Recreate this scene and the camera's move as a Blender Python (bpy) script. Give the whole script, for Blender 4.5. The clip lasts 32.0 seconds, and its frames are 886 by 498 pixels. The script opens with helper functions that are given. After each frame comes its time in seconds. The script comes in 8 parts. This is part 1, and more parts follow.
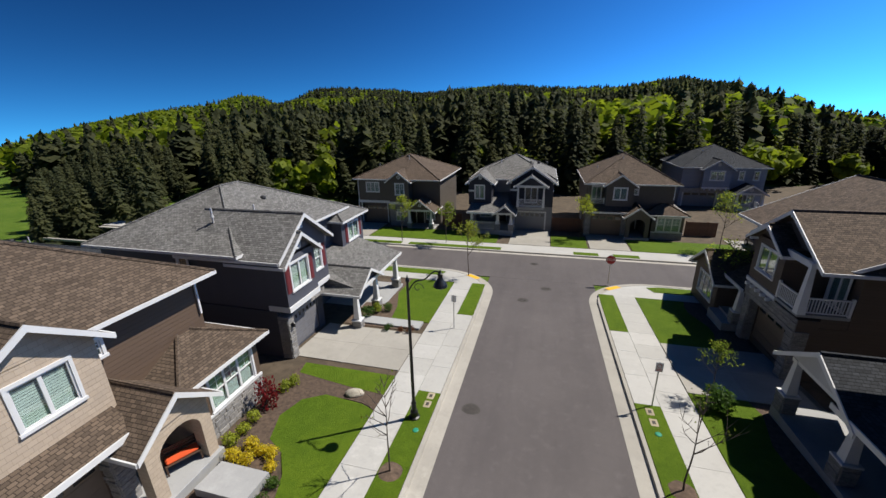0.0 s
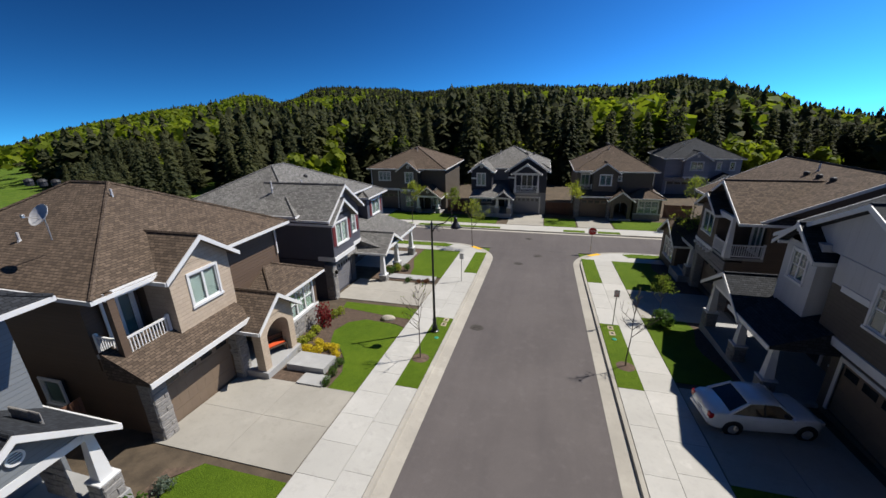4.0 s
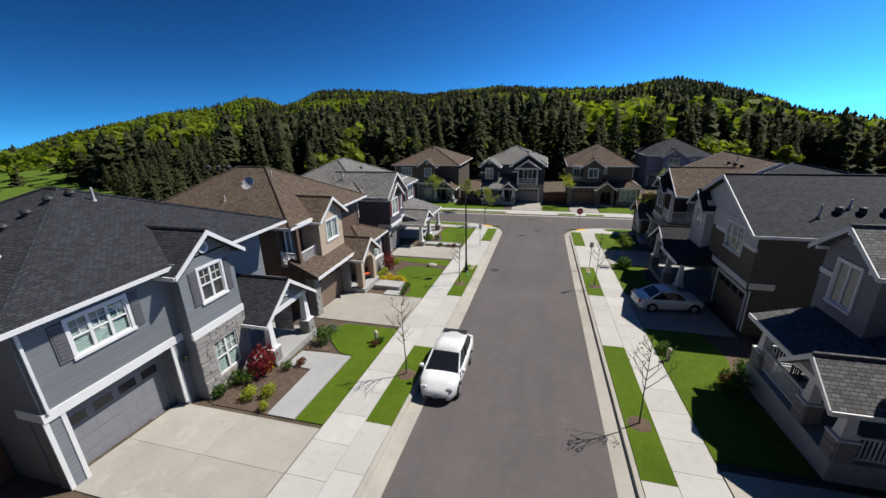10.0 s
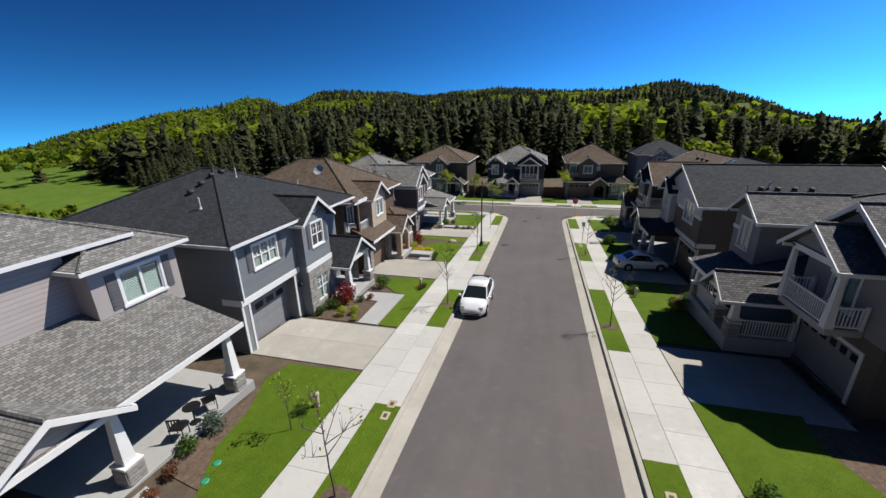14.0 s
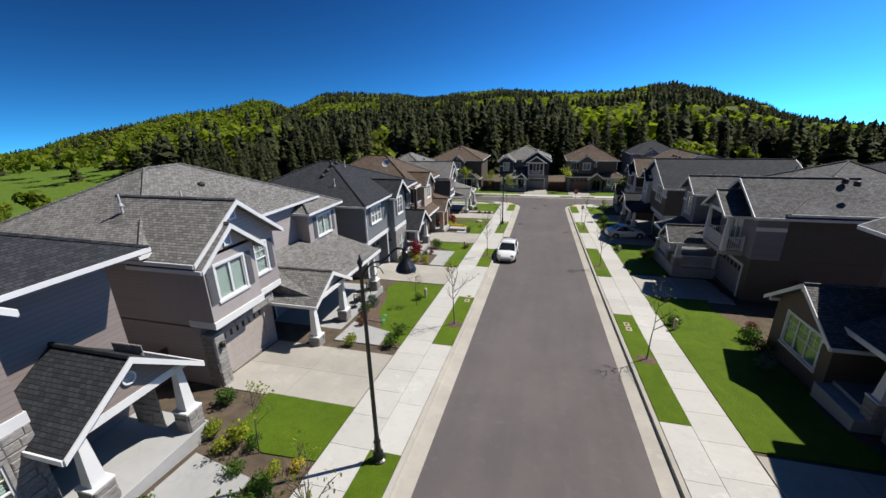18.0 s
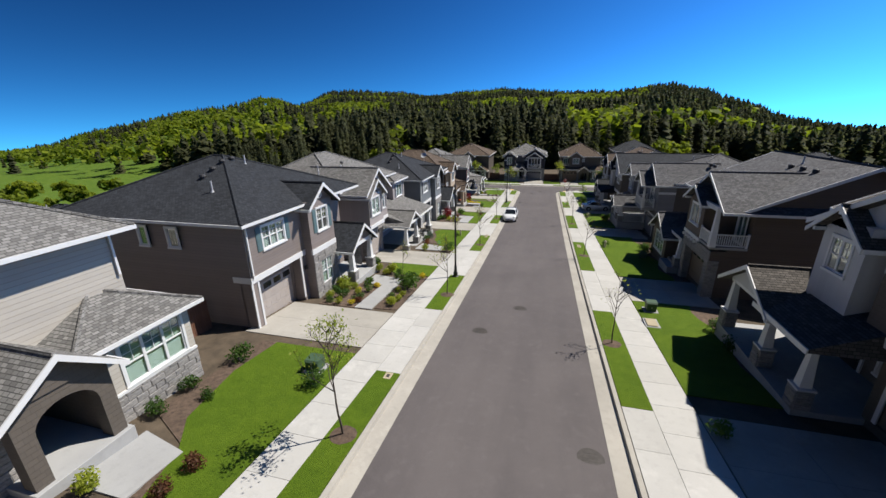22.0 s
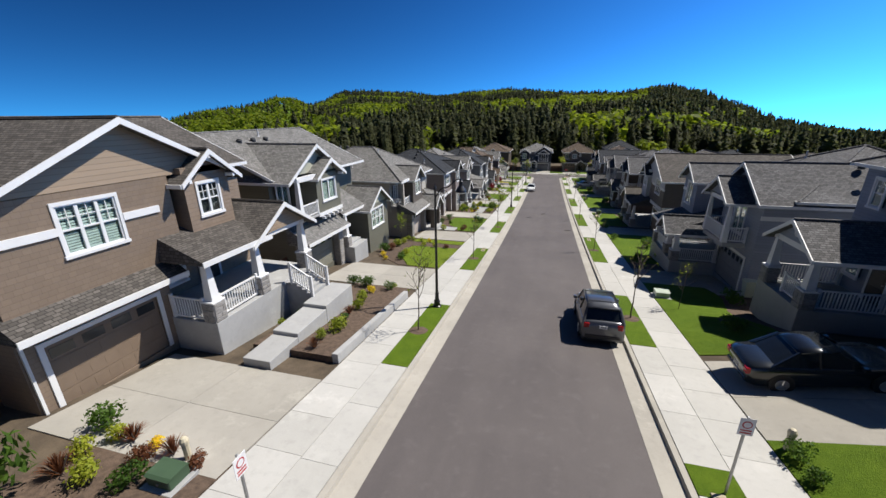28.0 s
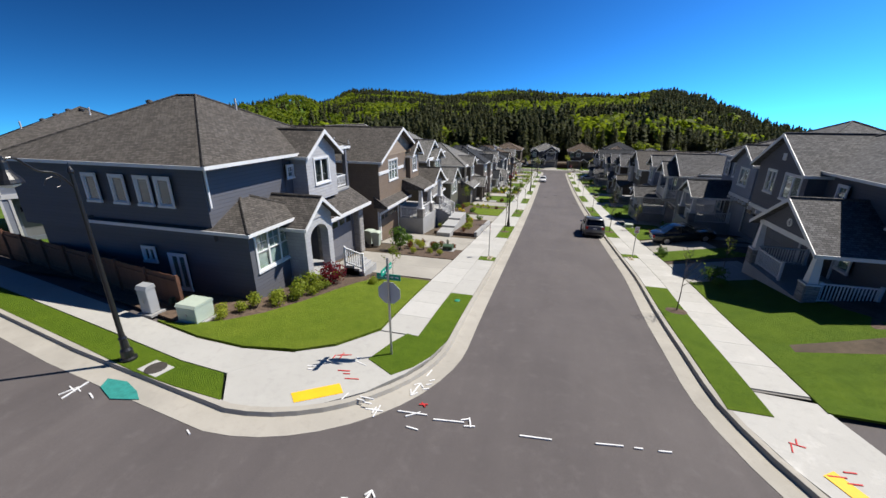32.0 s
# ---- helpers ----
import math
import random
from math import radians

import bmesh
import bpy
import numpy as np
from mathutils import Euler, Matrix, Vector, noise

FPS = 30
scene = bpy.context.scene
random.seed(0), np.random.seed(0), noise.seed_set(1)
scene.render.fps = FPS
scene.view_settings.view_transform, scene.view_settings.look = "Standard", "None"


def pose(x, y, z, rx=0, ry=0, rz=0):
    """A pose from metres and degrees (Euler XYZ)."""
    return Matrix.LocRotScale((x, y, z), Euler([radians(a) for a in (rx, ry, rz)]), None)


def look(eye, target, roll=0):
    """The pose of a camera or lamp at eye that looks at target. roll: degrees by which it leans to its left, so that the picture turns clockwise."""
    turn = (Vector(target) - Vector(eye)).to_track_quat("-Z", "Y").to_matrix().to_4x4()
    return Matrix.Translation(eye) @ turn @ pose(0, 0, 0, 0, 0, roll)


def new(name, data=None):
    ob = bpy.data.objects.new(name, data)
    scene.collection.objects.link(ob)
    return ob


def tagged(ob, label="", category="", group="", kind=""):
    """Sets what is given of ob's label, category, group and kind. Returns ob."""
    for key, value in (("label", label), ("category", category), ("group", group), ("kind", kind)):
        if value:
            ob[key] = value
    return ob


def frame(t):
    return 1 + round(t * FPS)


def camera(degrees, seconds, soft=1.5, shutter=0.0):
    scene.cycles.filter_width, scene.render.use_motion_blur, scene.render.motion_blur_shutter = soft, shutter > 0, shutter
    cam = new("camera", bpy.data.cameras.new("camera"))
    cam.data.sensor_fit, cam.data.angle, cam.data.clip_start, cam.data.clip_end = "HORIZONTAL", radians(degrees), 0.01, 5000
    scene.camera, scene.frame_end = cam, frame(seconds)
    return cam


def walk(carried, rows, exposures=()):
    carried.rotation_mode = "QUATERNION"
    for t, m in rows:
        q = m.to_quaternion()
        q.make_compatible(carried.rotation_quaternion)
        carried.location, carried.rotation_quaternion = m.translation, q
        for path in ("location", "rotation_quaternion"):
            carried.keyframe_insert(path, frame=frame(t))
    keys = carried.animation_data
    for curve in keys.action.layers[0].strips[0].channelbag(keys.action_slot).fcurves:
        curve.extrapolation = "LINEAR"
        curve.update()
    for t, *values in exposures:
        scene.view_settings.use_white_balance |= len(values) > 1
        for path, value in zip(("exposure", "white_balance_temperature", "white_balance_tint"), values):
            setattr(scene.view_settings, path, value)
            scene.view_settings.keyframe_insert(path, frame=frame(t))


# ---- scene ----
cam = camera(98.14, 32.0)
PATH = [
    (0, (-0.30, -7.53, 9.51), (-2.708, 1.612, 6.259), -1.12),
    (0.5, (-0.29, -8.32, 9.40), (-2.690, 0.830, 6.156), -1.29),
    (1, (-0.26, -9.09, 9.25), (-2.674, 0.058, 6.011), -1.32),
    (1.5, (-0.28, -9.91, 9.11), (-2.680, -0.759, 5.852), -1.28),
    (2, (-0.24, -10.67, 8.98), (-2.646, -1.526, 5.714), -1.24),
    (2.5, (-0.12, -11.44, 8.91), (-2.524, -2.299, 5.647), -1.25),
    (3, (0.08, -12.18, 8.89), (-2.327, -3.036, 5.632), -1.19),
    (3.5, (0.30, -12.92, 8.95), (-2.104, -3.783, 5.687), -1.20),
    (5.5, (0.87, -16.42, 9.35), (-1.556, -7.295, 6.072), -1.20),
    (6, (0.88, -17.26, 9.36), (-1.553, -8.129, 6.082), -1.20),
    (6.5, (0.89, -18.09, 9.32), (-1.556, -8.968, 6.043), -1.21),
    (7, (0.84, -18.94, 9.28), (-1.612, -9.816, 6.009), -1.24),
    (7.5, (0.80, -19.95, 9.32), (-1.653, -10.822, 6.061), -1.26),
    (8, (0.79, -20.84, 9.34), (-1.673, -11.715, 6.078), -1.31),
    (8.5, (0.78, -21.71, 9.42), (-1.671, -12.573, 6.173), -1.32),
    (9, (0.77, -22.58, 9.49), (-1.651, -13.436, 6.251), -1.39),
    (9.5, (0.72, -23.50, 9.50), (-1.691, -14.348, 6.256), -1.38),
    (10, (0.73, -24.50, 9.56), (-1.670, -15.351, 6.323), -1.43),
    (10.5, (0.65, -25.30, 9.49), (-1.750, -16.143, 6.275), -1.40),
    (11, (0.59, -26.21, 9.47), (-1.808, -17.047, 6.259), -1.38),
    (11.5, (0.55, -27.17, 9.48), (-1.837, -18.002, 6.284), -1.36),
    (12, (0.52, -28.09, 9.61), (-1.870, -18.914, 6.415), -1.37),
    (12.5, (0.51, -29.06, 9.63), (-1.887, -19.895, 6.415), -1.31),
    (13, (0.52, -30.15, 9.64), (-1.880, -20.989, 6.424), -1.26),
    (13.5, (0.53, -31.29, 9.69), (-1.856, -22.130, 6.472), -1.19),
    (14, (0.54, -32.42, 9.73), (-1.829, -23.249, 6.514), -1.15),
    (14.5, (0.57, -33.66, 9.86), (-1.792, -24.490, 6.657), -1.16),
    (16.5, (-0.21, -38.67, 10.10), (-2.517, -29.497, 6.861), -1.03),
    (17, (-0.31, -40.62, 10.32), (-2.656, -31.445, 7.100), -1.23),
    (17.5, (-0.38, -42.38, 10.36), (-2.750, -33.206, 7.157), -1.24),
    (18, (-0.41, -44.29, 10.41), (-2.785, -35.117, 7.219), -1.24),
    (18.5, (-0.40, -46.41, 10.51), (-2.773, -37.237, 7.308), -1.24),
    (19, (-0.38, -48.91, 10.68), (-2.761, -39.745, 7.471), -1.29),
    (19.5, (-0.08, -51.30, 10.93), (-2.451, -42.128, 7.723), -1.23),
    (20, (0.04, -53.44, 11.14), (-2.336, -44.270, 7.940), -1.21),
    (20.5, (0.24, -55.45, 11.28), (-2.128, -46.289, 8.053), -1.21),
    (21, (0.44, -57.32, 11.29), (-1.933, -48.151, 8.071), -1.12),
    (21.5, (0.69, -59.36, 11.30), (-1.696, -50.200, 8.085), -0.96),
    (22, (0.97, -61.75, 11.39), (-1.442, -52.601, 8.154), -0.85),
    (22.5, (1.25, -64.40, 11.63), (-1.172, -55.252, 8.387), -0.77),
    (23, (1.40, -66.99, 11.79), (-0.996, -57.847, 8.539), -0.59),
    (23.5, (1.42, -69.84, 11.89), (-0.970, -60.684, 8.664), -0.57),
    (24, (1.41, -73.00, 12.09), (-0.978, -63.842, 8.858), -0.54),
    (24.5, (1.45, -76.07, 12.50), (-0.960, -66.936, 9.224), -0.52),
    (26.5, (1.10, -87.87, 13.40), (-1.322, -78.745, 10.108), -0.59),
    (27, (1.02, -91.07, 13.66), (-1.440, -81.945, 10.391), -0.64),
    (27.5, (0.52, -93.46, 13.58), (-1.940, -84.339, 10.313), -0.67),
    (28, (0.29, -96.51, 13.91), (-2.201, -87.393, 10.630), -0.69),
    (28.5, (-0.05, -99.26, 13.98), (-2.566, -90.145, 10.716), -0.65),
    (29, (-0.29, -102.31, 14.08), (-2.797, -93.198, 10.819), -0.61),
    (29.5, (-0.42, -105.88, 14.49), (-2.928, -96.778, 11.199), -0.74),
    (30, (-0.58, -108.57, 14.63), (-3.071, -99.467, 11.334), -0.54),
    (30.5, (-0.74, -111.20, 14.77), (-3.233, -102.093, 11.470), -0.31),
    (31, (-0.98, -113.46, 14.82), (-3.474, -104.353, 11.539), -0.11),
    (31.5, (-1.19, -115.44, 14.87), (-3.692, -106.333, 11.592), 0.07),
    (32, (-1.33, -117.16, 14.95), (-3.836, -108.056, 11.652), 0.25),
]
walk(cam, [(t, look(eye, target, roll)) for t, eye, target, roll in PATH], ((0, 0.36), (12, 0.4), (22, 0.5), (32, 0.55)))

# ---- world ----
SUN_EL, SUN_AZ = 53.5, 58.0
world = bpy.data.worlds.new("sky")
scene.world = world
world.use_nodes = True
wn = world.node_tree
sky = wn.nodes.new("ShaderNodeTexSky")
sky.sky_type = "NISHITA"
sky.sun_disc = False
sky.sun_elevation, sky.sun_rotation = radians(SUN_EL), radians(SUN_AZ)
sky.altitude, sky.air_density, sky.dust_density, sky.ozone_density = 1500, 1.0, 0.8, 6.0
aim = wn.nodes.new("ShaderNodeTexCoord")
rise = wn.nodes.new("ShaderNodeVectorMath")
rise.inputs[1].default_value = (0, 0, 0.19)
wn.links.new(aim.outputs["Generated"], rise.inputs[0])
unit = wn.nodes.new("ShaderNodeVectorMath")
unit.operation = "NORMALIZE"
wn.links.new(rise.outputs[0], unit.inputs[0])
wn.links.new(unit.outputs[0], sky.inputs[0])
deep = wn.nodes.new("ShaderNodeGamma")
deep.inputs[1].default_value = 3.0
wn.links.new(sky.outputs[0], deep.inputs[0])
tint = wn.nodes.new("ShaderNodeMix")
tint.data_type, tint.blend_type = "RGBA", "MULTIPLY"
tint.inputs[0].default_value = 1.0
tint.inputs[7].default_value = (1.25, 1.43, 0.60, 1)
wn.links.new(deep.outputs[0], tint.inputs[6])
wn.links.new(tint.outputs[2], wn.nodes["Background"].inputs[0])
wn.nodes["Background"].inputs[1].default_value = 0.0074
sun = new("sun", bpy.data.lights.new("sun", "SUN"))
sun.data.energy, sun.data.angle, sun.data.color = 5.0, radians(0.53), (1.0, 0.945, 0.86)
sun_dir = Vector((math.sin(radians(SUN_AZ)) * math.cos(radians(SUN_EL)), math.cos(radians(SUN_AZ)) * math.cos(radians(SUN_EL)), math.sin(radians(SUN_EL))))
sun.matrix_world = look(sun_dir * 60, (0, 0, 0))


# ---- small helpers ----
STATION = (-135, -106, -103, -100, -95, -90, -85, -80, -75, -70, -65, -60, -55, -50, -45, -40, -35, -30, -25, -20, -15, -10, -5, 2, 8, 15, 21.5, 25, 32, 35, 45, 90)
ALONG = (-142, -111.3, -107.7, -104.6, -99.4, -94.3, -89.35, -84, -78.5, -73.2, -67.6, -62.5, -56.6, -51.1, -45.95, -40.55, -35.05, -29.8, -25, -19.85, -14.7, -9.6, -4.5, 2.45, 8.4, 15.2, 21.4, 24.6, 30.8, 33.3, 41.3, 85)


def station(y):
    """Plots are laid out by stations along the street; this is the place of one in metres."""
    return float(np.interp(y, STATION, ALONG))


def chain(y):
    """The station of a place along the street."""
    return float(np.interp(y, ALONG, STATION))


def fall(y):
    u = (y + 45) / 50
    return 0.6000 - 4.3546 * u + 0.8675 * u ** 2 - 0.0621 * u ** 3


def road_at(y):
    """Height of the carriageway: a steady fall down the street, easing at both junctions."""
    if y > 14:
        s, far = fall(14) - fall(13), min(y - 14, 30.0)
        return fall(14) + s * far * (1 - far / 75)
    if y < -100:
        s, d = fall(-100) - fall(-99), min(-100 - y, 50.0)
        e = min(d, 12.0)
        return fall(-100) + s * e - (s - 0.02) * e * e / 24 + 0.02 * (d - e)
    return fall(y)


def roadz(y):
    return road_at(station(y))


def add_uv(bm):
    """Metre-scaled UV on every face: u along the horizontal, v up the face."""
    uv = bm.loops.layers.uv.verify()
    bm.normal_update()
    for f in bm.faces:
        n = f.normal
        t = Vector((-n.y, n.x, 0))
        t = t.normalized() if t.length > 1e-3 else Vector((1, 0, 0))
        s = n.cross(t)
        for l in f.loops:
            l[uv].uv = (l.vert.co.dot(t), l.vert.co.dot(s))


def mesh_of(name, bm, material, smooth=False):
    bmesh.ops.recalc_face_normals(bm, faces=bm.faces)
    add_uv(bm)
    me = bpy.data.meshes.new(name)
    bm.to_mesh(me)
    bm.free()
    me.materials.append(material)
    if smooth:
        me.polygons.foreach_set("use_smooth", [True] * len(me.polygons))
    return me


def part(name, bm, material, parent=None, label="", m=None, smooth=False):
    """Links a bmesh, or a mesh made before, as one object under a thing or a part."""
    me = bm if isinstance(bm, bpy.types.Mesh) else mesh_of(name, bm, material, smooth)
    ob = new(name, me)
    if parent is not None:
        ob.parent = parent
    if m is not None:
        ob.matrix_basis = m
    if label:
        tagged(ob, label)
    return ob


def thing(name, m, label, category, group="", kind=""):
    ob = new(name)
    ob.matrix_basis = m
    ob.empty_display_size = 0.3
    return tagged(ob, label, category, group, kind)


def poly(bm, pts):
    return bm.faces.new([bm.verts.new(p) for p in pts])


def box(bm, x0, x1, y0, y1, z0, z1, bevel=0.0):
    v = [bm.verts.new(p) for p in ((x0, y0, z0), (x1, y0, z0), (x1, y1, z0), (x0, y1, z0), (x0, y0, z1), (x1, y0, z1), (x1, y1, z1), (x0, y1, z1))]
    fs = [bm.faces.new([v[i] for i in q]) for q in ((3, 2, 1, 0), (4, 5, 6, 7), (0, 1, 5, 4), (1, 2, 6, 5), (2, 3, 7, 6), (3, 0, 4, 7))]
    if bevel:
        es = list({e for f in fs for e in f.edges})
        bmesh.ops.bevel(bm, geom=es, offset=bevel, segments=1, affect="EDGES")


def prism(bm, outline, way):
    """A closed solid: an outline of 3D points carried along a vector."""
    way = Vector(way)
    a = [bm.verts.new(p) for p in outline]
    b = [bm.verts.new(Vector(p) + way) for p in outline]
    bm.faces.new(a[::-1])
    bm.faces.new(b)
    for i in range(len(a)):
        j = (i + 1) % len(a)
        bm.faces.new((a[i], a[j], b[j], b[i]))


def tube(bm, p0, p1, r0, r1, n=8, caps=True):
    p0, p1 = Vector(p0), Vector(p1)
    d = (p1 - p0).normalized()
    a = d.orthogonal().normalized()
    b = d.cross(a)
    rings = []
    for p, r in ((p0, r0), (p1, r1)):
        rings.append([bm.verts.new(p + r * (math.cos(2 * math.pi * i / n) * a + math.sin(2 * math.pi * i / n) * b)) for i in range(n)])
    for i in range(n):
        j = (i + 1) % n
        bm.faces.new((rings[0][i], rings[0][j], rings[1][j], rings[1][i]))
    if caps:
        bm.faces.new(rings[0][::-1])
        bm.faces.new(rings[1])


def lathe(bm, profile, n=16, at=(0, 0, 0)):
    at = Vector(at)
    rings = [[bm.verts.new(at + Vector((r * math.cos(2 * math.pi * i / n), r * math.sin(2 * math.pi * i / n), z))) for i in range(n)] for r, z in profile]
    for a, b in zip(rings, rings[1:]):
        for i in range(n):
            j = (i + 1) % n
            bm.faces.new((a[i], a[j], b[j], b[i]))
    bm.faces.new(rings[0][::-1])
    bm.faces.new(rings[-1])


def BM():
    return bmesh.new()


# ---- materials ----
def nodes_of(name, rough=0.7, metal=0.0, spec=0.4):
    m = bpy.data.materials.new(name)
    m.use_nodes = True
    nt = m.node_tree
    b = nt.nodes["Principled BSDF"]
    b.inputs["Roughness"].default_value, b.inputs["Metallic"].default_value = rough, metal
    b.inputs["Specular IOR Level"].default_value = spec
    return m, nt, b


def node(nt, kind, **kw):
    n = nt.nodes.new(kind)
    for k, v in kw.items():
        n.inputs[k.replace("_", " ")].default_value = v
    return n


def mixed(nt, fac, a, b, blend="MIX"):
    n = nt.nodes.new("ShaderNodeMix")
    n.data_type, n.blend_type = "RGBA", blend
    for i, s in ((0, fac), (6, a), (7, b)):
        if isinstance(s, bpy.types.NodeSocket):
            nt.links.new(s, n.inputs[i])
        elif i == 0:
            n.inputs[0].default_value = s
        else:
            n.inputs[i].default_value = (*s, 1) if len(s) == 3 else s
    return n.outputs[2]


def ramp(nt, src, lo, hi):
    n = nt.nodes.new("ShaderNodeMapRange")
    n.inputs[1].default_value, n.inputs[2].default_value = lo, hi
    nt.links.new(src, n.inputs[0])
    return n.outputs[0]


def noise_of(nt, co, scale, detail=4, rough=0.6):
    n = node(nt, "ShaderNodeTexNoise", Scale=scale, Detail=detail, Roughness=rough)
    nt.links.new(co, n.inputs[0])
    return n.outputs[0]


def bumped(nt, b, height, strength=0.3, dist=0.02):
    n = node(nt, "ShaderNodeBump", Strength=strength, Distance=dist)
    nt.links.new(height, n.inputs["Height"])
    nt.links.new(n.outputs[0], b.inputs["Normal"])


def math2(nt, op, a, b=0.0):
    n = nt.nodes.new("ShaderNodeMath")
    n.operation = op
    for i, s in enumerate((a, b)):
        if isinstance(s, bpy.types.NodeSocket):
            nt.links.new(s, n.inputs[i])
        else:
            n.inputs[i].default_value = s
    return n.outputs[0]


def scaled(c, k):
    return tuple(min(1.0, v * k) for v in c)


def mat_plain(name, col, rough=0.6, var=0.12, scale=3.0, grain=60.0, bump=0.1, metal=0.0, spec=0.4, world_co=False):
    """Two scales of variation over a base colour, with a fine relief."""
    m, nt, b = nodes_of(name, rough, metal, spec)
    co = nt.nodes.new("ShaderNodeTexCoord").outputs["Object"]
    if world_co:
        co = nt.nodes.new("ShaderNodeNewGeometry").outputs["Position"]
    big, fine = noise_of(nt, co, scale), noise_of(nt, co, grain, 2)
    c = mixed(nt, ramp(nt, big, 0.3, 0.7), scaled(col, 1 - var), scaled(col, 1 + var))
    c = mixed(nt, ramp(nt, fine, 0.35, 0.65), c, mixed(nt, 1.0, c, (1 - var * 0.8,) * 3, "MULTIPLY"))
    info = nt.nodes.new("ShaderNodeObjectInfo").outputs["Random"]
    c = mixed(nt, ramp(nt, info, 0, 1), c, mixed(nt, 1.0, c, (1 - var * 0.6,) * 3, "MULTIPLY"))
    nt.links.new(c, b.inputs["Base Color"])
    bumped(nt, b, fine, bump, 0.01)
    return m


def mat_siding(name, col, course=0.17, batten=False, shake=False):
    """Painted boards: laps across the wall, or upright battens, or shakes."""
    m, nt, b = nodes_of(name, 0.62, 0, 0.35)
    uv = nt.nodes.new("ShaderNodeTexCoord").outputs["UV"]
    sep = nt.nodes.new("ShaderNodeSeparateXYZ")
    nt.links.new(uv, sep.inputs[0])
    along, up = sep.outputs[0], sep.outputs[1]
    line = math2(nt, "FRACT", math2(nt, "DIVIDE", along if batten else up, 0.42 if batten else course))
    cell = math2(nt, "FLOOR", math2(nt, "DIVIDE", along if batten else up, 0.42 if batten else course))
    wn_ = nt.nodes.new("ShaderNodeTexWhiteNoise")
    comb = nt.nodes.new("ShaderNodeCombineXYZ")
    nt.links.new(cell, comb.inputs[1])
    if shake:
        shift = math2(nt, "ADD", math2(nt, "DIVIDE", along, 0.22), math2(nt, "MULTIPLY", cell, 0.37))
        nt.links.new(math2(nt, "FLOOR", shift), comb.inputs[0])
    nt.links.new(comb.outputs[0], wn_.inputs[0])
    grain = noise_of(nt, uv, 26.0, 3)
    dirt = noise_of(nt, uv, 0.7, 4)
    c = mixed(nt, ramp(nt, wn_.outputs[0], 0, 1), scaled(col, 0.9), scaled(col, 1.08))
    c = mixed(nt, ramp(nt, grain, 0.3, 0.75), c, scaled(col, 0.95))
    c = mixed(nt, math2(nt, "MULTIPLY", ramp(nt, dirt, 0.45, 0.8), 0.35), c, scaled(col, 0.8))
    if batten:
        edge = math2(nt, "LESS_THAN", math2(nt, "ABSOLUTE", math2(nt, "SUBTRACT", line, 0.5)), 0.06)
        height = edge
    else:
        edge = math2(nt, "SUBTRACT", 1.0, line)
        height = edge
        # the shade line at each lap is painted into the board colour
        lap_shade = math2(nt, "LESS_THAN", line, 0.09)
        c = mixed(nt, math2(nt, "MULTIPLY", lap_shade, 0.45), c, scaled(col, 0.45))
        if shake:
            gap = math2(nt, "LESS_THAN", math2(nt, "FRACT", shift), 0.06)
            c = mixed(nt, math2(nt, "MULTIPLY", gap, 0.4), c, scaled(col, 0.5))
    nt.links.new(c, b.inputs["Base Color"])
    bumped(nt, b, height, 0.7, 0.018)
    return m


def mat_shingle(name, col):
    """Laminated asphalt shingles in courses, each tab a little different."""
    m, nt, b = nodes_of(name, 0.9, 0, 0.25)
    uv = nt.nodes.new("ShaderNodeTexCoord").outputs["UV"]
    br = nt.nodes.new("ShaderNodeTexBrick")
    br.offset, br.squash = 0.37, 1.0
    for k, v in (("Scale", 1.0), ("Mortar Size", 0.012), ("Mortar Smooth", 0.2), ("Bias", 0.0), ("Brick Width", 0.21), ("Row Height", 0.125)):
        br.inputs[k].default_value = v
    br.inputs["Color1"].default_value = (*scaled(col, 0.68), 1)
    br.inputs["Color2"].default_value = (*scaled(col, 1.34), 1)
    br.inputs["Mortar"].default_value = (*scaled(col, 0.4), 1)
    nt.links.new(uv, br.inputs[0])
    speck, patch = noise_of(nt, uv, 45.0, 3), noise_of(nt, uv, 0.6, 3)
    c = mixed(nt, ramp(nt, speck, 0.3, 0.7), br.outputs[0], mixed(nt, 1.0, br.outputs[0], (0.72, 0.72, 0.74), "MULTIPLY"))
    c = mixed(nt, ramp(nt, patch, 0.35, 0.7), c, mixed(nt, 1.0, c, (0.86, 0.85, 0.84), "MULTIPLY"))
    nt.links.new(c, b.inputs["Base Color"])
    sep = nt.nodes.new("ShaderNodeSeparateXYZ")
    nt.links.new(uv, sep.inputs[0])
    lap = math2(nt, "SUBTRACT", 1.0, math2(nt, "FRACT", math2(nt, "DIVIDE", sep.outputs[1], 0.125)))
    bumped(nt, b, math2(nt, "ADD", lap, math2(nt, "MULTIPLY", br.outputs[1], -0.6)), 0.8, 0.02)
    return m


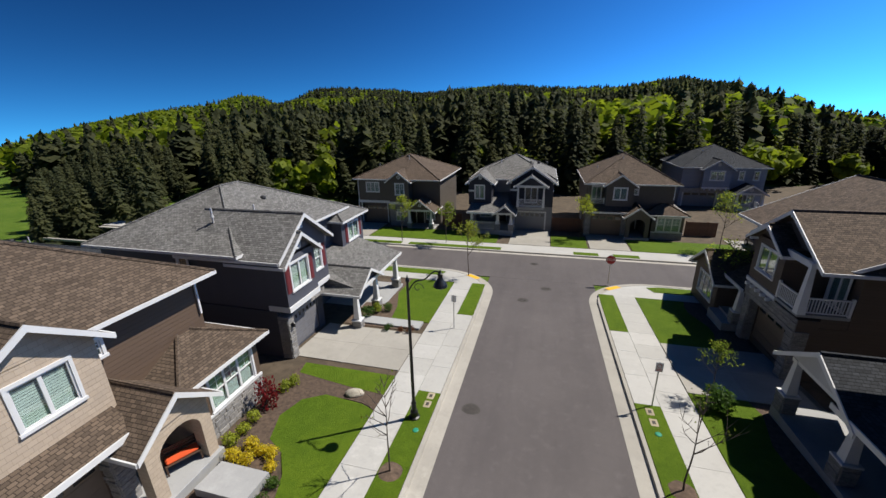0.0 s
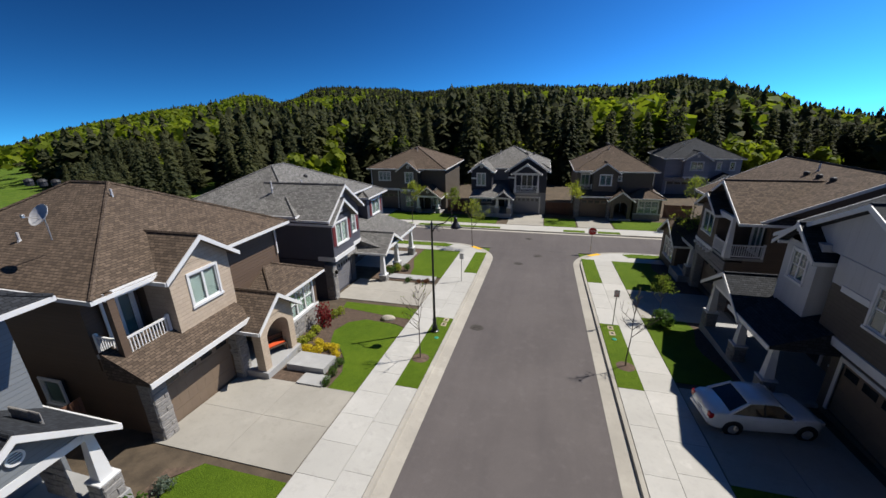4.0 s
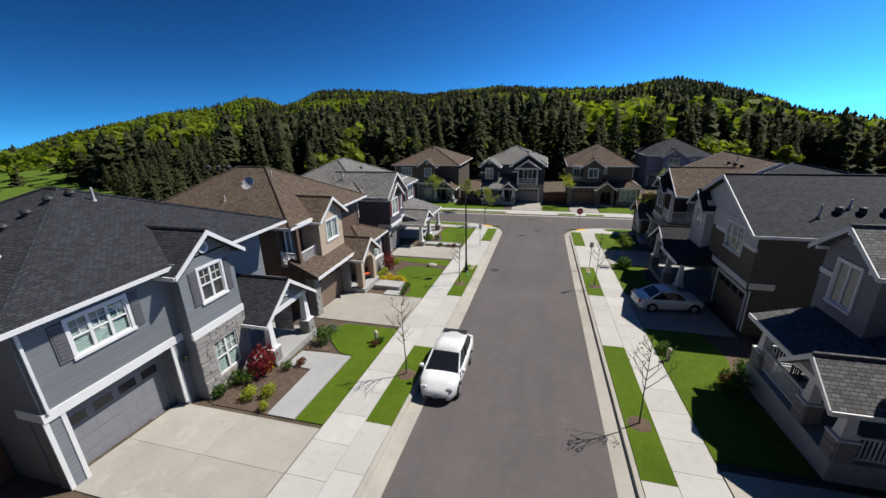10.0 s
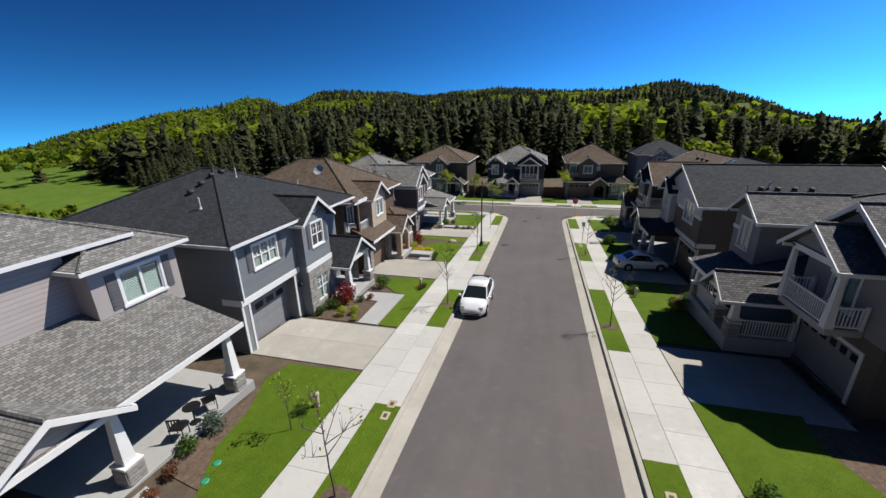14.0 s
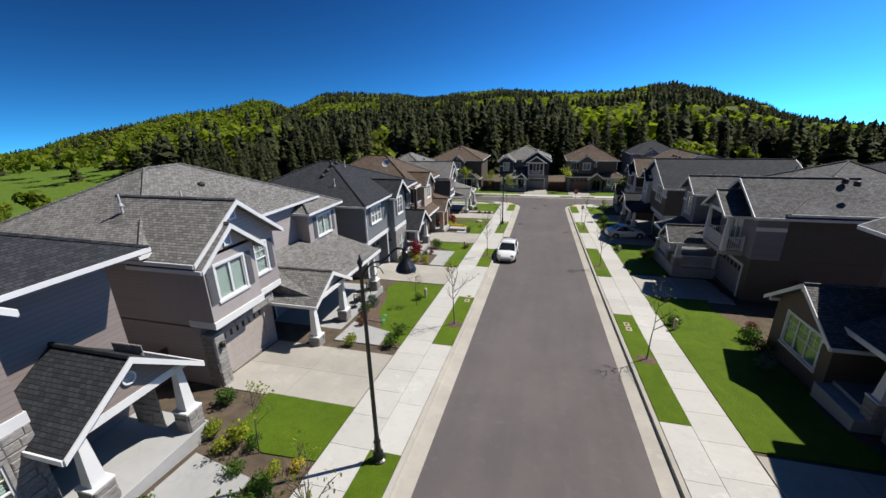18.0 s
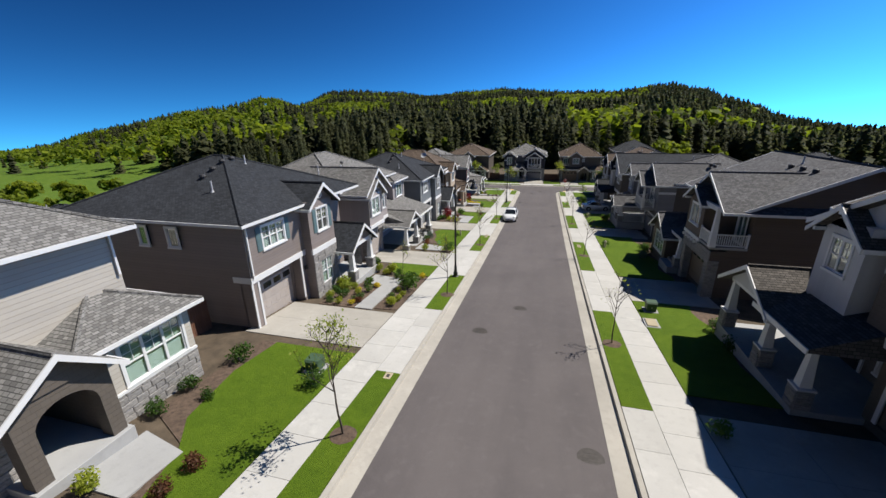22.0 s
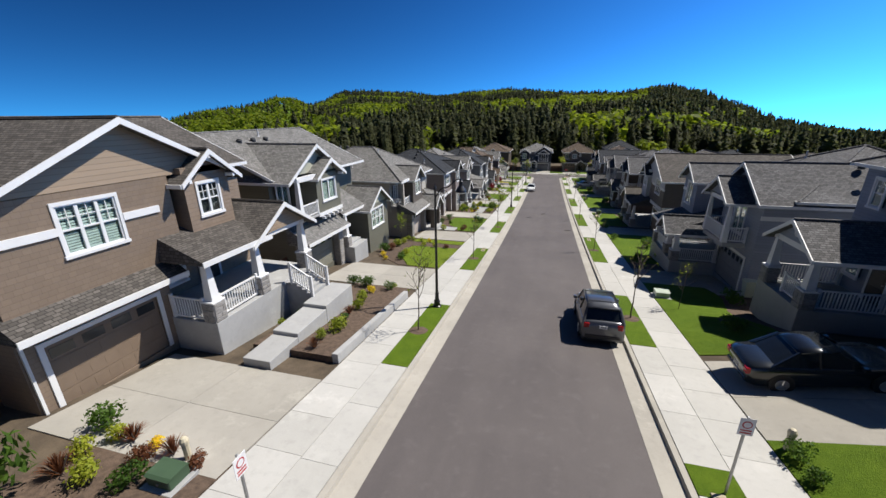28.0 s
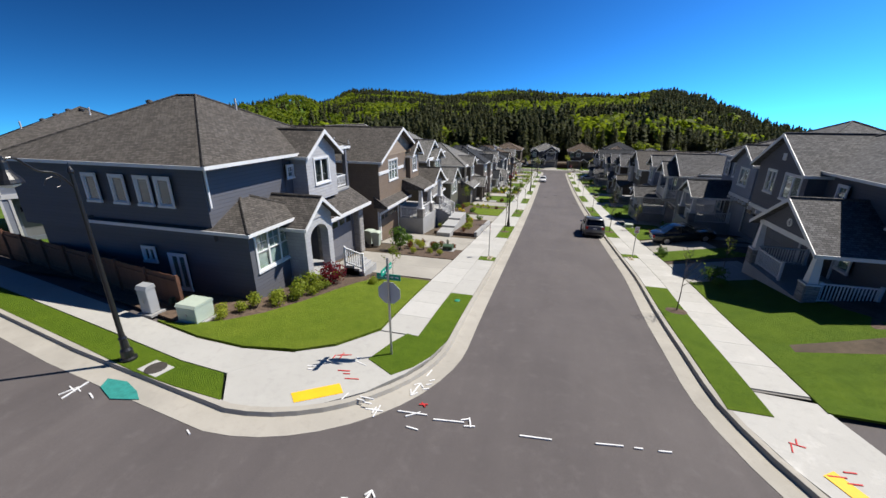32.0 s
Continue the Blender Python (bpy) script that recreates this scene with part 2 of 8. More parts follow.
def mat_grass(name, a, b_):
    m, nt, b = nodes_of(name, 0.85, 0, 0.15)
    co = nt.nodes.new("ShaderNodeNewGeometry").outputs["Position"]
    big, mid, fine = noise_of(nt, co, 0.35), noise_of(nt, co, 2.2, 4), noise_of(nt, co, 34.0, 3, 0.75)
    c = mixed(nt, ramp(nt, big, 0.3, 0.7), a, b_)
    c = mixed(nt, ramp(nt, mid, 0.35, 0.7), c, mixed(nt, 1.0, c, (0.78, 0.84, 0.7), "MULTIPLY"))
    c = mixed(nt, ramp(nt, fine, 0.3, 0.62), mixed(nt, 1.0, c, (0.45, 0.5, 0.4), "MULTIPLY"), c)
    nt.links.new(c, b.inputs["Base Color"])
    bumped(nt, b, fine, 0.9, 0.05)
    return m


def mat_concrete(name, col, spread=0.1):
    m, nt, b = nodes_of(name, 0.85, 0, 0.25)
    co = nt.nodes.new("ShaderNodeNewGeometry").outputs["Position"]
    big, mid, fine = noise_of(nt, co, 0.5, 5), noise_of(nt, co, 3.5, 6, 0.7), noise_of(nt, co, 70.0, 2)
    c = mixed(nt, ramp(nt, big, 0.3, 0.7), scaled(col, 1 - spread), scaled(col, 1 + spread * 0.6))
    c = mixed(nt, math2(nt, "MULTIPLY", ramp(nt, mid, 0.52, 0.75), 0.5), c, scaled(col, 0.72))
    salt = math2(nt, "MULTIPLY", ramp(nt, noise_of(nt, co, 1.1, 6, 0.75), 0.54, 0.68), ramp(nt, noise_of(nt, co, 0.11, 2), 0.42, 0.6))
    c = mixed(nt, math2(nt, "MULTIPLY", salt, 0.6), c, scaled(col, 1.3))
    c = mixed(nt, ramp(nt, fine, 0.3, 0.7), c, mixed(nt, 1.0, c, (0.9, 0.9, 0.89), "MULTIPLY"))
    info = nt.nodes.new("ShaderNodeObjectInfo").outputs["Random"]
    c = mixed(nt, info, c, mixed(nt, 1.0, c, (0.88, 0.88, 0.87), "MULTIPLY"))
    nt.links.new(c, b.inputs["Base Color"])
    bumped(nt, b, fine, 0.25, 0.006)
    return m


def mat_asphalt(name):
    m, nt, b = nodes_of(name, 0.82, 0, 0.3)
    co = nt.nodes.new("ShaderNodeNewGeometry").outputs["Position"]
    mp = nt.nodes.new("ShaderNodeMapping")
    mp.inputs["Scale"].default_value = (0.9, 0.06, 1)
    nt.links.new(co, mp.inputs[0])
    lanes, big, mid, fine = noise_of(nt, mp.outputs[0], 1.0, 3), noise_of(nt, co, 0.22, 5), noise_of(nt, co, 2.5, 5), noise_of(nt, co, 90.0, 2)
    c = mixed(nt, ramp(nt, big, 0.3, 0.7), (0.101, 0.089, 0.088), (0.128, 0.113, 0.111))
    c = mixed(nt, ramp(nt, lanes, 0.4, 0.7), c, mixed(nt, 1.0, c, (0.87, 0.87, 0.88), "MULTIPLY"))
    c = mixed(nt, math2(nt, "MULTIPLY", ramp(nt, mid, 0.55, 0.8), 0.4), c, (0.165, 0.15, 0.147))
    c = mixed(nt, ramp(nt, fine, 0.3, 0.7), mixed(nt, 1.0, c, (0.7, 0.7, 0.7), "MULTIPLY"), c)
    nt.links.new(c, b.inputs["Base Color"])
    bumped(nt, b, fine, 0.5, 0.01)
    return m


def mat_leaf(name, a, b_, rough=0.6):
    m, nt, b = nodes_of(name, rough, 0, 0.3)
    geo = nt.nodes.new("ShaderNodeNewGeometry")
    rnd = geo.outputs["Random Per Island"]
    info = nt.nodes.new("ShaderNodeObjectInfo").outputs["Random"]
    c = mixed(nt, rnd, a, b_)
    clump = ramp(nt, noise_of(nt, geo.outputs["Position"], 0.14, 3), 0.35, 0.68)
    c = mixed(nt, clump, mixed(nt, 1.0, c, (0.75, 0.78, 0.8), "MULTIPLY"), mixed(nt, 1.0, c, (1.25, 1.15, 1.0), "MULTIPLY"))
    c = mixed(nt, info, c, mixed(nt, 1.0, c, (0.8, 0.84, 0.78), "MULTIPLY"))
    nt.links.new(c, b.inputs["Base Color"])
    through_ = nt.nodes.new("ShaderNodeBsdfTranslucent")
    nt.links.new(c, through_.inputs[0])
    both = nt.nodes.new("ShaderNodeMixShader")
    both.inputs[0].default_value = 0.58
    nt.links.new(b.outputs[0], both.inputs[1])
    nt.links.new(through_.outputs[0], both.inputs[2])
    nt.links.new(both.outputs[0], nt.nodes["Material Output"].inputs[0])
    return m


def mat_glass(name):
    m = bpy.data.materials.new(name)
    m.use_nodes = True
    nt = m.node_tree
    nt.nodes.remove(nt.nodes["Principled BSDF"])
    tr, gl, mx = nt.nodes.new("ShaderNodeBsdfTransparent"), nt.nodes.new("ShaderNodeBsdfGlossy"), nt.nodes.new("ShaderNodeMixShader")
    tr.inputs[0].default_value = (0.8, 0.88, 0.87, 1)
    gl.inputs["Roughness"].default_value = 0.03
    fr = nt.nodes.new("ShaderNodeLayerWeight")
    fr.inputs[0].default_value = 0.25
    gloss = nt.nodes.new("ShaderNodeMapRange")
    gloss.inputs[3].default_value, gloss.inputs[4].default_value = 0.07, 0.7
    nt.links.new(fr.outputs["Facing"], gloss.inputs[0])
    nt.links.new(gloss.outputs[0], mx.inputs[0])
    nt.links.new(tr.outputs[0], mx.inputs[1])
    nt.links.new(gl.outputs[0], mx.inputs[2])
    nt.links.new(mx.outputs[0], nt.nodes["Material Output"].inputs[0])
    return m


WHITE = mat_plain("white trim paint", (0.64, 0.64, 0.64), 0.5, 0.05, 1.5, 50, 0.05)
STONE = mat_plain("stone veneer", (0.30, 0.285, 0.27), 0.85, 0.35, 4.0, 30, 0.6)
STONE_BED = mat_plain("stone mortar", (0.19, 0.185, 0.18), 0.9, 0.15, 5.0, 60, 0.3)
CONC_WALK = mat_concrete("pale sidewalk concrete", (0.45, 0.44, 0.42), 0.06)
CONC_KERB = mat_concrete("kerb concrete", (0.40, 0.375, 0.335), 0.14)
CONC_DRIVE = mat_concrete("driveway concrete", (0.35, 0.33, 0.295), 0.12)
CONC_GREY = mat_concrete("grey concrete", (0.36, 0.36, 0.36), 0.1)
ASPHALT = mat_asphalt("asphalt")
LAWN = mat_grass("mown lawn", (0.088, 0.145, 0.008), (0.118, 0.180, 0.010))
LAWN_DRY = mat_grass("yellow lawn", (0.125, 0.18, 0.012), (0.165, 0.21, 0.018))
EARTH = mat_grass("field grass", (0.075, 0.14, 0.012), (0.14, 0.20, 0.03))
YARD = mat_plain("yard soil", (0.10, 0.075, 0.05), 0.95, 0.35, 1.5, 40, 0.7, world_co=True)
MULCH = mat_plain("bark mulch", (0.12, 0.082, 0.058), 0.95, 0.4, 6.0, 45, 0.9, world_co=True)
GLASS = mat_glass("window glass")
BLIND = mat_plain("window blind", (0.50, 0.56, 0.54), 0.7, 0.06)
# near-black colour that stands in for the shade of unlit interiors
ROOM_DARK = mat_plain("painted room darkness", (0.05, 0.055, 0.06), 0.9, 0.2)
DOOR = mat_plain("dark door paint", (0.03, 0.026, 0.024), 0.4, 0.2)
DARK = mat_plain("black metal", (0.012, 0.012, 0.013), 0.35, 0.2, spec=0.5)
STEEL = mat_plain("galvanised steel", (0.42, 0.42, 0.42), 0.45, 0.15, metal=0.7)
PIPE = mat_plain("vent pipe", (0.45, 0.45, 0.46), 0.5, 0.1)
VENT = mat_plain("roof vent", (0.03, 0.03, 0.032), 0.6, 0.2)
FENCE = mat_plain("cedar fence", (0.16, 0.075, 0.045), 0.8, 0.25, 2, 40, 0.3)
BARK = mat_plain("tree bark", (0.11, 0.085, 0.07), 0.9, 0.3, 8, 60, 0.6)
LEAF = mat_leaf("shrub leaves", (0.055, 0.115, 0.02), (0.11, 0.20, 0.03))
LEAF_LIME = mat_leaf("lime leaves", (0.27, 0.33, 0.03), (0.44, 0.48, 0.06))
LEAF_YOUNG = mat_leaf("young leaves", (0.17, 0.25, 0.025), (0.32, 0.36, 0.05))
LEAF_RED = mat_leaf("maple leaves", (0.16, 0.012, 0.022), (0.28, 0.03, 0.035))
LEAF_YELLOW = mat_leaf("yellow flowers", (0.62, 0.50, 0.02), (0.78, 0.64, 0.05))
LEAF_BRONZE = mat_leaf("bronze leaves", (0.15, 0.06, 0.035), (0.24, 0.10, 0.05))
LEAF_BLUE = mat_leaf("grey-green leaves", (0.12, 0.17, 0.13), (0.2, 0.25, 0.2))
FIR = mat_leaf("fir needles", (0.058, 0.068, 0.031), (0.100, 0.110, 0.047), 0.8)
BROADLEAF = mat_leaf("spring broadleaf", (0.13, 0.18, 0.012), (0.27, 0.33, 0.022), 0.7)

ROOF_BROWN = mat_shingle("brown shingles", (0.125, 0.092, 0.067))
ROOF_DARK = mat_shingle("charcoal shingles", (0.035, 0.039, 0.046))
ROOF_GREY = mat_shingle("grey shingles", (0.205, 0.200, 0.190))
ROOF_SLATE = mat_shingle("slate-grey shingles", (0.125, 0.124, 0.128))
ROOF_MID = mat_shingle("weathered shingles", (0.105, 0.095, 0.085))


# ---- house builder ----
WINDOWS = {}


def window_mesh(w, h, cols, rows, casing):
    key = (round(w, 2), round(h, 2), cols, rows, casing)
    if key in WINDOWS:
        return WINDOWS[key]
    f, c = BM(), casing
    box(f, -c, w + c, -0.045, 0.012, h, h + c * 1.15)
    box(f, -c - 0.03, w + c + 0.03, -0.07, 0.012, -c, 0)
    box(f, -c, 0, -0.04, 0.012, 0, h)
    box(f, w, w + c, -0.04, 0.012, 0, h)
    sw, sa = w / cols, BM()
    for a, b, e, g in ((0, 0.05, 0, h), (sw - 0.05, sw, 0, h), (0.05, sw - 0.05, 0, 0.06), (0.05, sw - 0.05, h - 0.05, h)):
        box(sa, a, b, 0.0, 0.06, e, g)
    if rows > 1:
        box(sa, 0.05, sw - 0.05, 0.005, 0.055, h / 2 - 0.025, h / 2 + 0.025)
        box(sa, sw / 2 - 0.012, sw / 2 + 0.012, 0.02, 0.045, h / 2, h - 0.05)
        box(sa, 0.05, sw - 0.05, 0.02, 0.045, h * 0.75 - 0.012, h * 0.75 + 0.012)
    p, bl, ro = BM(), BM(), BM()
    box(p, 0.05, sw - 0.05, 0.03, 0.036, 0.06, h - 0.05)
    n = max(4, int(h / 0.09))
    for k in range(n):
        z = h - 0.05 - (k + 0.5) * (h - 0.1) / n
        prism(bl, [(0.05, 0.075, z - 0.03), (0.05, 0.095, z + 0.03), (0.05, 0.099, z + 0.03), (0.05, 0.079, z - 0.03)], (w - 0.1, 0, 0))
    # backing sheet: the room's darkness is its colour, no interior is built
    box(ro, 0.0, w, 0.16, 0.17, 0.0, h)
    WINDOWS[key] = (mesh_of("window", f, WHITE), mesh_of("pane", p, GLASS), mesh_of("blind", bl, BLIND), mesh_of("room", ro, ROOM_DARK), mesh_of("sash", sa, WHITE))
    return WINDOWS[key]


class House:
    """A timber house in its own frame: x along the street front, y into the lot, z up from the lot."""

    def __init__(self, m, w, label, flip=False, walls=None, upper=None, roof=None, door=None, accent=None, shutter=None, seed=0, name="house", blinds=0.88, sink=1.8):
        self.sink, self.plain = sink, m.translation.y > 40 or abs(m.translation.x) > 30
        self.ob, self.w, self.flip = thing(name, m, label, "house", "houses on the street"), w, flip
        self.walls, self.upper, self.roof, self.door = walls, upper or walls, roof, door
        self.accent, self.shutter, self.rnd, self.blinds = accent or walls, shutter, random.Random(seed), blinds

    def mx(self, a, b=None):
        if b is None:
            return self.w - a if self.flip else a
        return (self.w - b, self.w - a) if self.flip else (a, b)

    def add(self, name, bm, mat, label="", parent=None, m=None):
        return part(name, bm, mat, parent or self.ob, label, m)

    def block(self, x0, x1, y0, y1, z0, z1, mat=None, holes=(), name="wall"):
        """A walled volume; holes are niches through its front skin: x0, x1, z0, z1."""
        x0, x1 = self.mx(x0, x1)
        z0 = z0 if z0 > 0 else -self.sink
        bm = BM()
        holes = [(*self.mx(a, b), c, d) for a, b, c, d in holes]
        for q in (((x0, y1, z0), (x1, y1, z0), (x1, y1, z1), (x0, y1, z1)), ((x0, y0, z0), (x0, y1, z0), (x0, y1, z1), (x0, y0, z1)),
                  ((x1, y0, z0), (x1, y1, z0), (x1, y1, z1), (x1, y0, z1)), ((x0, y0, z1), (x1, y0, z1), (x1, y1, z1), (x0, y1, z1)), ((x0, y0, z0), (x1, y0, z0), (x1, y1, z0), (x0, y1, z0))):
            poly(bm, q)
        xs = sorted({x0, x1, *(v for h in holes for v in h[:2])})
        zs = sorted({z0, z1, *(v for h in holes for v in h[2:])})
        for a, b in zip(xs, xs[1:]):
            for c, d in zip(zs, zs[1:]):
                if not any(h[0] - 1e-4 < a and b < h[1] + 1e-4 and h[2] - 1e-4 < c and d < h[3] + 1e-4 for h in holes):
                    poly(bm, ((a, y0, c), (b, y0, c), (b, y0, d), (a, y0, d)))
        for a, b, c, d in holes:
            e = y0 + 0.18
            for q in (((a, y0, c), (b, y0, c), (b, e, c), (a, e, c)), ((a, y0, d), (b, y0, d), (b, e, d), (a, e, d)),
                      ((a, y0, c), (a, e, c), (a, e, d), (a, y0, d)), ((b, y0, c), (b, e, c), (b, e, d), (b, y0, d)), ((a, e, c), (b, e, c), (b, e, d), (a, e, d))):
                poly(bm, q)
        bmesh.ops.remove_doubles(bm, verts=bm.verts, dist=0.001)
        return self.add(name, bm, mat or self.walls)

    def window(self, x0, x1, y, z0, z1, cols=2, rows=2, shutters=False, side=0, casing=0.1):
        """side 0: in the street front; -1, 1: in the end walls, where x0, x1 run along the depth and y is the wall's x."""
        w, h = x1 - x0, z1 - z0
        fr, pa, bl, ro, sa = window_mesh(w, h, cols, rows, casing)
        if side == 0:
            a, _ = self.mx(x0, x1)
            m = pose(a, y, z0)
        else:
            s = -side if self.flip else side
            wx = self.mx(y)
            m = pose(wx, x0, z0, 0, 0, 90) if s > 0 else pose(wx, x1, z0, 0, 0, -90)
            m = m @ pose(0, -0.17, 0)
        ob = self.add("window", fr, WHITE, m=m)
        for i in range(cols):
            part("sash", sa, WHITE, ob, m=pose(i * w / cols, 0, 0))
            p = part("pane", pa, GLASS, ob, m=pose(i * w / cols, 0, 0))
            p.visible_shadow = False
        part("room", ro, ROOM_DARK, ob)
        if self.rnd.random() < self.blinds:
            part("blind", bl, BLIND, ob)
        if shutters and self.shutter:
            for sx in (-casing - 0.38, w + casing):
                bm = BM()
                box(bm, 0, 0.36, -0.035, 0.01, -0.02, h + 0.04)
                for k in range(8):
                    z = 0.1 + k * (h - 0.16) / 8
                    box(bm, 0.05, 0.31, -0.05, -0.03, z, z + (h - 0.16) / 8 * 0.7)
                part("shutter", bm, self.shutter, ob, "painted louvred shutter", pose(sx, 0, 0))
        return ob

    def holes_and_windows(self, spec, y):
        for a, b, c, d, cols, rows, sh in spec:
            self.window(a, b, y, c, d, cols, rows, sh)
        return [(a, b, c, d) for a, b, c, d, *_ in spec]

    def slab(self, bm, pts, thick=0.15):
        prism(bm, [Vector(p) for p in pts], (0, 0, -thick))

    def roof_hip(self, x0, x1, y0, y1, z, slope, ov=0.45, name="roof", fascia=True):
        x0, x1 = self.mx(x0, x1)
        x0, x1, y0, y1 = x0 - ov, x1 + ov, y0 - ov, y1 + ov
        z -= ov * slope * 0.35
        w, d = x1 - x0, y1 - y0
        r = min(w, d) / 2
        zt = z + r * slope
        if w >= d:
            a, b = (x0 + r, y0 + r, zt), (x1 - r, y0 + r, zt)
        else:
            a, b = (x0 + r, y0 + r, zt), (x0 + r, y1 - r, zt)
        bm = BM()
        A, B, C, D = (x0, y0, z), (x1, y0, z), (x1, y1, z), (x0, y1, z)
        if w >= d:
            fs = ((A, B, b, a), (B, C, b), (C, D, a, b), (D, A, a))
        else:
            fs = ((A, B, a), (B, C, b, a), (C, D, b), (D, A, a, b))
        for f in fs:
            poly(bm, f)
        poly(bm, (D, C, B, A))
        bmesh.ops.remove_doubles(bm, verts=bm.verts, dist=0.002)
        ro = self.add(name, bm, self.roof)
        cap = BM()
        for p in (A, B, C, D):
            q = a if (Vector(p) - Vector(a)).length < (Vector(p) - Vector(b)).length else b
            tube(cap, Vector(p) + Vector((0, 0, 0.02)), Vector(q) + Vector((0, 0, 0.02)), 0.07, 0.07, 5)
        if (Vector(a) - Vector(b)).length > 0.3:
            tube(cap, Vector(a) + Vector((0, 0, 0.02)), Vector(b) + Vector((0, 0, 0.02)), 0.07, 0.07, 5)
        part("ridge_cap", cap, self.roof, ro)
        if fascia:
            self.fascia_ring(x0, x1, y0, y1, z)
        return ro, zt

    def fascia_ring(self, x0, x1, y0, y1, z):
        for a, b, c, d in ((x0 - 0.03, x1 + 0.03, y0 - 0.03, y0 + 0.02), (x0 - 0.03, x1 + 0.03, y1 - 0.02, y1 + 0.03), (x0 - 0.03, x0 + 0.02, y0 + 0.021, y1 - 0.021), (x1 - 0.02, x1 + 0.03, y0 + 0.021, y1 - 0.021)):
            bm = BM()
            box(bm, a, b, c, d, z - 0.13, z + 0.012)
            self.add("fascia", bm, WHITE)

    def roof_gable(self, x0, x1, y0, y1, z, slope, ov=0.4, wall=None, front=True, back=False, axis="y", trim=True, brackets=False, apex_dx=0.0, thick=0.15):
        """A two-sided roof; its ridge runs along axis. The gable ends are walled where front or back is set."""
        x0, x1 = self.mx(x0, x1)
        if axis == "y":
            P = lambda a, b, c: (a, b, c)
            a0, a1, b0, b1 = x0, x1, y0, y1
        else:
            P = lambda a, b, c: (b, a, c)
            a0, a1, b0, b1 = y0, y1, x0, x1
            if self.flip:
                front, back = back, front
        mid, half = (a0 + a1) / 2, (a1 - a0) / 2
        zr = z + half * slope
        ze = z - ov * slope
        f0, f1 = b0 - (ov if front else 0), b1 + (ov if back else 0)
        bm = BM()
        t = Vector((0, 0, -thick))
        for s in (-1, 1):
            e = mid + s * (half + ov)
            q = [P(e, f0, ze), P(mid, f0, zr), P(mid, f1, zr), P(e, f1, ze)]
            prism(bm, q, t)
        ro = self.add("roof", bm, self.roof)
        cap = BM()
        tube(cap, P(mid, f0, zr + 0.015), P(mid, f1, zr + 0.015), 0.07, 0.07, 5)
        part("ridge_cap", cap, self.roof, ro)
        for on, b, o in ((front, b0, -1), (back, b1, 1)):
            if not on:
                continue
            g = BM()
            d = 0.12 * -o
            prism(g, [P(a0, b, z - 0.02), P(a1, b, z - 0.02), P(mid, b, zr - 0.13)], P(0, d, 0))
            self.add("gable", g, wall or self.upper)
            if trim:
                for s in (-1, 1):
                    e = mid + s * (half + ov)
                    k = BM()
                    fb = b + o * ov
                    prism(k, [P(e, fb, ze + 0.02), P(mid, fb, zr + 0.02), P(mid, fb, zr - 0.19), P(e, fb, ze - 0.16)], P(0, o * 0.045, 0))
                    self.add("bargeboard", k, WHITE)
                if brackets:
                    for s in (-0.98, 0, 0.98):
                        k = BM()
                        a, zz = mid + s * half, zr - abs(s) * half * slope - 0.28
                        for q in ((P(a - 0.06, b, zz - 0.06), P(a + 0.06, b + o * ov, zz + 0.08)),):
                            lo, hi = [min(u, v) for u, v in zip(*q)], [max(u, v) for u, v in zip(*q)]
                            box(k, lo[0], hi[0], lo[1], hi[1], lo[2], hi[2])
                        self.add("bracket", k, WHITE)
        for s in (-1, 1):
            e = mid + s * (half + ov)
            k = BM()
            lo, hi = P(min(e, e + s * 0.05), f0, ze - 0.14), P(max(e, e + s * 0.05), f1, ze + 0.015)
            box(k, min(lo[0], hi[0]), max(lo[0], hi[0]), min(lo[1], hi[1]), max(lo[1], hi[1]), lo[2], hi[2])
            self.add("gutter", k, WHITE)
        return ro, zr

    def roof_shed(self, x0, x1, y0, y1, z0, z1, ends=0.0):
        """A lean-to: from z0 at the front edge y0 up to z1 at the wall y1; ends: how far its ends slope in."""
        x0, x1 = self.mx(x0, x1)
        bm = BM()
        A, B, C, D = (x0, y0, z0), (x1, y0, z0), (x1 - ends, y1, z1), (x0 + ends, y1, z1)
        lo = z0 - 0.14
        a, b, c, d = (x0, y0, lo), (x1, y0, lo), (x1, y1, lo), (x0, y1, lo)
        for q in ((A, B, C, D), (a, b, B, A), (b, c, C, B), (d, a, A, D), (a, b, c, d)):
            poly(bm, q)
        poly(bm, (c, d, D, C))
        bmesh.ops.remove_doubles(bm, verts=bm.verts, dist=0.001)
        ro = self.add("roof", bm, self.roof)
        k = BM()
        box(k, x0 - 0.02, x1 + 0.02, y0 - 0.05, y0 - 0.004, z0 - 0.19, z0 + 0.015)
        self.add("gutter", k, WHITE)
        return ro

    def band(self, x0, x1, y, z, h=0.28, proud=0.05, back=0.05):
        x0, x1 = self.mx(x0, x1)
        bm = BM()
        box(bm, x0, x1, y - proud, y + back, z, z + h)
        self.add("trim_board", bm, WHITE)

    def side_band(self, x, y0, y1, z, h=0.26):
        s = self.mx(x)
        bm = BM()
        box(bm, s - 0.03, s + 0.03, y0, y1, z, z + h)
        self.add("trim_board", bm, WHITE)

    def corner(self, x, y, z0, z1, mat=None, w=0.12):
        x = self.mx(x)
        bm = BM()
        box(bm, x - w / 2, x + w / 2, y - 0.03, y + 0.03, z0, z1)
        self.add("corner_board", bm, mat or WHITE)

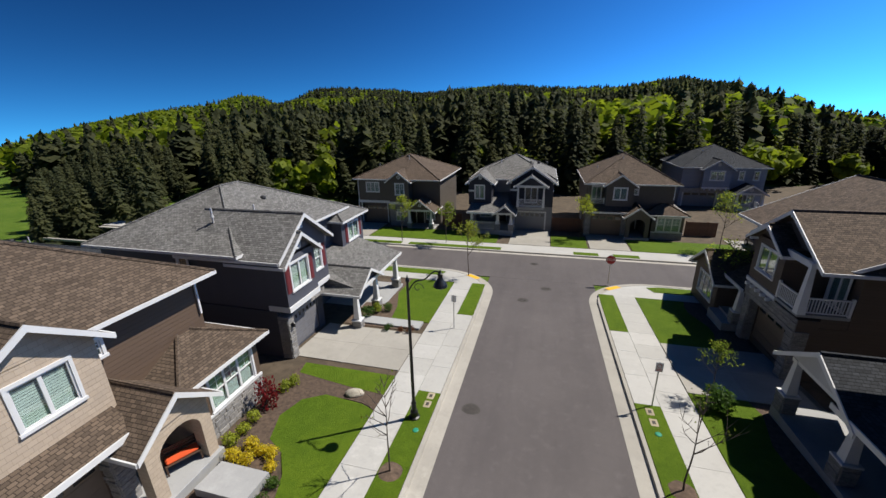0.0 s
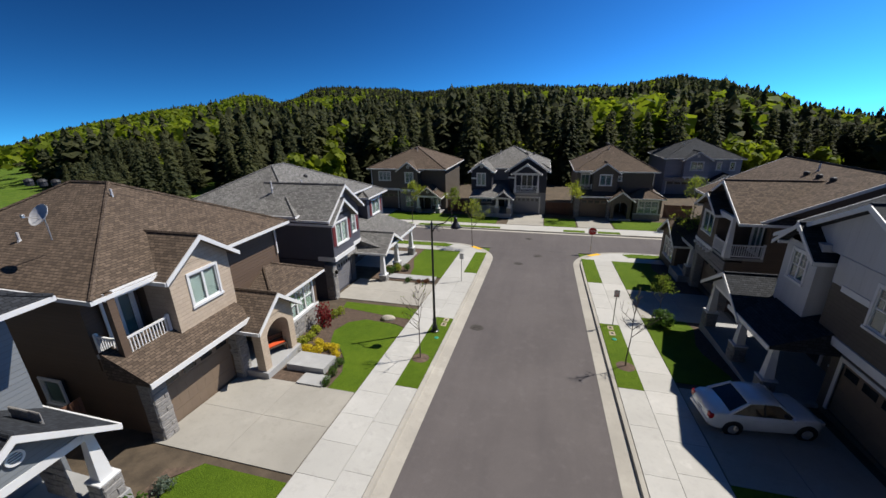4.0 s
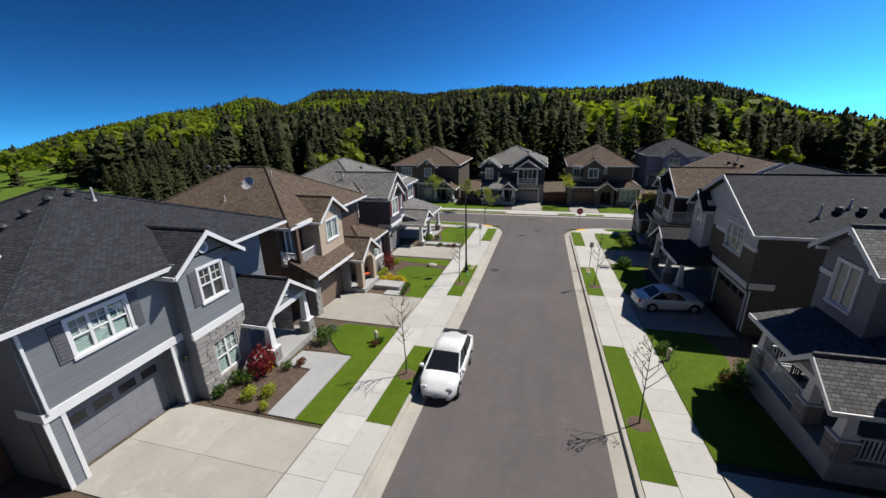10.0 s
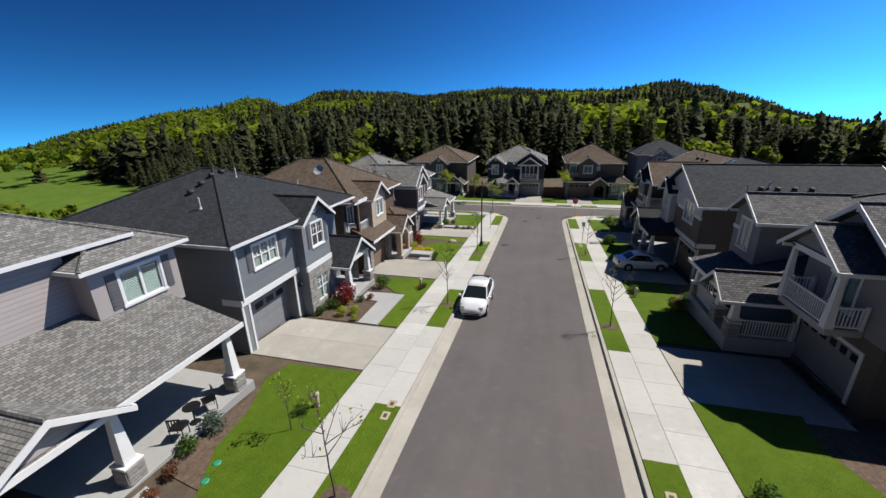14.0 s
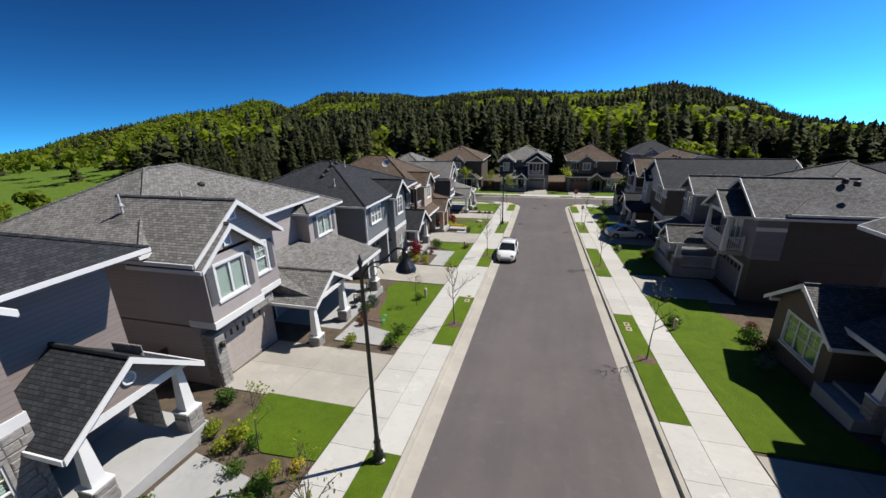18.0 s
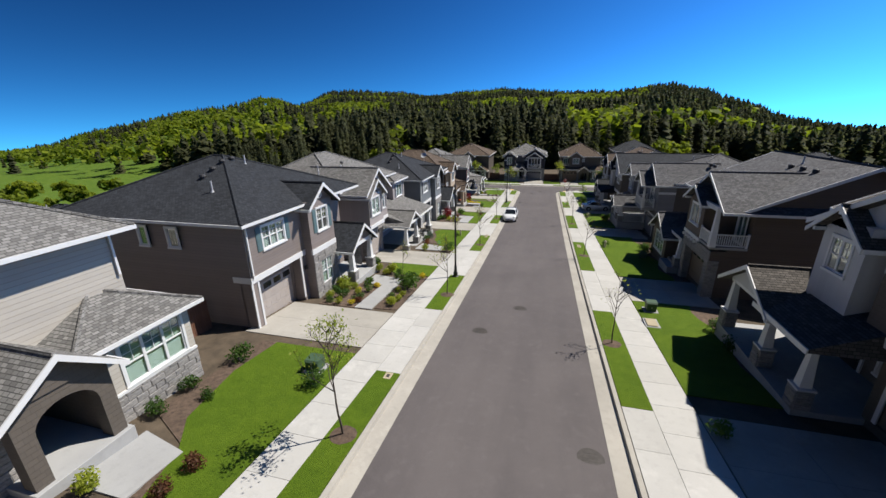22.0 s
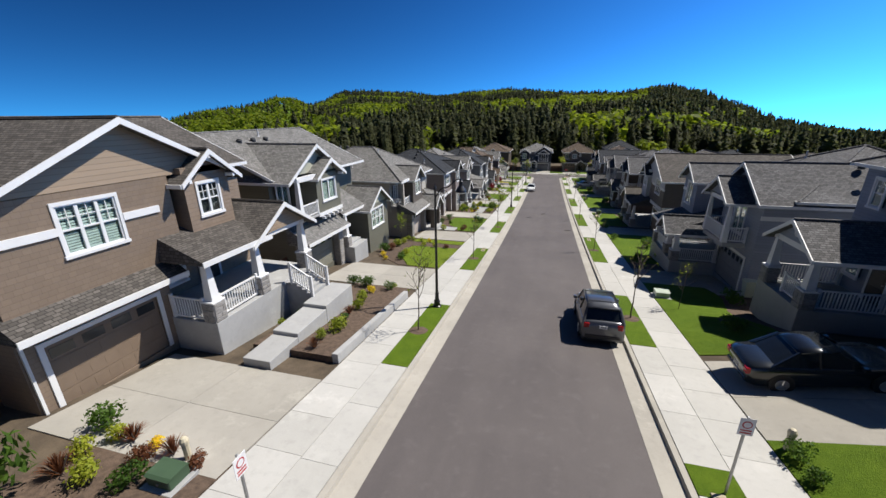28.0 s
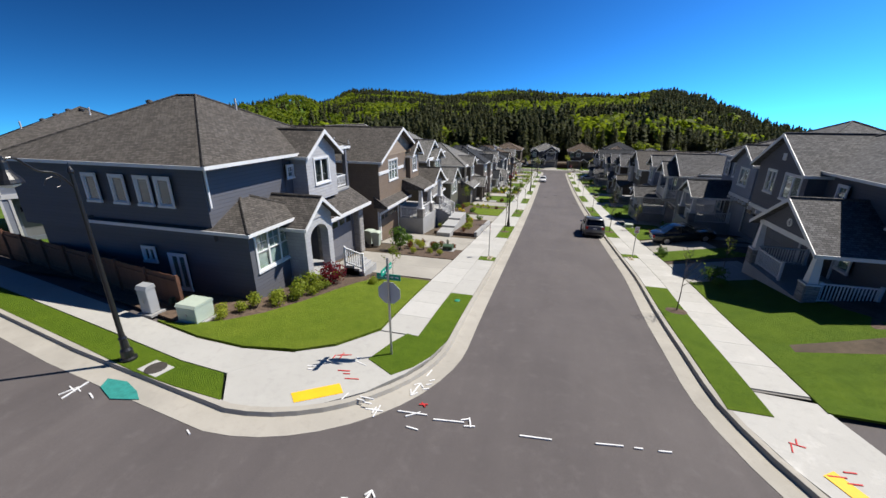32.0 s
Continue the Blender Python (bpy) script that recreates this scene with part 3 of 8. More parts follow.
    def garage(self, x0, x1, y, h, panes=4, frame=True, pane_row=True, z=0.0):
        x0, x1 = self.mx(x0, x1)
        bm, n, z0 = BM(), 4, z + 0.02
        box(bm, x0, x1, y + 0.08, y + 0.12, z0, z0 + h - 0.04)
        ob = self.add("garage_door", bm, self.door)
        for k in range(n):
            q = BM()
            z = z0 + k * (h - 0.04) / n
            box(q, x0, x1, y + 0.06, y + 0.079, z, z + (h - 0.04) / n - 0.014)
            part("section", q, self.door, ob)
        cols = 8
        for k in range(n):
            if k == n - 1 and pane_row or self.plain:
                continue
            z = z0 + k * (h - 0.04) / n
            for c in range(cols):
                a = x0 + c * (x1 - x0) / cols
                q = BM()
                box(q, a + 0.07, a + (x1 - x0) / cols - 0.07, y + 0.055, y + 0.062, z + 0.09, z + (h - 0.04) / n - 0.11)
                part("raised_panel", q, self.door, ob)
        if pane_row:
            z = z0 + (n - 1) * (h - 0.04) / n
            for c in range(panes):
                a = x0 + c * (x1 - x0) / panes
                q = BM()
                box(q, a + 0.12, a + (x1 - x0) / panes - 0.12, y + 0.045, y + 0.058, z + 0.1, z + (h - 0.04) / n - 0.12)
                p = part("glazing", q, DARKGLASS, ob, "dark glazed panel")
        if frame:
            for a, b, c, d in ((x0 - 0.16, x0, z0 - 0.02, z0 + h), (x1, x1 + 0.16, z0 - 0.02, z0 + h), (x0 - 0.16, x1 + 0.16, z0 + h, z0 + h + 0.16)):
                q = BM()
                box(q, a, b, y - 0.045, y + 0.05, c, d)
                self.add("door_casing", q, WHITE)

    def pillar(self, x, y, w, d, z1, z0=0.0, cap=True):
        """A stone-clad pier: a core and rows of stones on its faces."""
        x0 = self.mx(x, x + w)[0]
        z0 = z0 if z0 > 0 else z0 - 0.5
        bm = BM()
        box(bm, x0, x0 + w, y, y + d, z0, z1)
        ob = self.add("stone_pier", bm, STONE_BED)
        self.stones(ob, x0, x0 + w, y, z0, z1, "f")
        for side in ("l", "r"):
            self.stones(ob, y, y + d, x0 if side == "l" else x0 + w, z0, z1, side)
        if cap:
            q = BM()
            box(q, x0 - 0.05, x0 + w + 0.05, y - 0.05, y + d + 0.05, z1, z1 + 0.09, 0.015)
            part("cap", q, CONC_GREY, ob)
        return ob

    def stones(self, parent, a0, a1, c, z0, z1, face):
        STONE_JOBS.append((parent, a0, a1, c, z0, z1, face, self.rnd.random()))

    def stone_face(self, x0, x1, y, z0, z1, holes=()):
        x0, x1 = self.mx(x0, x1)
        z0 = z0 if z0 > 0 else -0.9
        bm = BM()
        holes = [(*self.mx(a, b), c, d) for a, b, c, d in holes]
        xs = sorted({x0, x1, *(v for h in holes for v in h[:2])})
        zs = sorted({z0, z1, *(v for h in holes for v in h[2:])})
        ob = None
        for a, b in zip(xs, xs[1:]):
            for c, d in zip(zs, zs[1:]):
                if not any(h[0] - 1e-4 < a and b < h[1] + 1e-4 and h[2] - 1e-4 < c and d < h[3] + 1e-4 for h in holes):
                    box(bm, a, b, y - 0.02, y - 0.001, c, d)
                    STONE_JOBS.append([None, a, b, y - 0.02, c, d, "f", self.rnd.random(), bm])
        ob = self.add("stone_cladding", bm, STONE_BED)
        for j in STONE_JOBS:
            if isinstance(j, list) and j[0] is None:
                j[0] = ob

    def column(self, x, y, z0, z1, stone=0.95, w=0.3):
        x = self.mx(x)
        ob = None
        if stone:
            bm = BM()
            box(bm, x - 0.27, x + 0.27, y - 0.27, y + 0.27, z0, z0 + stone)
            ob = self.add("stone_pier", bm, STONE_BED)
            for f in "flr":
                lo, hi, c = (x - 0.27, x + 0.27, y - 0.27) if f == "f" else (y - 0.27, y + 0.27, x + (-0.27 if f == "l" else 0.27))
                self.stones(ob, lo, hi, c, z0, z0 + stone, f)
            q = BM()
            box(q, x - 0.31, x + 0.31, y - 0.31, y + 0.31, z0 + stone, z0 + stone + 0.08, 0.012)
            part("cap", q, WHITE, ob)
        bm, zb = BM(), z0 + (stone + 0.08 if stone else 0)
        a, b = w / 2 + 0.04, w / 2 - 0.05
        lo = [bm.verts.new((x + s * a, y + t * a, zb)) for s, t in ((-1, -1), (1, -1), (1, 1), (-1, 1))]
        hi = [bm.verts.new((x + s * b, y + t * b, z1)) for s, t in ((-1, -1), (1, -1), (1, 1), (-1, 1))]
        bm.faces.new(lo[::-1])
        bm.faces.new(hi)
        for i in range(4):
            bm.faces.new((lo[i], lo[(i + 1) % 4], hi[(i + 1) % 4], hi[i]))
        box(bm, x - b - 0.05, x + b + 0.05, y - b - 0.05, y + b + 0.05, z1 - 0.14, z1)
        self.add("column", bm, WHITE, "tapered white column")

    def railing(self, p, q, z, h=0.95, posts=True):
        p, q = (self.mx(p[0]), p[1]), (self.mx(q[0]), q[1])
        z0, z1 = z if isinstance(z, tuple) else (z, z)
        if self.flip and isinstance(z, tuple) and p[0] > q[0] and False:
            z0, z1 = z1, z0
        P, Q = Vector((*p, z0)), Vector((*q, z1))
        d = Q - P
        n = max(2, int(d.length / 0.125))
        bm = BM()
        side = Vector((-d.y, d.x, 0)).normalized() * 0.035
        for lo, hi in ((0.08, 0.14), (h - 0.07, h)):
            prism(bm, [P - side + Vector((0, 0, lo)), P + side + Vector((0, 0, lo)), P + side + Vector((0, 0, hi)), P - side + Vector((0, 0, hi))], d)
        ob = self.add("railing", bm, WHITE)
        if "bal" not in SHARED:
            b = BM()
            box(b, -0.018, 0.018, -0.018, 0.018, 0, 1)
            SHARED["bal"] = mesh_of("baluster", b, WHITE)
        for i in range(1, n):
            c = P + d * (i / n)
            part("baluster", SHARED["bal"], WHITE, ob, m=Matrix.Translation(c + Vector((0, 0, 0.14))) @ Matrix.Diagonal((1, 1, h - 0.21, 1)))
        if posts:
            for c in (P, Q):
                b = BM()
                box(b, c.x - 0.06, c.x + 0.06, c.y - 0.06, c.y + 0.06, c.z, c.z + h + 0.08, 0.01)
                part("post", b, WHITE, ob)

    def front_door(self, x0, x1, y, z, h=2.1):
        x0, x1 = self.mx(x0, x1)
        bm = BM()
        box(bm, x0, x1, y - 0.03, y + 0.02, z, z + h)
        ob = self.add("front_door", bm, DOOR)
        for a, b, c, d in ((x0 + 0.14, x1 - 0.14, z + 0.2, z + 0.8), (x0 + 0.14, x1 - 0.14, z + 0.95, z + 1.45)):
            q = BM()
            box(q, a, b, y - 0.045, y - 0.029, c, d)
            part("raised_panel", q, DOOR, ob)
        q = BM()
        box(q, x0 + 0.14, x1 - 0.14, y - 0.042, y - 0.029, z + 1.55, z + 1.95)
        part("glazing", q, DARKGLASS, ob)
        q = BM()
        tube(q, (x1 - 0.1, y - 0.09, z + 1.0), (x1 - 0.1, y - 0.03, z + 1.0), 0.03, 0.03)
        part("handle", q, STEEL, ob)
        for a, b, c, d in ((x0 - 0.12, x0, z, z + h), (x1, x1 + 0.12, z, z + h), (x0 - 0.12, x1 + 0.12, z + h, z + h + 0.14)):
            q = BM()
            box(q, a, b, y - 0.05, y + 0.02, c, d)
            self.add("door_casing", q, WHITE)

    def slabs(self, x0, x1, y0, y1, z0, z1, name="porch_floor"):
        x0, x1 = self.mx(x0, x1)
        bm = BM()
        box(bm, x0, x1, y0, y1, z0 if z0 > 0 else -self.sink, z1, 0.015)
        self.add(name, bm, CONC_GREY)

    def beam(self, x0, x1, y0, y1, z0, z1):
        x0, x1 = self.mx(x0, x1)
        bm = BM()
        box(bm, x0, x1, y0, y1, z0, z1)
        self.add("beam", bm, WHITE)

    def pipe(self, x, y, z, h=0.6):
        x = self.mx(x)
        bm = BM()
        tube(bm, (x, y, z - 0.4), (x, y, z + h), 0.05, 0.05, 8)
        lathe(bm, [(0.11, z - 0.02), (0.06, z + 0.1)], 8, (x, y, 0))
        self.add("vent_pipe", bm, PIPE)

    def roof_vent(self, x, y, z, slope_y=0.5):
        x = self.mx(x)
        bm = BM()
        lathe(bm, [(0.17, -0.1), (0.17, 0.1), (0.2, 0.11), (0.15, 0.2), (0.04, 0.24)], 10, (x, y, z))
        self.add("roof_vent", bm, VENT)

    def round_vent(self, x, y, z, r=0.24):
        x = self.mx(x)
        bm = BM()
        n = 20
        for k in range(n):
            a, b = 2 * math.pi * k / n, 2 * math.pi * (k + 1) / n
            prism(bm, [(x + q * math.cos(t), y, z + q * math.sin(t)) for q, t in ((r, a), (r, b), (r * 0.72, b), (r * 0.72, a))], (0, -0.05, 0))
        for k in range(-2, 3):
            box(bm, x - r * 0.7, x + r * 0.7, y - 0.03, y, z + k * 0.07 - 0.012, z + k * 0.07 + 0.012)
        self.add("gable_vent", bm, WHITE, "round white louvred vent")

    def square_vent(self, x, y, z, w=0.4, h=0.5):
        x = self.mx(x)
        bm = BM()
        for a, b, c, d in ((-w / 2, -w / 2 + 0.07, 0, h), (w / 2 - 0.07, w / 2, 0, h), (-w / 2 + 0.07, w / 2 - 0.07, 0, 0.07), (-w / 2 + 0.07, w / 2 - 0.07, h - 0.07, h)):
            box(bm, x + a, x + b, y - 0.05, y, z + c, z + d)
        for k in range(5):
            zz = z + 0.09 + k * (h - 0.16) / 5
            prism(bm, [(x - w / 2 + 0.07, y - 0.005, zz + 0.05), (x - w / 2 + 0.07, y - 0.04, zz), (x - w / 2 + 0.07, y - 0.03, zz), (x - w / 2 + 0.07, y, zz + 0.05)], (w - 0.14, 0, 0))
        self.add("gable_vent", bm, WHITE, "square white louvred vent")

    def spout(self, x, y, z0, z1):
        x = self.mx(x)
        bm = BM()
        box(bm, x - 0.04, x + 0.04, y - 0.1, y - 0.03, z0, z1)
        self.add("downspout", bm, WHITE)

    def wall_light(self, x, y, z):
        x = self.mx(x)
        bm = BM()
        box(bm, x - 0.05, x + 0.05, y - 0.04, y, z, z + 0.22)
        lathe(bm, [(0.05, z + 0.02), (0.09, z + 0.05), (0.08, z + 0.24), (0.11, z + 0.26), (0.02, z + 0.32)], 8, (x, y - 0.13, 0))
        self.add("wall_lantern", bm, DARK)


SHARED, STONE_JOBS = {}, []
DARKGLASS = mat_plain("dark glazing", (0.02, 0.024, 0.028), 0.08, 0.1, spec=0.6)


# ---- ground, street, kerbs ----
SKY_AZ = (-75, -62.7, -58.3, -53.5, -48.1, -42.1, -40.1, -37.5, -36.3, -34.9, -32.7, -31.2, -28.3, -20.7, -16.9, -12.9, -6, -1.5, 2.2, 9.1, 12.2, 15.2, 17.5, 19.8, 20.9, 23.6, 26.1, 28.1, 30.7, 33.5, 50, 75)
SKY_EL = (-3.2, -2.5, -1.1, 0, 1.15, 2.1, 2.85, 2.85, 2, 1.8, 2.8, 3.5, 3.65, 3.4, 3, 3.3, 3.8, 3.3, 3.06, 3.04, 3.4, 3.7, 3.1, 2.7, 2, 1.3, 0.4, -0.7, -1.1, -1.8, -2.4, -2.6)


def hill(x, y):
    """Height of the wooded ridge over the valley floor."""
    dx, dy = x - 1.0, y + 30.5
    r, az = math.hypot(dx, dy), math.degrees(math.atan2(dx, dy))
    if abs(az) > 100 or r < 95:
        return 0.0
    el = float(np.interp(az, SKY_AZ, SKY_EL)) if abs(az) < 75 else -3.0
    far_r = float(np.interp(az, (-75, -45, -10, 12, 25, 75), (980, 930, 1080, 820, 600, 500)))
    top = far_r * math.tan(radians(el)) + 9.6 - 12.0 + 4.4
    k = min(1.0, max(0.0, (r - 110) / (far_r - 110)))
    bumps = 5.0 * noise.noise((x * 0.012, y * 0.012, 0.3)) * k
    return top * (k ** 1.25) + bumps - 0.07 * max(0.0, r - far_r)


def terrain(x, y):
    d = max(0.0, abs(x) - 45) / 60
    dip = float(np.interp(x, (-330, -170, -37, -27), (0, 4.5, 4.5, 0))) * float(np.interp(y, (-75, -35, 180, 330), (0, 1, 1, 0)))
    return road_at(y) - 0.06 + hill(x, y) - 0.6 * min(1.0, d) - dip


def axis(lo, mid0, mid1, hi, step, grow=1.16):
    out, a, s = [], mid0, step
    while a > lo:
        out.append(a)
        a -= s
        s *= grow
    out = out[::-1]
    n = int((mid1 - mid0) / step)
    out += [mid0 + (i + 1) * (mid1 - mid0) / n for i in range(n)]
    a, s = mid1 + step, step * grow
    while a < hi:
        out.append(a)
        a += s
        s *= min(grow, 1.2)
        s = min(s, 45)
    return out


def smooth(t):
    t = min(1.0, max(0.0, t))
    return t * t * (3 - 2 * t)


def warp(x, y):
    """The near corners: the kerbs draw in towards the junction."""
    if x > 3:
        x -= 0.4 * smooth((-88 - y) / 10) * smooth((13 - x) / 5)
    return x, station(y)


def rise_at(x, y):
    """The last plots on the shaded side climb from the walk to their houses."""
    return 1.0 * min(1.0, max(0.0, (x - 7.0) / 5.5)) * float(np.interp(y, (-106, -100, -79, -75), (0, 1, 1, 0)))


def on_street(x, y, dz):
    x, y = warp(x, y)
    return x, y, road_at(y) + dz + rise_at(x, y)


gx = [-v for v in axis(-100, 0, 60, 1500, 6)[::-1] if v > 0] + [0.0] + [v for v in axis(-100, 0, 60, 1500, 6) if v > 0]
gy = axis(-700, -130, 60, 1500, 6)
verts = [(x, y, terrain(x, y)) for y in gy for x in gx]
nx = len(gx)
faces = [(j * nx + i, j * nx + i + 1, (j + 1) * nx + i + 1, (j + 1) * nx + i) for j in range(len(gy) - 1) for i in range(nx - 1)]
me = bpy.data.meshes.new("ground")
me.from_pydata(verts, [], faces)
me.materials.append(EARTH)
me.polygons.foreach_set("use_smooth", [True] * len(me.polygons))
tagged(new("ground", me), "grassy valley floor rising into green hills", "ground", kind="structure")


def sheet(name, mat, x0, x1, y0, y1, dz, label, step=2.0, thick=0.0, category="ground"):
    """A strip of surface that follows the street's rise."""
    n = max(1, int(abs(y1 - y0) / step))
    place = on_street if x0 > 5 else lambda x, y, dz: (*warp(x, y), road_at(warp(x, y)[1]) + dz)
    bm = BM()
    rows = []
    for i in range(n + 1):
        y = y0 + (y1 - y0) * i / n
        rows.append([bm.verts.new(place(x, y, dz)) for x in ((x0, 12.5, x1) if x0 < 12 < x1 and x0 > 5 else (x0, x1))])
    for a, b in zip(rows, rows[1:]):
        for k in range(len(a) - 1):
            bm.faces.new((a[k], a[k + 1], b[k + 1], b[k]))
    if thick:
        g = bmesh.ops.extrude_face_region(bm, geom=list(bm.faces))
        bmesh.ops.translate(bm, verts=[v for v in g["geom"] if isinstance(v, bmesh.types.BMVert)], vec=(0, 0, -thick))
    ob = part(name, bm, mat)
    return tagged(ob, label, category, kind="structure")


def outline_sheet(name, mat, pts, dz, label, thick=0.12, category="ground", parent=None):
    """A flat patch with a free outline, draped on the street's rise."""
    bm = BM()
    top = [bm.verts.new(on_street(x, y, dz)) for x, y in pts]
    bm.faces.new(top)
    lo, hi = min(v.co.y for v in top), max(v.co.y for v in top)
    y = math.ceil(lo / 3) * 3
    while y < hi:
        bmesh.ops.bisect_plane(bm, geom=list(bm.verts) + list(bm.edges) + list(bm.faces), plane_co=(0, y, 0), plane_no=(0, 1, 0))
        y += 3
    for v in bm.verts:
        v.co.z = road_at(v.co.y) + dz + rise_at(v.co.x, v.co.y)
    g = bmesh.ops.extrude_face_region(bm, geom=list(bm.faces))
    bmesh.ops.translate(bm, verts=[v for v in g["geom"] if isinstance(v, bmesh.types.BMVert)], vec=(0, 0, -thick))
    ob = part(name, bm, mat, parent)
    if parent is None:
        tagged(ob, label, category, kind="structure")
    return ob


def arc(cx, cy, r, a0, a1, n=10):
    return [(cx + r * math.cos(radians(a0 + (a1 - a0) * i / n)), cy + r * math.sin(radians(a0 + (a1 - a0) * i / n))) for i in range(n + 1)]


SX, WX, LX = 4.36, 5.45, 6.95
sheet("road", ASPHALT, -4.3, 4.3, -97.2, 24, 0.0, "grey-brown asphalt residential street")
outline_sheet("cross_road", ASPHALT, [(-31, 24), (70, 24), (70, 32.4), (-31, 32.4)], 0.004, "asphalt cross street at the far end")
sheet("near_cross_road", ASPHALT, -60, 60, -135, -97, 0.003, "asphalt cross street at the near end")


def kerb_run(pts, name="kerb"):
    """Gutter pan, upright kerb face and kerb top along a line of points; the street lies to the left of its direction."""
    bm = BM()
    rows = []
    for i, p in enumerate(pts):
        a, b = Vector(pts[max(i - 1, 0)]), Vector(pts[min(i + 1, len(pts) - 1)])
        d = (b - a).normalized()
        n = Vector((-d.y, d.x))
        row = []
        for off, z in ((0.62, 0.008), (0.05, 0.02), (0.02, 0.15), (-0.14, 0.155), (-0.14, -0.1), (0.62, -0.1)):
            q = Vector(p) + n * off
            row.append(bm.verts.new(on_street(q.x, q.y, z)))
        rows.append(row)
    for a, b in zip(rows, rows[1:]):
        for k in range(6):
            bm.faces.new((a[k], a[(k + 1) % 6], b[(k + 1) % 6], b[k]))
    bm.faces.new(rows[0])
    bm.faces.new(rows[-1][::-1])
    return tagged(part(name, bm, CONC_KERB), "weathered concrete kerb and gutter", "kerb", kind="structure")


def line(a, b, n):
    return [(a[0] + (b[0] - a[0]) * i / n, a[1] + (b[1] - a[1]) * i / n) for i in range(n + 1)]


left_kerb = line((-60, 24.6), (-9.0, 24.6), 10) + arc(-9.0, 19.8, 4.8, 90, 0, 10)[1:] + line((-4.2, 19.8), (-4.2, -101), 60)[1:] + [(x, chain(y)) for x, y in arc(-9.3, -105.6, 5.1, 0, -88, 12)[1:] + line((-9.1, -110.7), (-16.2, -109.75), 3)[1:] + line((-16.2, -109.75), (-60, -102.0), 14)[1:]]
right_kerb = line((60, -108), (11.2, -108), 8) + arc(11.2, -101, 7.0, -90, -180, 12)[1:] + line((4.2, -101), (4.2, 19.8), 60)[1:] + arc(9.0, 19.8, 4.8, 180, 90, 10)[1:] + line((9.0, 24.6), (60, 24.6), 10)[1:]
kerb_run(left_kerb)
kerb_run(right_kerb)
kerb_run(line((60, 32.3), (-60, 32.3), 20))

# ---- lawns behind the walks ----
for a, b in ((-28.5, -LX), (LX, 44)):
    sheet("yard", YARD, a, b, -100.5, 21.5, 0.13, "rough grass between and behind the houses")
sheet("far_yard", YARD, -30, 60, 32.45, 90, 0.1, "grass behind the far houses")


# ---- house types ----
def house_arch(H, inset=1.7, wz=0.0, step=0.0, e=0.0, g=0.0):
    """Garage under a lean-to and a gabled bay, corner balcony, arched porch and a low window wing."""
    W = H.w
    H.block(0.15, 4.55, -0.1, 9, 0, 2.95 - step, holes=[(0.75, 4.0, 0.02 - step, 2.35 - step)])
    H.garage(0.75, 4.0, -0.1, 2.35, frame=False, z=-step)
    H.pillar(0.0, -0.5, 0.55, 0.55, 2.7 - step, -step, cap=False)
    H.pillar(4.05, -0.5, 0.5, 0.55, 2.7 - step, -step, cap=False)
    H.roof_shed(-0.25, 4.85, -1.0, 0.95, 2.95 - step, 3.9 - step * 0.5)
    H.block(0.1, 2.06, 1.75, 12.5, 2.76, 6.05, H.walls)
    H.block(2.06, 5.6, 0.95, 12.5, 2.76, 6.05, H.walls)
    H.block(5.6, W - inset, 0.98, 12.5, 2.76, 6.05, H.walls)
    # balcony cut into the near upper corner
    w = [(2.9, 4.25, 4.25, 5.55, 2, 1, False)]
    H.block(2.05, 5.0, 0.0, 1.3, 3.3, 6.05, H.accent, H.holes_and_windows(w, 0.0))
    H.roof_gable(2.05, 5.0, 0.0, 3.4, 6.05, 0.72, 0.35, H.accent)
    x0, x1 = H.mx(2.7, 4.3)
    H.balcony = True
    H.slabs(0.1, 2.04, 0.3, 1.74, 3.3, 3.48, "balcony_floor")
    H.block(0.12, 2.0, 0.33, 1.7, 2.76, 3.3, H.walls)
    H.railing((0.2, 0.4), (1.95, 0.4), 3.48, 0.75)
    H.railing((0.2, 1.6), (0.2, 0.46), 3.48, 0.75)
    H.block(0.1, 0.34, 0.3, 0.54, 3.48, 6.04, H.walls, name="post")
    H.window(0.7, 1.7, 1.58, 3.6, 5.4, 2, 1)
    H.beam(0.08, 2.04, 0.34, 0.48, 5.75, 6.04)
    H.window(5.15, 5.55, 0.78, 4.75, 5.3, 1, 2)
    low = inset < 1
    H.roof_hip(0.1, W - inset, 0.75, 12.5, 6.05, 0.5 if low else 0.56)
    H.block(7.15, W - 0.9, 1.55, 12.0, 0, 2.7, H.walls)
    # entry
    H.block(4.3, 7.3, 2.2, 5, 0, 2.9, H.walls)
    H.front_door(5.0 + e, 6.0 + e, 2.19, 0.25)
    H.slabs(4.2 + e, 6.8 + e, -1.7, 2.2, 0.0, 0.24)
    x = H.mx(4.3 + e, 6.7 + e)
    bm = BM()
    arch = [(x[0], 0), (x[0] + 0.42, 0), (x[0] + 0.42, 1.75 + g)]
    c, r = (x[0] + x[1]) / 2, (x[1] - x[0]) / 2 - 0.42
    arch += [(c - r * math.cos(a * math.pi / 12), 1.75 + g + 0.6 * math.sin(a * math.pi / 12)) for a in range(1, 12)]
    arch += [(x[1] - 0.42, 1.75 + g), (x[1] - 0.42, 0), (x[1], 0), (x[1], 2.75 + g), (c, 3.75 + g), (x[0], 2.75 + g)]
    f = bm.faces.new([bm.verts.new((a, -1.55, b)) for a, b in arch])
    up = bmesh.ops.extrude_face_region(bm, geom=[f])
    bmesh.ops.translate(bm, verts=[v for v in up["geom"] if isinstance(v, bmesh.types.BMVert)], vec=(0, 0.45, 0))
    H.add("arch", bm, H.accent, "plastered porch arch")
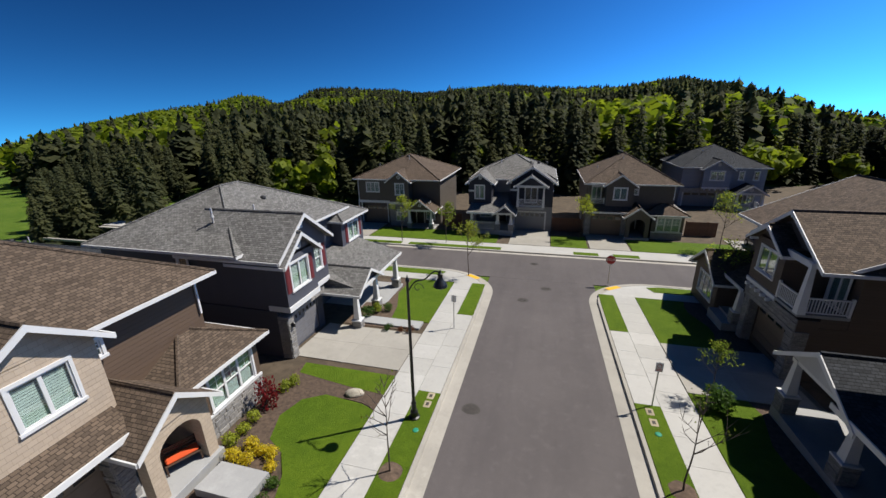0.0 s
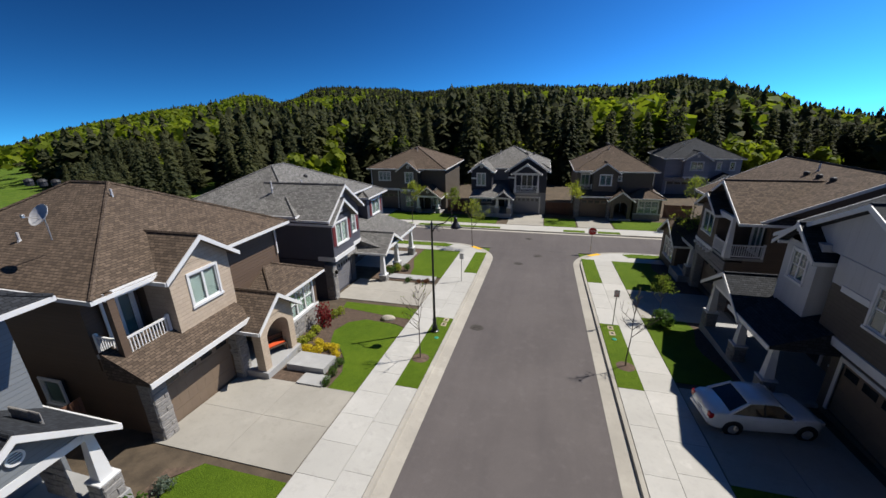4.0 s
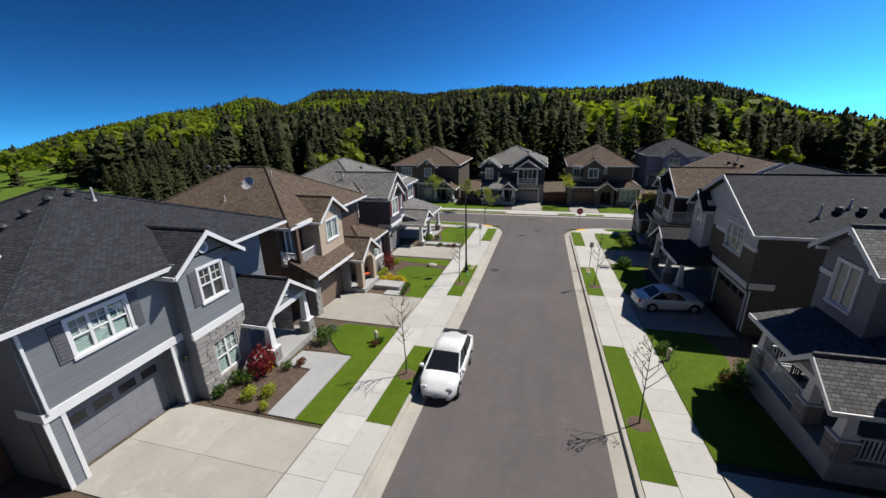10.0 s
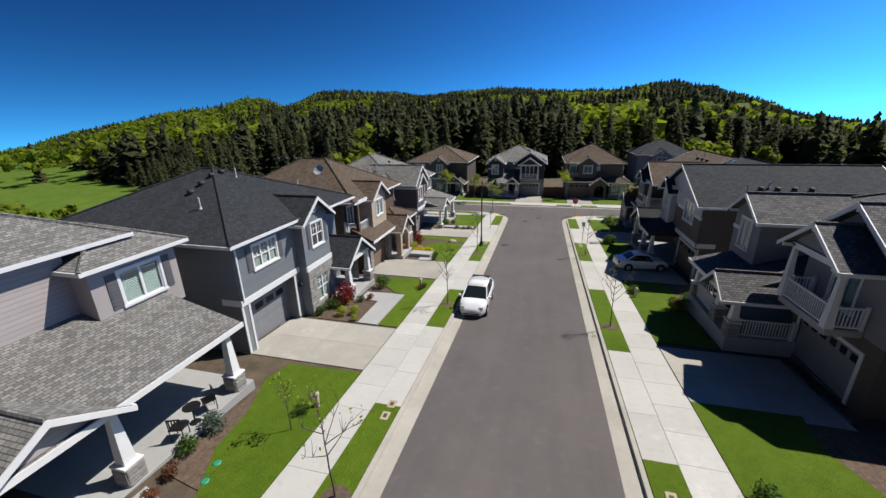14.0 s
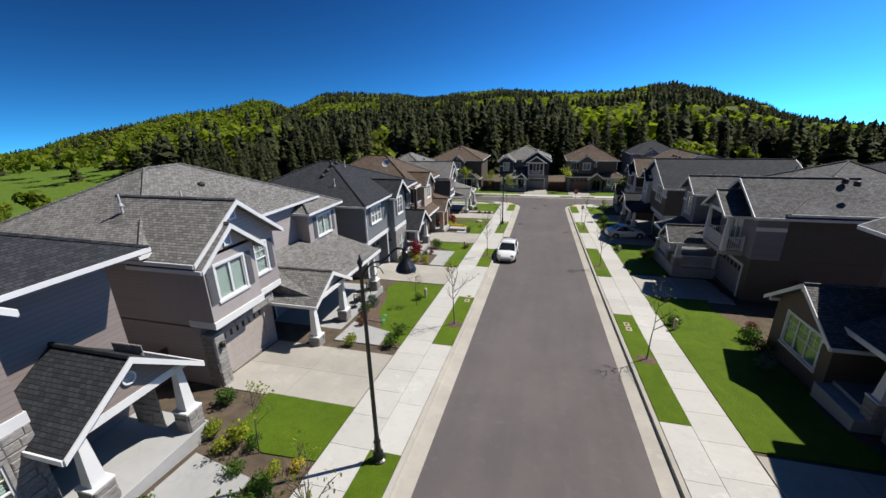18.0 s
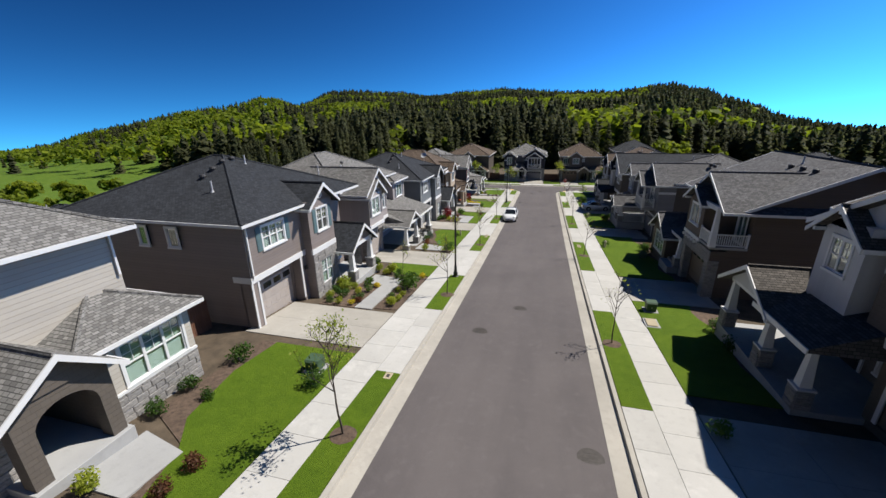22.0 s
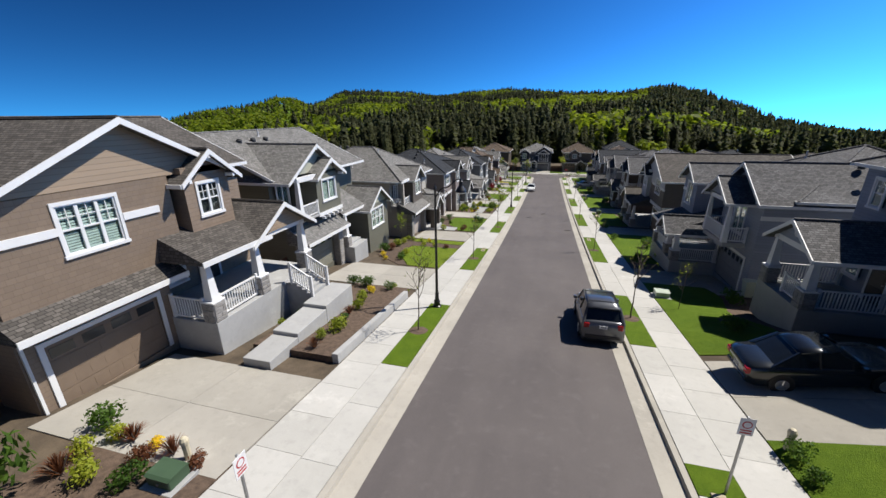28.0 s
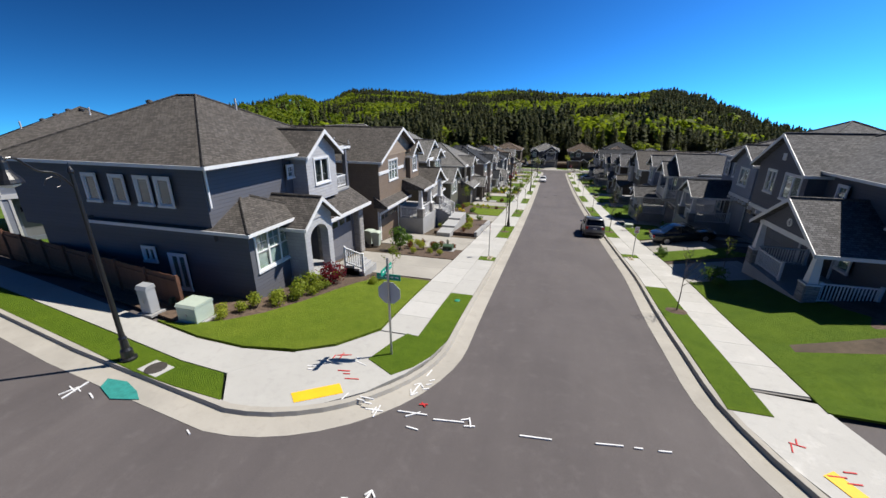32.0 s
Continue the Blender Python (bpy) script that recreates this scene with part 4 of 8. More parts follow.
    H.block(4.3 + e, 4.6 + e, -1.1, 2.2, 2.3 + g, 2.75 + g, H.accent)
    H.block(6.4 + e, 6.7 + e, -1.1, 2.2, 0.0, 2.75 + g, H.accent)
    H.roof_gable(4.2 + e, 6.8 + e, -1.6, 2.6, 2.75 + g, 0.78, 0.28, H.accent)
    # low wing with a bank of windows
    E = W - 0.8
    w = [(7.7, 10.0, 0.85 + wz, 2.4 + wz * 1.2, 3, 2, False)]
    H.block(7.15, E, -0.55, 8, 0, 2.85 + wz, H.walls, H.holes_and_windows(w, -0.55))
    if not wz:
        H.stone_face(7.15, E, -0.55, 0.0, 0.7)
        H.band(7.15, E, -0.57, 0.7, 0.1, 0.05)
    H.roof_hip(6.6, E, -0.6, 7.6, 2.85 + wz, 0.5, 0.4)
    H.pipe(4.2, 4.6, 8.0, 0.7)
    H.pipe(1.6, 6.4, 7.0, 0.4)
    for k in range(3):
        H.roof_vent(4.6, 8.4 + k * 0.9, 8.42 if low else 8.75)
    H.spout(W - inset - 0.1, 0.98, 4.2, 5.9)
    H.window(4.0, 5.0, 0.1, 0.9, 2.0, 1, 1, side=-1)


def house_portico(H, depth=0.0):
    """Upper floor flush over the garage, a gabled stone bay and a columned portico one step lower; hipped roof."""
    W = H.w
    H.block(0.0, 4.75, 0.75, 11, 0, 2.95, holes=[(0.6, 4.0, 0, 2.25)])
    H.garage(0.6, 4.0, 0.75, 2.25, frame=False)
    H.block(0.0, 0.42, 0.1, 0.8, 0, 2.8)
    H.block(4.2, 4.7, 0.1, 0.8, 0, 2.8)
    for x in (0.0, 0.44, 4.18):
        H.corner(x, 0.1, 0.15, 2.85, WHITE, 0.13)
    w = [(1.3, 3.05, 4.3, 5.5, 3, 2, True)]
    H.block(0.0, 4.75, 0.1, 12, 2.96, 6.1, H.upper, H.holes_and_windows(w, 0.1))
    H.band(-0.04, 4.75, 0.1, 2.82, 0.32)
    H.side_band(0.0, 0.06, 1.2, 2.82, 0.32)
    w = [(5.5, 6.75, 0.55, 2.15, 2, 2, False)]
    H.block(4.7, 7.45, -0.45, 6, 0, 2.85, H.walls, H.holes_and_windows(w, -0.45))
    H.stone_face(4.7, 7.45, -0.45, 0, 2.8, [(5.4, 6.85, 0.45, 2.27)])
    x = H.mx(4.7)
    STONE_JOBS.append((H.ob.children[-1], -0.45, 0.75, x, -0.4, 2.8, "r" if H.flip else "l", 0.4))
    w = [(5.6, 6.75, 4.1, 5.5, 2, 2, True)]
    H.block(4.7, 7.45, -0.45, 6, 2.86, 6.1, H.upper, H.holes_and_windows(w, -0.45))
    H.band(4.67, 7.48, -0.45, 2.8, 0.32)
    H.roof_gable(4.7, 7.45, -0.45, 3.5, 6.05, 0.75, 0.4, H.upper)
    H.round_vent(6.08, -0.47, 6.35)
    H.block(7.45, W, 1.2, 11, 0, 6.1, H.walls)
    H.front_door(7.9, 8.9, 1.18, 0.0)
    H.window(9.3, 10.4, 1.02, 0.6, 2.0, 1, 2)
    f = -1.4 - depth
    H.slabs(7.5, W - 0.2, f - 0.35, 1.2, 0, -0.05)
    for x in (7.75, W - 0.55):
        H.column(x, f, -0.3, 2.4, 0.95)
    H.beam(7.5, W - 0.3, f - 0.12, f + 0.12, 2.2, 2.45)
    H.beam(7.52, 7.72, f + 0.12, 1.2, 2.2, 2.45)
    H.roof_gable(7.5, W - 0.3, f - 0.1, 2.2, 2.45, 0.75, 0.35, H.upper)
    H.round_vent((7.2 + W) / 2, f - 0.12, 3.0, 0.2)
    H.roof_hip(0.0, W, 0.1, 12, 6.1, 0.44)
    for k in range(4):
        H.roof_vent(3.2 + k * 0.8, 5.1, 6.03 + 0.44 * min(3.65 + k * 0.8, 5.45))
    H.pipe(2.0, 3.4, 7.1, 0.6)
    H.pipe(6.0, 4.5, 8.1, 0.6)
    H.spout(0.12, 0.08, 3.1, 5.8)
    H.window(6, 6.5, 0.0, 4.6, 5.6, 1, 1, side=-1)
    H.window(4, 4.6, 0.0, 4.6, 5.6, 1, 1, side=-1)
    H.wall_light(4.5, 0.08, 1.9)


def house_double(H, d=0.6):
    """Two stacked gables with board and batten over the garage, a hipped bay and a gabled porch."""
    W = H.w
    H.block(0.0, 4.2, 0.55, 11, 0, 2.85, holes=[(0.55, 3.55, 0, 2.15)])
    H.garage(0.55, 3.55, 0.55, 2.15, panes=8, frame=False)
    H.pillar(0.0, 0.0, 0.5, 0.6, 2.6, cap=False)
    H.stone_face(0.5, 4.1, 0.3, 2.2, 2.9)
    H.block(0.5, 4.1, 0.3, 0.6, 2.2, 2.9)
    w = [(0.55, 2.05, 3.95, 5.4, 2, 1, True)]
    H.block(0.0, 2.8, -0.25, 3, 2.95, 5.95, H.accent, H.holes_and_windows(w, -0.25))
    H.band(-0.04, 2.85, -0.27, 2.9, 0.3)
    H.side_band(0.0, -0.25, 1.0, 2.9, 0.3)
    H.roof_gable(0.0, 2.8, -0.25, 3, 5.85, 0.8, 0.35, H.accent, thick=0.12)
    H.square_vent(1.4, -0.27, 6.05)
    w = [(3.2, 3.95, 4.0, 5.4, 1, 2, True)]
    H.block(0.05, 4.6, 0.1, 12, 2.9, 6.1, H.upper, H.holes_and_windows(w, 0.1))
    H.band(2.86, 4.6, 0.1, 2.9, 0.3)
    H.roof_gable(0.05, 4.5, 0.1, 6.2, 6.1, 0.74, 0.4, H.upper)
    H.square_vent(2.27, 0.08, 6.9)
    H.block(4.6, W - 3.4, 2.4, 12, 0, 6.1, H.walls)
    H.block(W - 3.4, W, 2.4, 12, 0, 6.1 - d, H.walls)
    H.window(5.3, 5.9, 2.22, 4.5, 5.4, 1, 2)
    w = [(W - 2.4, W - 0.8, 4.2 - d, 5.5 - d, 2, 1, True)]
    H.block(W - 3.4, W, 1.55, 3, 3.4 - d, 6.1 - d, H.accent, H.holes_and_windows(w, 1.55))
    H.roof_hip(W - 3.4, W, 1.55, 6.5, 6.1 - d, 0.5, 0.4)
    H.roof_hip(-0.1, W - 1.6, 2.4, 12, 6.12, 0.5, 0.42)
    H.slabs(4.2, W - 0.9, -2.1, 2.4, 0, 0.26 - d)
    for x in (4.35, 7.3, W - 1.5):
        H.column(x, -1.75, 0.1 - d, 2.85 - d, 0.8)
    H.beam(4.2, W - 1.2, -1.87, -1.63, 2.7 - d, 2.95 - d)
    H.roof_shed(4.4, W - 0.85, -2.05, 2.4, 3.0 - d, 4.25 - d)
    H.roof_gable(4.2, 7.4, -1.95, 1.4, 2.98 - d, 0.6, 0.3, H.upper)
    H.front_door(5.5, 6.5, 2.38, 0.28 - d)
    H.window(8.0, 9.8, 2.22, 1.0 - d, 2.3 - d, 2, 1, True)
    H.pipe(1.5, 5.0, 7.5, 0.5)
    H.pipe(3.6, 4.0, 7.4, 0.4)
    H.roof_vent(4.2, 3.6, 7.1)
    H.roof_vent(6.0, 5.2, 7.6)
    H.spout(4.62, 2.4, 3.4, 5.9)
    H.window(5.6, 6.2, 0.0, 4.6, 5.6, 1, 1, side=-1)
    H.wall_light(0.25, -0.02, 1.9)


def house_wing(H, drop=0.7, lean_to=True, step=0.0):
    """Craftsman gables with brackets, corner balcony, lean-to over the garage and a gabled low wing."""
    W = H.w
    H.block(0.1, 4.8, 0.4, 9, 0, 2.8, holes=[(0.8, 4.1, 0.02 - step, 2.2 - step)])
    H.garage(0.8, 4.1, 0.4, 2.2, frame=False, z=-step)
    H.pillar(0.0, -0.05, 0.6, 0.6, 2.55 - step, -step, cap=False)
    H.pillar(4.2, -0.05, 0.55, 0.6, 2.55 - step, -step, cap=False)
    if lean_to:
        H.roof_shed(-0.25, 5.0, -0.6, 0.9, 2.65 - step, 3.35 - step * 0.5)
    else:
        H.block(0.05, 5.0, 0.0, 0.9, 2.3, 3.18, H.walls)
        H.stone_face(0.05, 5.0, 0.0, 2.3, 3.18)
    H.block(0.1, 2.08, 2.0, 12, 2.81, 6.1, H.walls)
    H.block(2.08, 5.6, 0.9, 12, 2.81, 6.1, H.walls)
    H.block(0.12, 2.06, 0.9, 2.0, 2.81, 3.29, H.walls)
    w = [(2.75, 4.35, 4.15, 5.5, 2, 1, False)]
    H.block(2.1, 5.0, -0.05, 1.5, 3.3, 6.1, H.walls, H.holes_and_windows(w, -0.05))
    H.band(2.05, 5.05, -0.06, 3.2, 0.24)
    for k in range(5):
        bm = BM()
        a = H.mx(2.4 + k * 0.55)
        box(bm, a - 0.06, a + 0.06, -0.3, -0.05, 3.02, 3.19)
        H.add("bracket", bm, WHITE)
    H.roof_gable(2.1, 5.0, -0.05, 3, 6.0, 0.62, 0.4, H.accent, brackets=True)
    H.roof_gable(0.0, 5.6, 0.55, 6.2, 6.1, 0.62, 0.5, H.accent, brackets=True)
    H.slabs(0.1, 2.05, -0.1, 2.0, 3.3, 3.46, "balcony_floor")
    H.railing((0.15, -0.04), (2.0, -0.04), 3.46, 0.85)
    H.railing((0.15, 1.9), (0.15, 0.02), 3.46, 0.85)
    H.column(0.2, 0.0, 3.46, 6.0, 0, 0.28)
    H.beam(0.08, 0.26, 0.08, 2.0, 5.8, 6.05)
    H.beam(0.08, 2.1, -0.1, 0.08, 5.75, 6.05)
    H.window(0.6, 1.7, 1.83, 3.6, 5.5, 2, 1)
    H.window(5.1, 5.5, 0.73, 4.6, 5.3, 1, 2)
    H.roof_gable(0.1, W - 1.2, 1.6, 12.5, 6.1, 0.46, 0.45, H.walls, True, True, "x")
    H.block(5.6, W - 1.2, 2.2, 12, 0, 6.1, H.walls)
    H.front_door(5.7, 6.7, 2.19, 0.3)
    H.slabs(5.0, 7.2, -0.2, 2.2, 0, 0.3)
    H.slabs(5.0, 7.2, -0.8, -0.2, 0, 0.15)
    w = [(W - 3.3, W - 1.0, 0.95 - drop, 2.45 - drop, 3, 2, False)]
    H.block(W - 4.0, W, -0.5, 8, 0, 2.9 - drop, H.walls, H.holes_and_windows(w, -0.5))
    H.roof_gable(W - 4.0, W, -0.5, 4, 2.9 - drop, 0.68, 0.4, H.accent, brackets=True)
    H.roof_shed(5.0, W - 3.6, -0.1, 2.2, 2.9 - drop * 0.6, 4.3 - drop * 0.6)
    for k in range(3):
        H.roof_vent(2.4 + k * 1.3, 5.6, 7.95)
    H.pipe(5.0, 6.2, 8.2, 0.5)
    H.column(5.25, -0.05, 0.1, 2.85 - drop * 0.6, 0.8)


def house_tall(H, lift=0.0, gw=5.6, slope=0.86, win=(1.6, 3.5), split=True, bay=0.0, drop=0.0):
    """A tall street gable over the garage, a second small gable, lean-to and a railed columned porch."""
    W, u, f, p = H.w, lift, 0.75 + lift * 0.6 - drop * 1.3, lift - drop
    H.block(0.1, 4.9, 0.5, 11, 0, 2.85 + u, holes=[(0.7, 4.3, 0, 2.2)])
    H.garage(0.7, 4.3, 0.5, 2.2)
    if split:
        H.band(-0.03, 5.0, 0.14, 2.78, 0.34)
        H.side_band(0.0, 0.1, 1.4, 2.78, 0.34)
    else:
        H.roof_shed(-0.2, 5.0, -0.5, 0.6, 2.75 + u * 0.6, 3.5 + u * 0.6)
    w = [(*win, 4.2 + u, 5.7 + u, 3, 2, False)]
    H.block(0.0, 5.6, 0.15, 12, 2.86 + u, 6.1 + u, H.walls, H.holes_and_windows(w, 0.15))
    if split:
        for a, b, c, d in ((0.0, win[0] - 0.1, 5.0, 6.1), (win[1] + 0.1, 5.6, 5.0, 6.1), (win[0] - 0.1, win[1] + 0.1, 5.82, 6.1)):
            bm = BM()
            x = H.mx(a, b)
            box(bm, x[0], x[1], 0.125, 0.149, c + u, d + u)
            H.add("upper_cladding", bm, H.upper)
    H.band(-0.02, win[0] - 0.1, 0.14, 4.85 + u, 0.24)
    H.band(win[1] + 0.1, 5.0, 0.14, 4.85 + u, 0.24)
    H.roof_gable(0.0, gw, 0.15, 12, 6.1 + u, slope, 0.45, H.upper, True, True)
    w = [(5.75 + bay, 6.75 + bay, 4.35 + u, 5.6 + u, 2, 2, False)]
    H.block(5.15 + bay, 7.35 + bay, -0.15, 4, 3.0 + u, 6.3 + u, H.accent, H.holes_and_windows(w, -0.15))
    H.roof_gable(5.15 + bay, 7.35 + bay, -0.15, 4, 6.3 + u - 0.3 * bay, 0.8, 0.4, H.accent, brackets=True)
    H.block(4.9, W, 2.2, 11.5, 0, 6.1 + u, H.walls)
    H.roof_gable(gw / 2, W, 2.2, 11.5, 6.1 + u, 0.45, 0.4, H.walls, False, True, "x")
    H.slabs(4.7, W + 0.1, -1.7, 2.2, 0, f)
    H.front_door(7.9, 8.9, 2.18, f)
    H.window(5.6, 6.9, 2.02, f + 0.6, f + 2.05, 2, 2)
    H.roof_shed(4.5, 8.2, -1.9, 2.2, 3.15 + p, 4.6 + p, 0.3)
    for x in (5.0, 7.6, W - 0.2):
        H.column(x, -1.4, f, 3.05 + p, 0.8)
    H.beam(4.8, W, -1.52, -1.28, 2.92 + p, 3.15 + p)
    H.roof_gable(7.35, W + 0.1, -1.6, 1.8, 3.15 + p, 0.62, 0.35, H.upper)
    if not split:
        H.railing((5.25, -1.45), (7.35, -1.45), f)
        H.railing((4.78, 0.4), (4.78, -1.15), f)
    for k in range(4):
        H.roof_vent(1.4, 4.0 + 1.0 * k, 6.2 + u + 1.4 * slope)
    H.pipe(1.0, 3.0, 6.2 + u + slope, 0.6)
    H.pipe(1.7, 4.6, 6.2 + u + 1.7 * slope, 0.4)
    H.spout(0.2, 0.5, 0.1, 2.6)


def house_balcony(H):
    """Covered porch, upper gabled bay with a tall window, and a railed balcony under a gable over the garage."""
    W = H.w
    H.block(6.1, W, 0.45, 12, 0, 2.95, holes=[(6.75, 10.35, 0, 2.2)])
    H.garage(6.75, 10.35, 0.45, 2.2, panes=6)
    H.block(6.1, W, 0.4, 2.0, 2.96, 6.1, H.upper, H.holes_and_windows([(7.9, 9.3, 3.5, 5.4, 2, 1, False)], 0.4))
    H.block(6.1, W - 0.02, 2.0, 12, 2.96, 6.1, H.walls)
    H.band(6.05, 7.1, 0.4, 4.85, 0.24)
    H.side_band(W, 0.36, 2.0, 4.85, 0.24)
    H.slabs(7.0, 10.2, -0.85, 0.4, 2.85, 3.15, "balcony_floor")
    for p, q in (((7.05, -0.8), (10.15, -0.8)), ((7.05, 0.3), (7.05, -0.74)), ((10.15, 0.3), (10.15, -0.74))):
        H.railing(p, q, 3.15, 0.95)
    for x in (7.1, 10.1):
        H.column(x, -0.78, 3.15, 5.7, 0, 0.24)
    H.beam(7.0, 10.2, -0.9, -0.68, 5.5, 5.75)
    H.roof_gable(6.95, 10.25, -0.9, 4, 5.85, 0.68, 0.35, H.upper, brackets=True)
    H.roof_gable(6.1, W, 0.4, 6.5, 6.1, 0.68, 0.45, H.upper, brackets=True)
    H.block(1.2, 6.1, 2.1, 12, 0, 6.1, H.walls)
    w = [(1.9, 3.0, 4.0, 5.6, 2, 1, False)]
    H.block(1.1, 3.9, -0.7, 4, 3.2, 6.1, H.upper, H.holes_and_windows(w, -0.7))
    H.band(1.08, 1.78, -0.7, 4.85, 0.2)
    H.roof_gable(1.1, 3.9, -0.7, 5.5, 6.1, 0.7, 0.4, H.upper, brackets=True)
    H.square_vent(2.5, -0.72, 6.35, 0.35, 0.6)
    H.roof_hip(1.1, W, 2.1, 12.2, 6.12, 0.48, 0.42)
    H.slabs(1.4, 6.8, -2.5, 2.1, 0, 0.55)
    for x in (1.75, 4.9, 6.5):
        H.column(x, -2.2, 0.55, 2.75, 0.75)
    H.beam(1.5, 6.7, -2.32, -2.08, 2.6, 2.82)
    H.roof_shed(1.2, 6.5, -2.75, 2.1, 2.75, 4.35, 0.5)
    H.roof_gable(4.7, 6.8, -2.85, 1.2, 2.85, 0.8, 0.3, H.upper)
    H.railing((2.0, -2.25), (4.65, -2.25), 0.55)
    H.railing((1.55, 1.9), (1.55, -2.0), 0.55)
    H.railing((6.65, 0.3), (6.65, -2.0), 0.55)
    H.front_door(4.5, 5.5, 2.08, 0.55)
    H.window(2.2, 3.6, 1.93, 1.1, 2.4, 2, 2)
    for k in range(3):
        H.roof_vent(8.2 + k * 1.0, 5.4, 7.7)
    H.pipe(4.4, 5.2, 7.7, 0.5)


def house_gabled(H, gable, wins, porch, depth=1.5, floor=0.0):
    """A street gable over the garage with a bracketed band, a stone lintel, and a gabled railed porch beside it."""
    W = H.w
    H.block(0.0, 5.9, 0.75, 11, 0, 2.95, holes=[(0.6, 5.0, 0, 2.2)])
    H.garage(0.6, 5.0, 0.75, 2.2, frame=True)
    H.block(0.0, 5.9, 0.3, 0.75, 2.3, 2.94, H.walls)
    H.stone_face(0.0, 5.9, 0.3, 2.3, 2.94)
    a, b = gable
    H.block(0.0, W, 0.75, 12, 2.96, 6.05, H.walls)
    H.block(a, b, -0.15, 3, 2.96, 6.0, H.upper, H.holes_and_windows([(*w, 2, 1, False) for w in wins], -0.15))
    H.band(a - 0.04, b + 0.04, -0.16, 2.9, 0.26)
    for k in range(5):
        bm = BM()
        c = H.mx(a + 0.35 + k * (b - a - 0.7) / 4)
        box(bm, c - 0.06, c + 0.06, -0.4, -0.16, 2.7, 2.9)
        H.add("bracket", bm, WHITE)
    H.roof_gable(a, b, -0.15, 5, 6.0, 0.66, 0.4, H.upper)
    H.square_vent((a + b) / 2, -0.17, 6.25, 0.35, 0.4)
    H.block(5.9, W, 0.75, 12, 0, 2.95, H.walls)
    for x in (porch[0] + 0.9, porch[1] - 1.0):
        H.window(x, x + 0.6, 0.57, 4.2, 5.4, 1, 2)
    a, b = porch
    f = -depth
    H.slabs(a, b, f - 0.3, 0.75, 0, floor)
    for x in (a + 0.3, b - 0.3):
        H.column(x, f, floor, floor + 2.5, 0.8)
    H.beam(a + 0.1, b - 0.1, f - 0.12, f + 0.12, floor + 2.3, floor + 2.55)
    H.beam(a + 0.12, a + 0.32, f + 0.12, 0.75, floor + 2.3, floor + 2.55)
    H.roof_gable(a + 0.1, b - 0.1, f - 0.1, 1.6, floor + 2.55, 0.62, 0.35, H.upper)
    H.round_vent((a + b) / 2, f - 0.12, floor + 3.0, 0.2)
    H.railing((a + 0.65, f), ((a + b) / 2 + 0.2, f), floor)
    H.railing((b - 0.15, f + 0.3), (b - 0.15, 0.6), floor)
    H.railing((a + 0.15, f + 0.3), (a + 0.15, 0.6), floor)
    H.front_door(a + 1.0, a + 1.95, 0.73, floor)
    H.window(a + 2.5, a + 3.3, 0.57, floor + 0.8, floor + 2.1, 1, 2)
    H.roof_hip(0.0, W, 0.75, 12, 6.05, 0.5)
    H.pipe(3.4, 4.4, 7.7, 0.5)
    for k in range(3):
        H.roof_vent(4.4 + k * 0.9, 5.2, 8.0)


def lap(name, col, **kw):
    return mat_siding(name, col, **kw)


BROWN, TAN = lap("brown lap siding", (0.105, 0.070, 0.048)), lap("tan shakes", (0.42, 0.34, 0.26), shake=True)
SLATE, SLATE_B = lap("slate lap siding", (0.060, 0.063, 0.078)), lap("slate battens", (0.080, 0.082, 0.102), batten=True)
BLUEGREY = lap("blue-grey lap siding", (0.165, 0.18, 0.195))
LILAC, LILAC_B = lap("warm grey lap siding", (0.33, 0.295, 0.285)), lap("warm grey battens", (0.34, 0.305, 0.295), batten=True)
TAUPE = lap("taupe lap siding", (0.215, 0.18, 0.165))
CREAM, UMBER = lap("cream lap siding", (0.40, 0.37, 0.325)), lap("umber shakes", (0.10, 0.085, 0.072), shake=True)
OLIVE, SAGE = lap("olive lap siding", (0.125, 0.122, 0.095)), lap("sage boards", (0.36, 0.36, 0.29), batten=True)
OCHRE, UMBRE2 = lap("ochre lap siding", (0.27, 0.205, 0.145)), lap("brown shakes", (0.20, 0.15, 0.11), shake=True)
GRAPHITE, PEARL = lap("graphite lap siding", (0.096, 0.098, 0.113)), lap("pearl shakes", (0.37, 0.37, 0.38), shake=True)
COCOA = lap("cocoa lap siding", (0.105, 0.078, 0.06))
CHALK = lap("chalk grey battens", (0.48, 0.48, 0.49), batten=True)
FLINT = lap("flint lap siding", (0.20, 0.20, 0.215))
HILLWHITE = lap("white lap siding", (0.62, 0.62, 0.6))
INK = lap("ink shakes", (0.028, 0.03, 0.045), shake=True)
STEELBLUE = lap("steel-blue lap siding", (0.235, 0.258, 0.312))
GD_BROWN, GD_GREY, GD_TAUPE = [mat_plain(n, c, 0.55, 0.05) for n, c in (("brown door paint", (0.17, 0.125, 0.09)), ("grey door paint", (0.19, 0.195, 0.21)), ("taupe door paint", (0.36, 0.32, 0.295)))]
GD_SLATE, GD_OLIVE = mat_plain("slate door paint", (0.15, 0.15, 0.165), 0.55, 0.05), mat_plain("olive door paint", (0.19, 0.185, 0.15), 0.55, 0.05)
SH_GREY, SH_TEAL, SH_RED = mat_plain("grey shutter", (0.10, 0.10, 0.11)), mat_plain("teal shutter", (0.10, 0.16, 0.17)), mat_plain("red shutter", (0.14, 0.02, 0.025))


def lot(y):
    return roadz(y) + 0.2


def left(y, x=-13.0, dz=0.2):
    """A plot on the sunny side, levelled at its garage, which stands at the uphill corner y."""
    return pose(x, y, road_at(y + 2) + dz, 0, 0, 90)


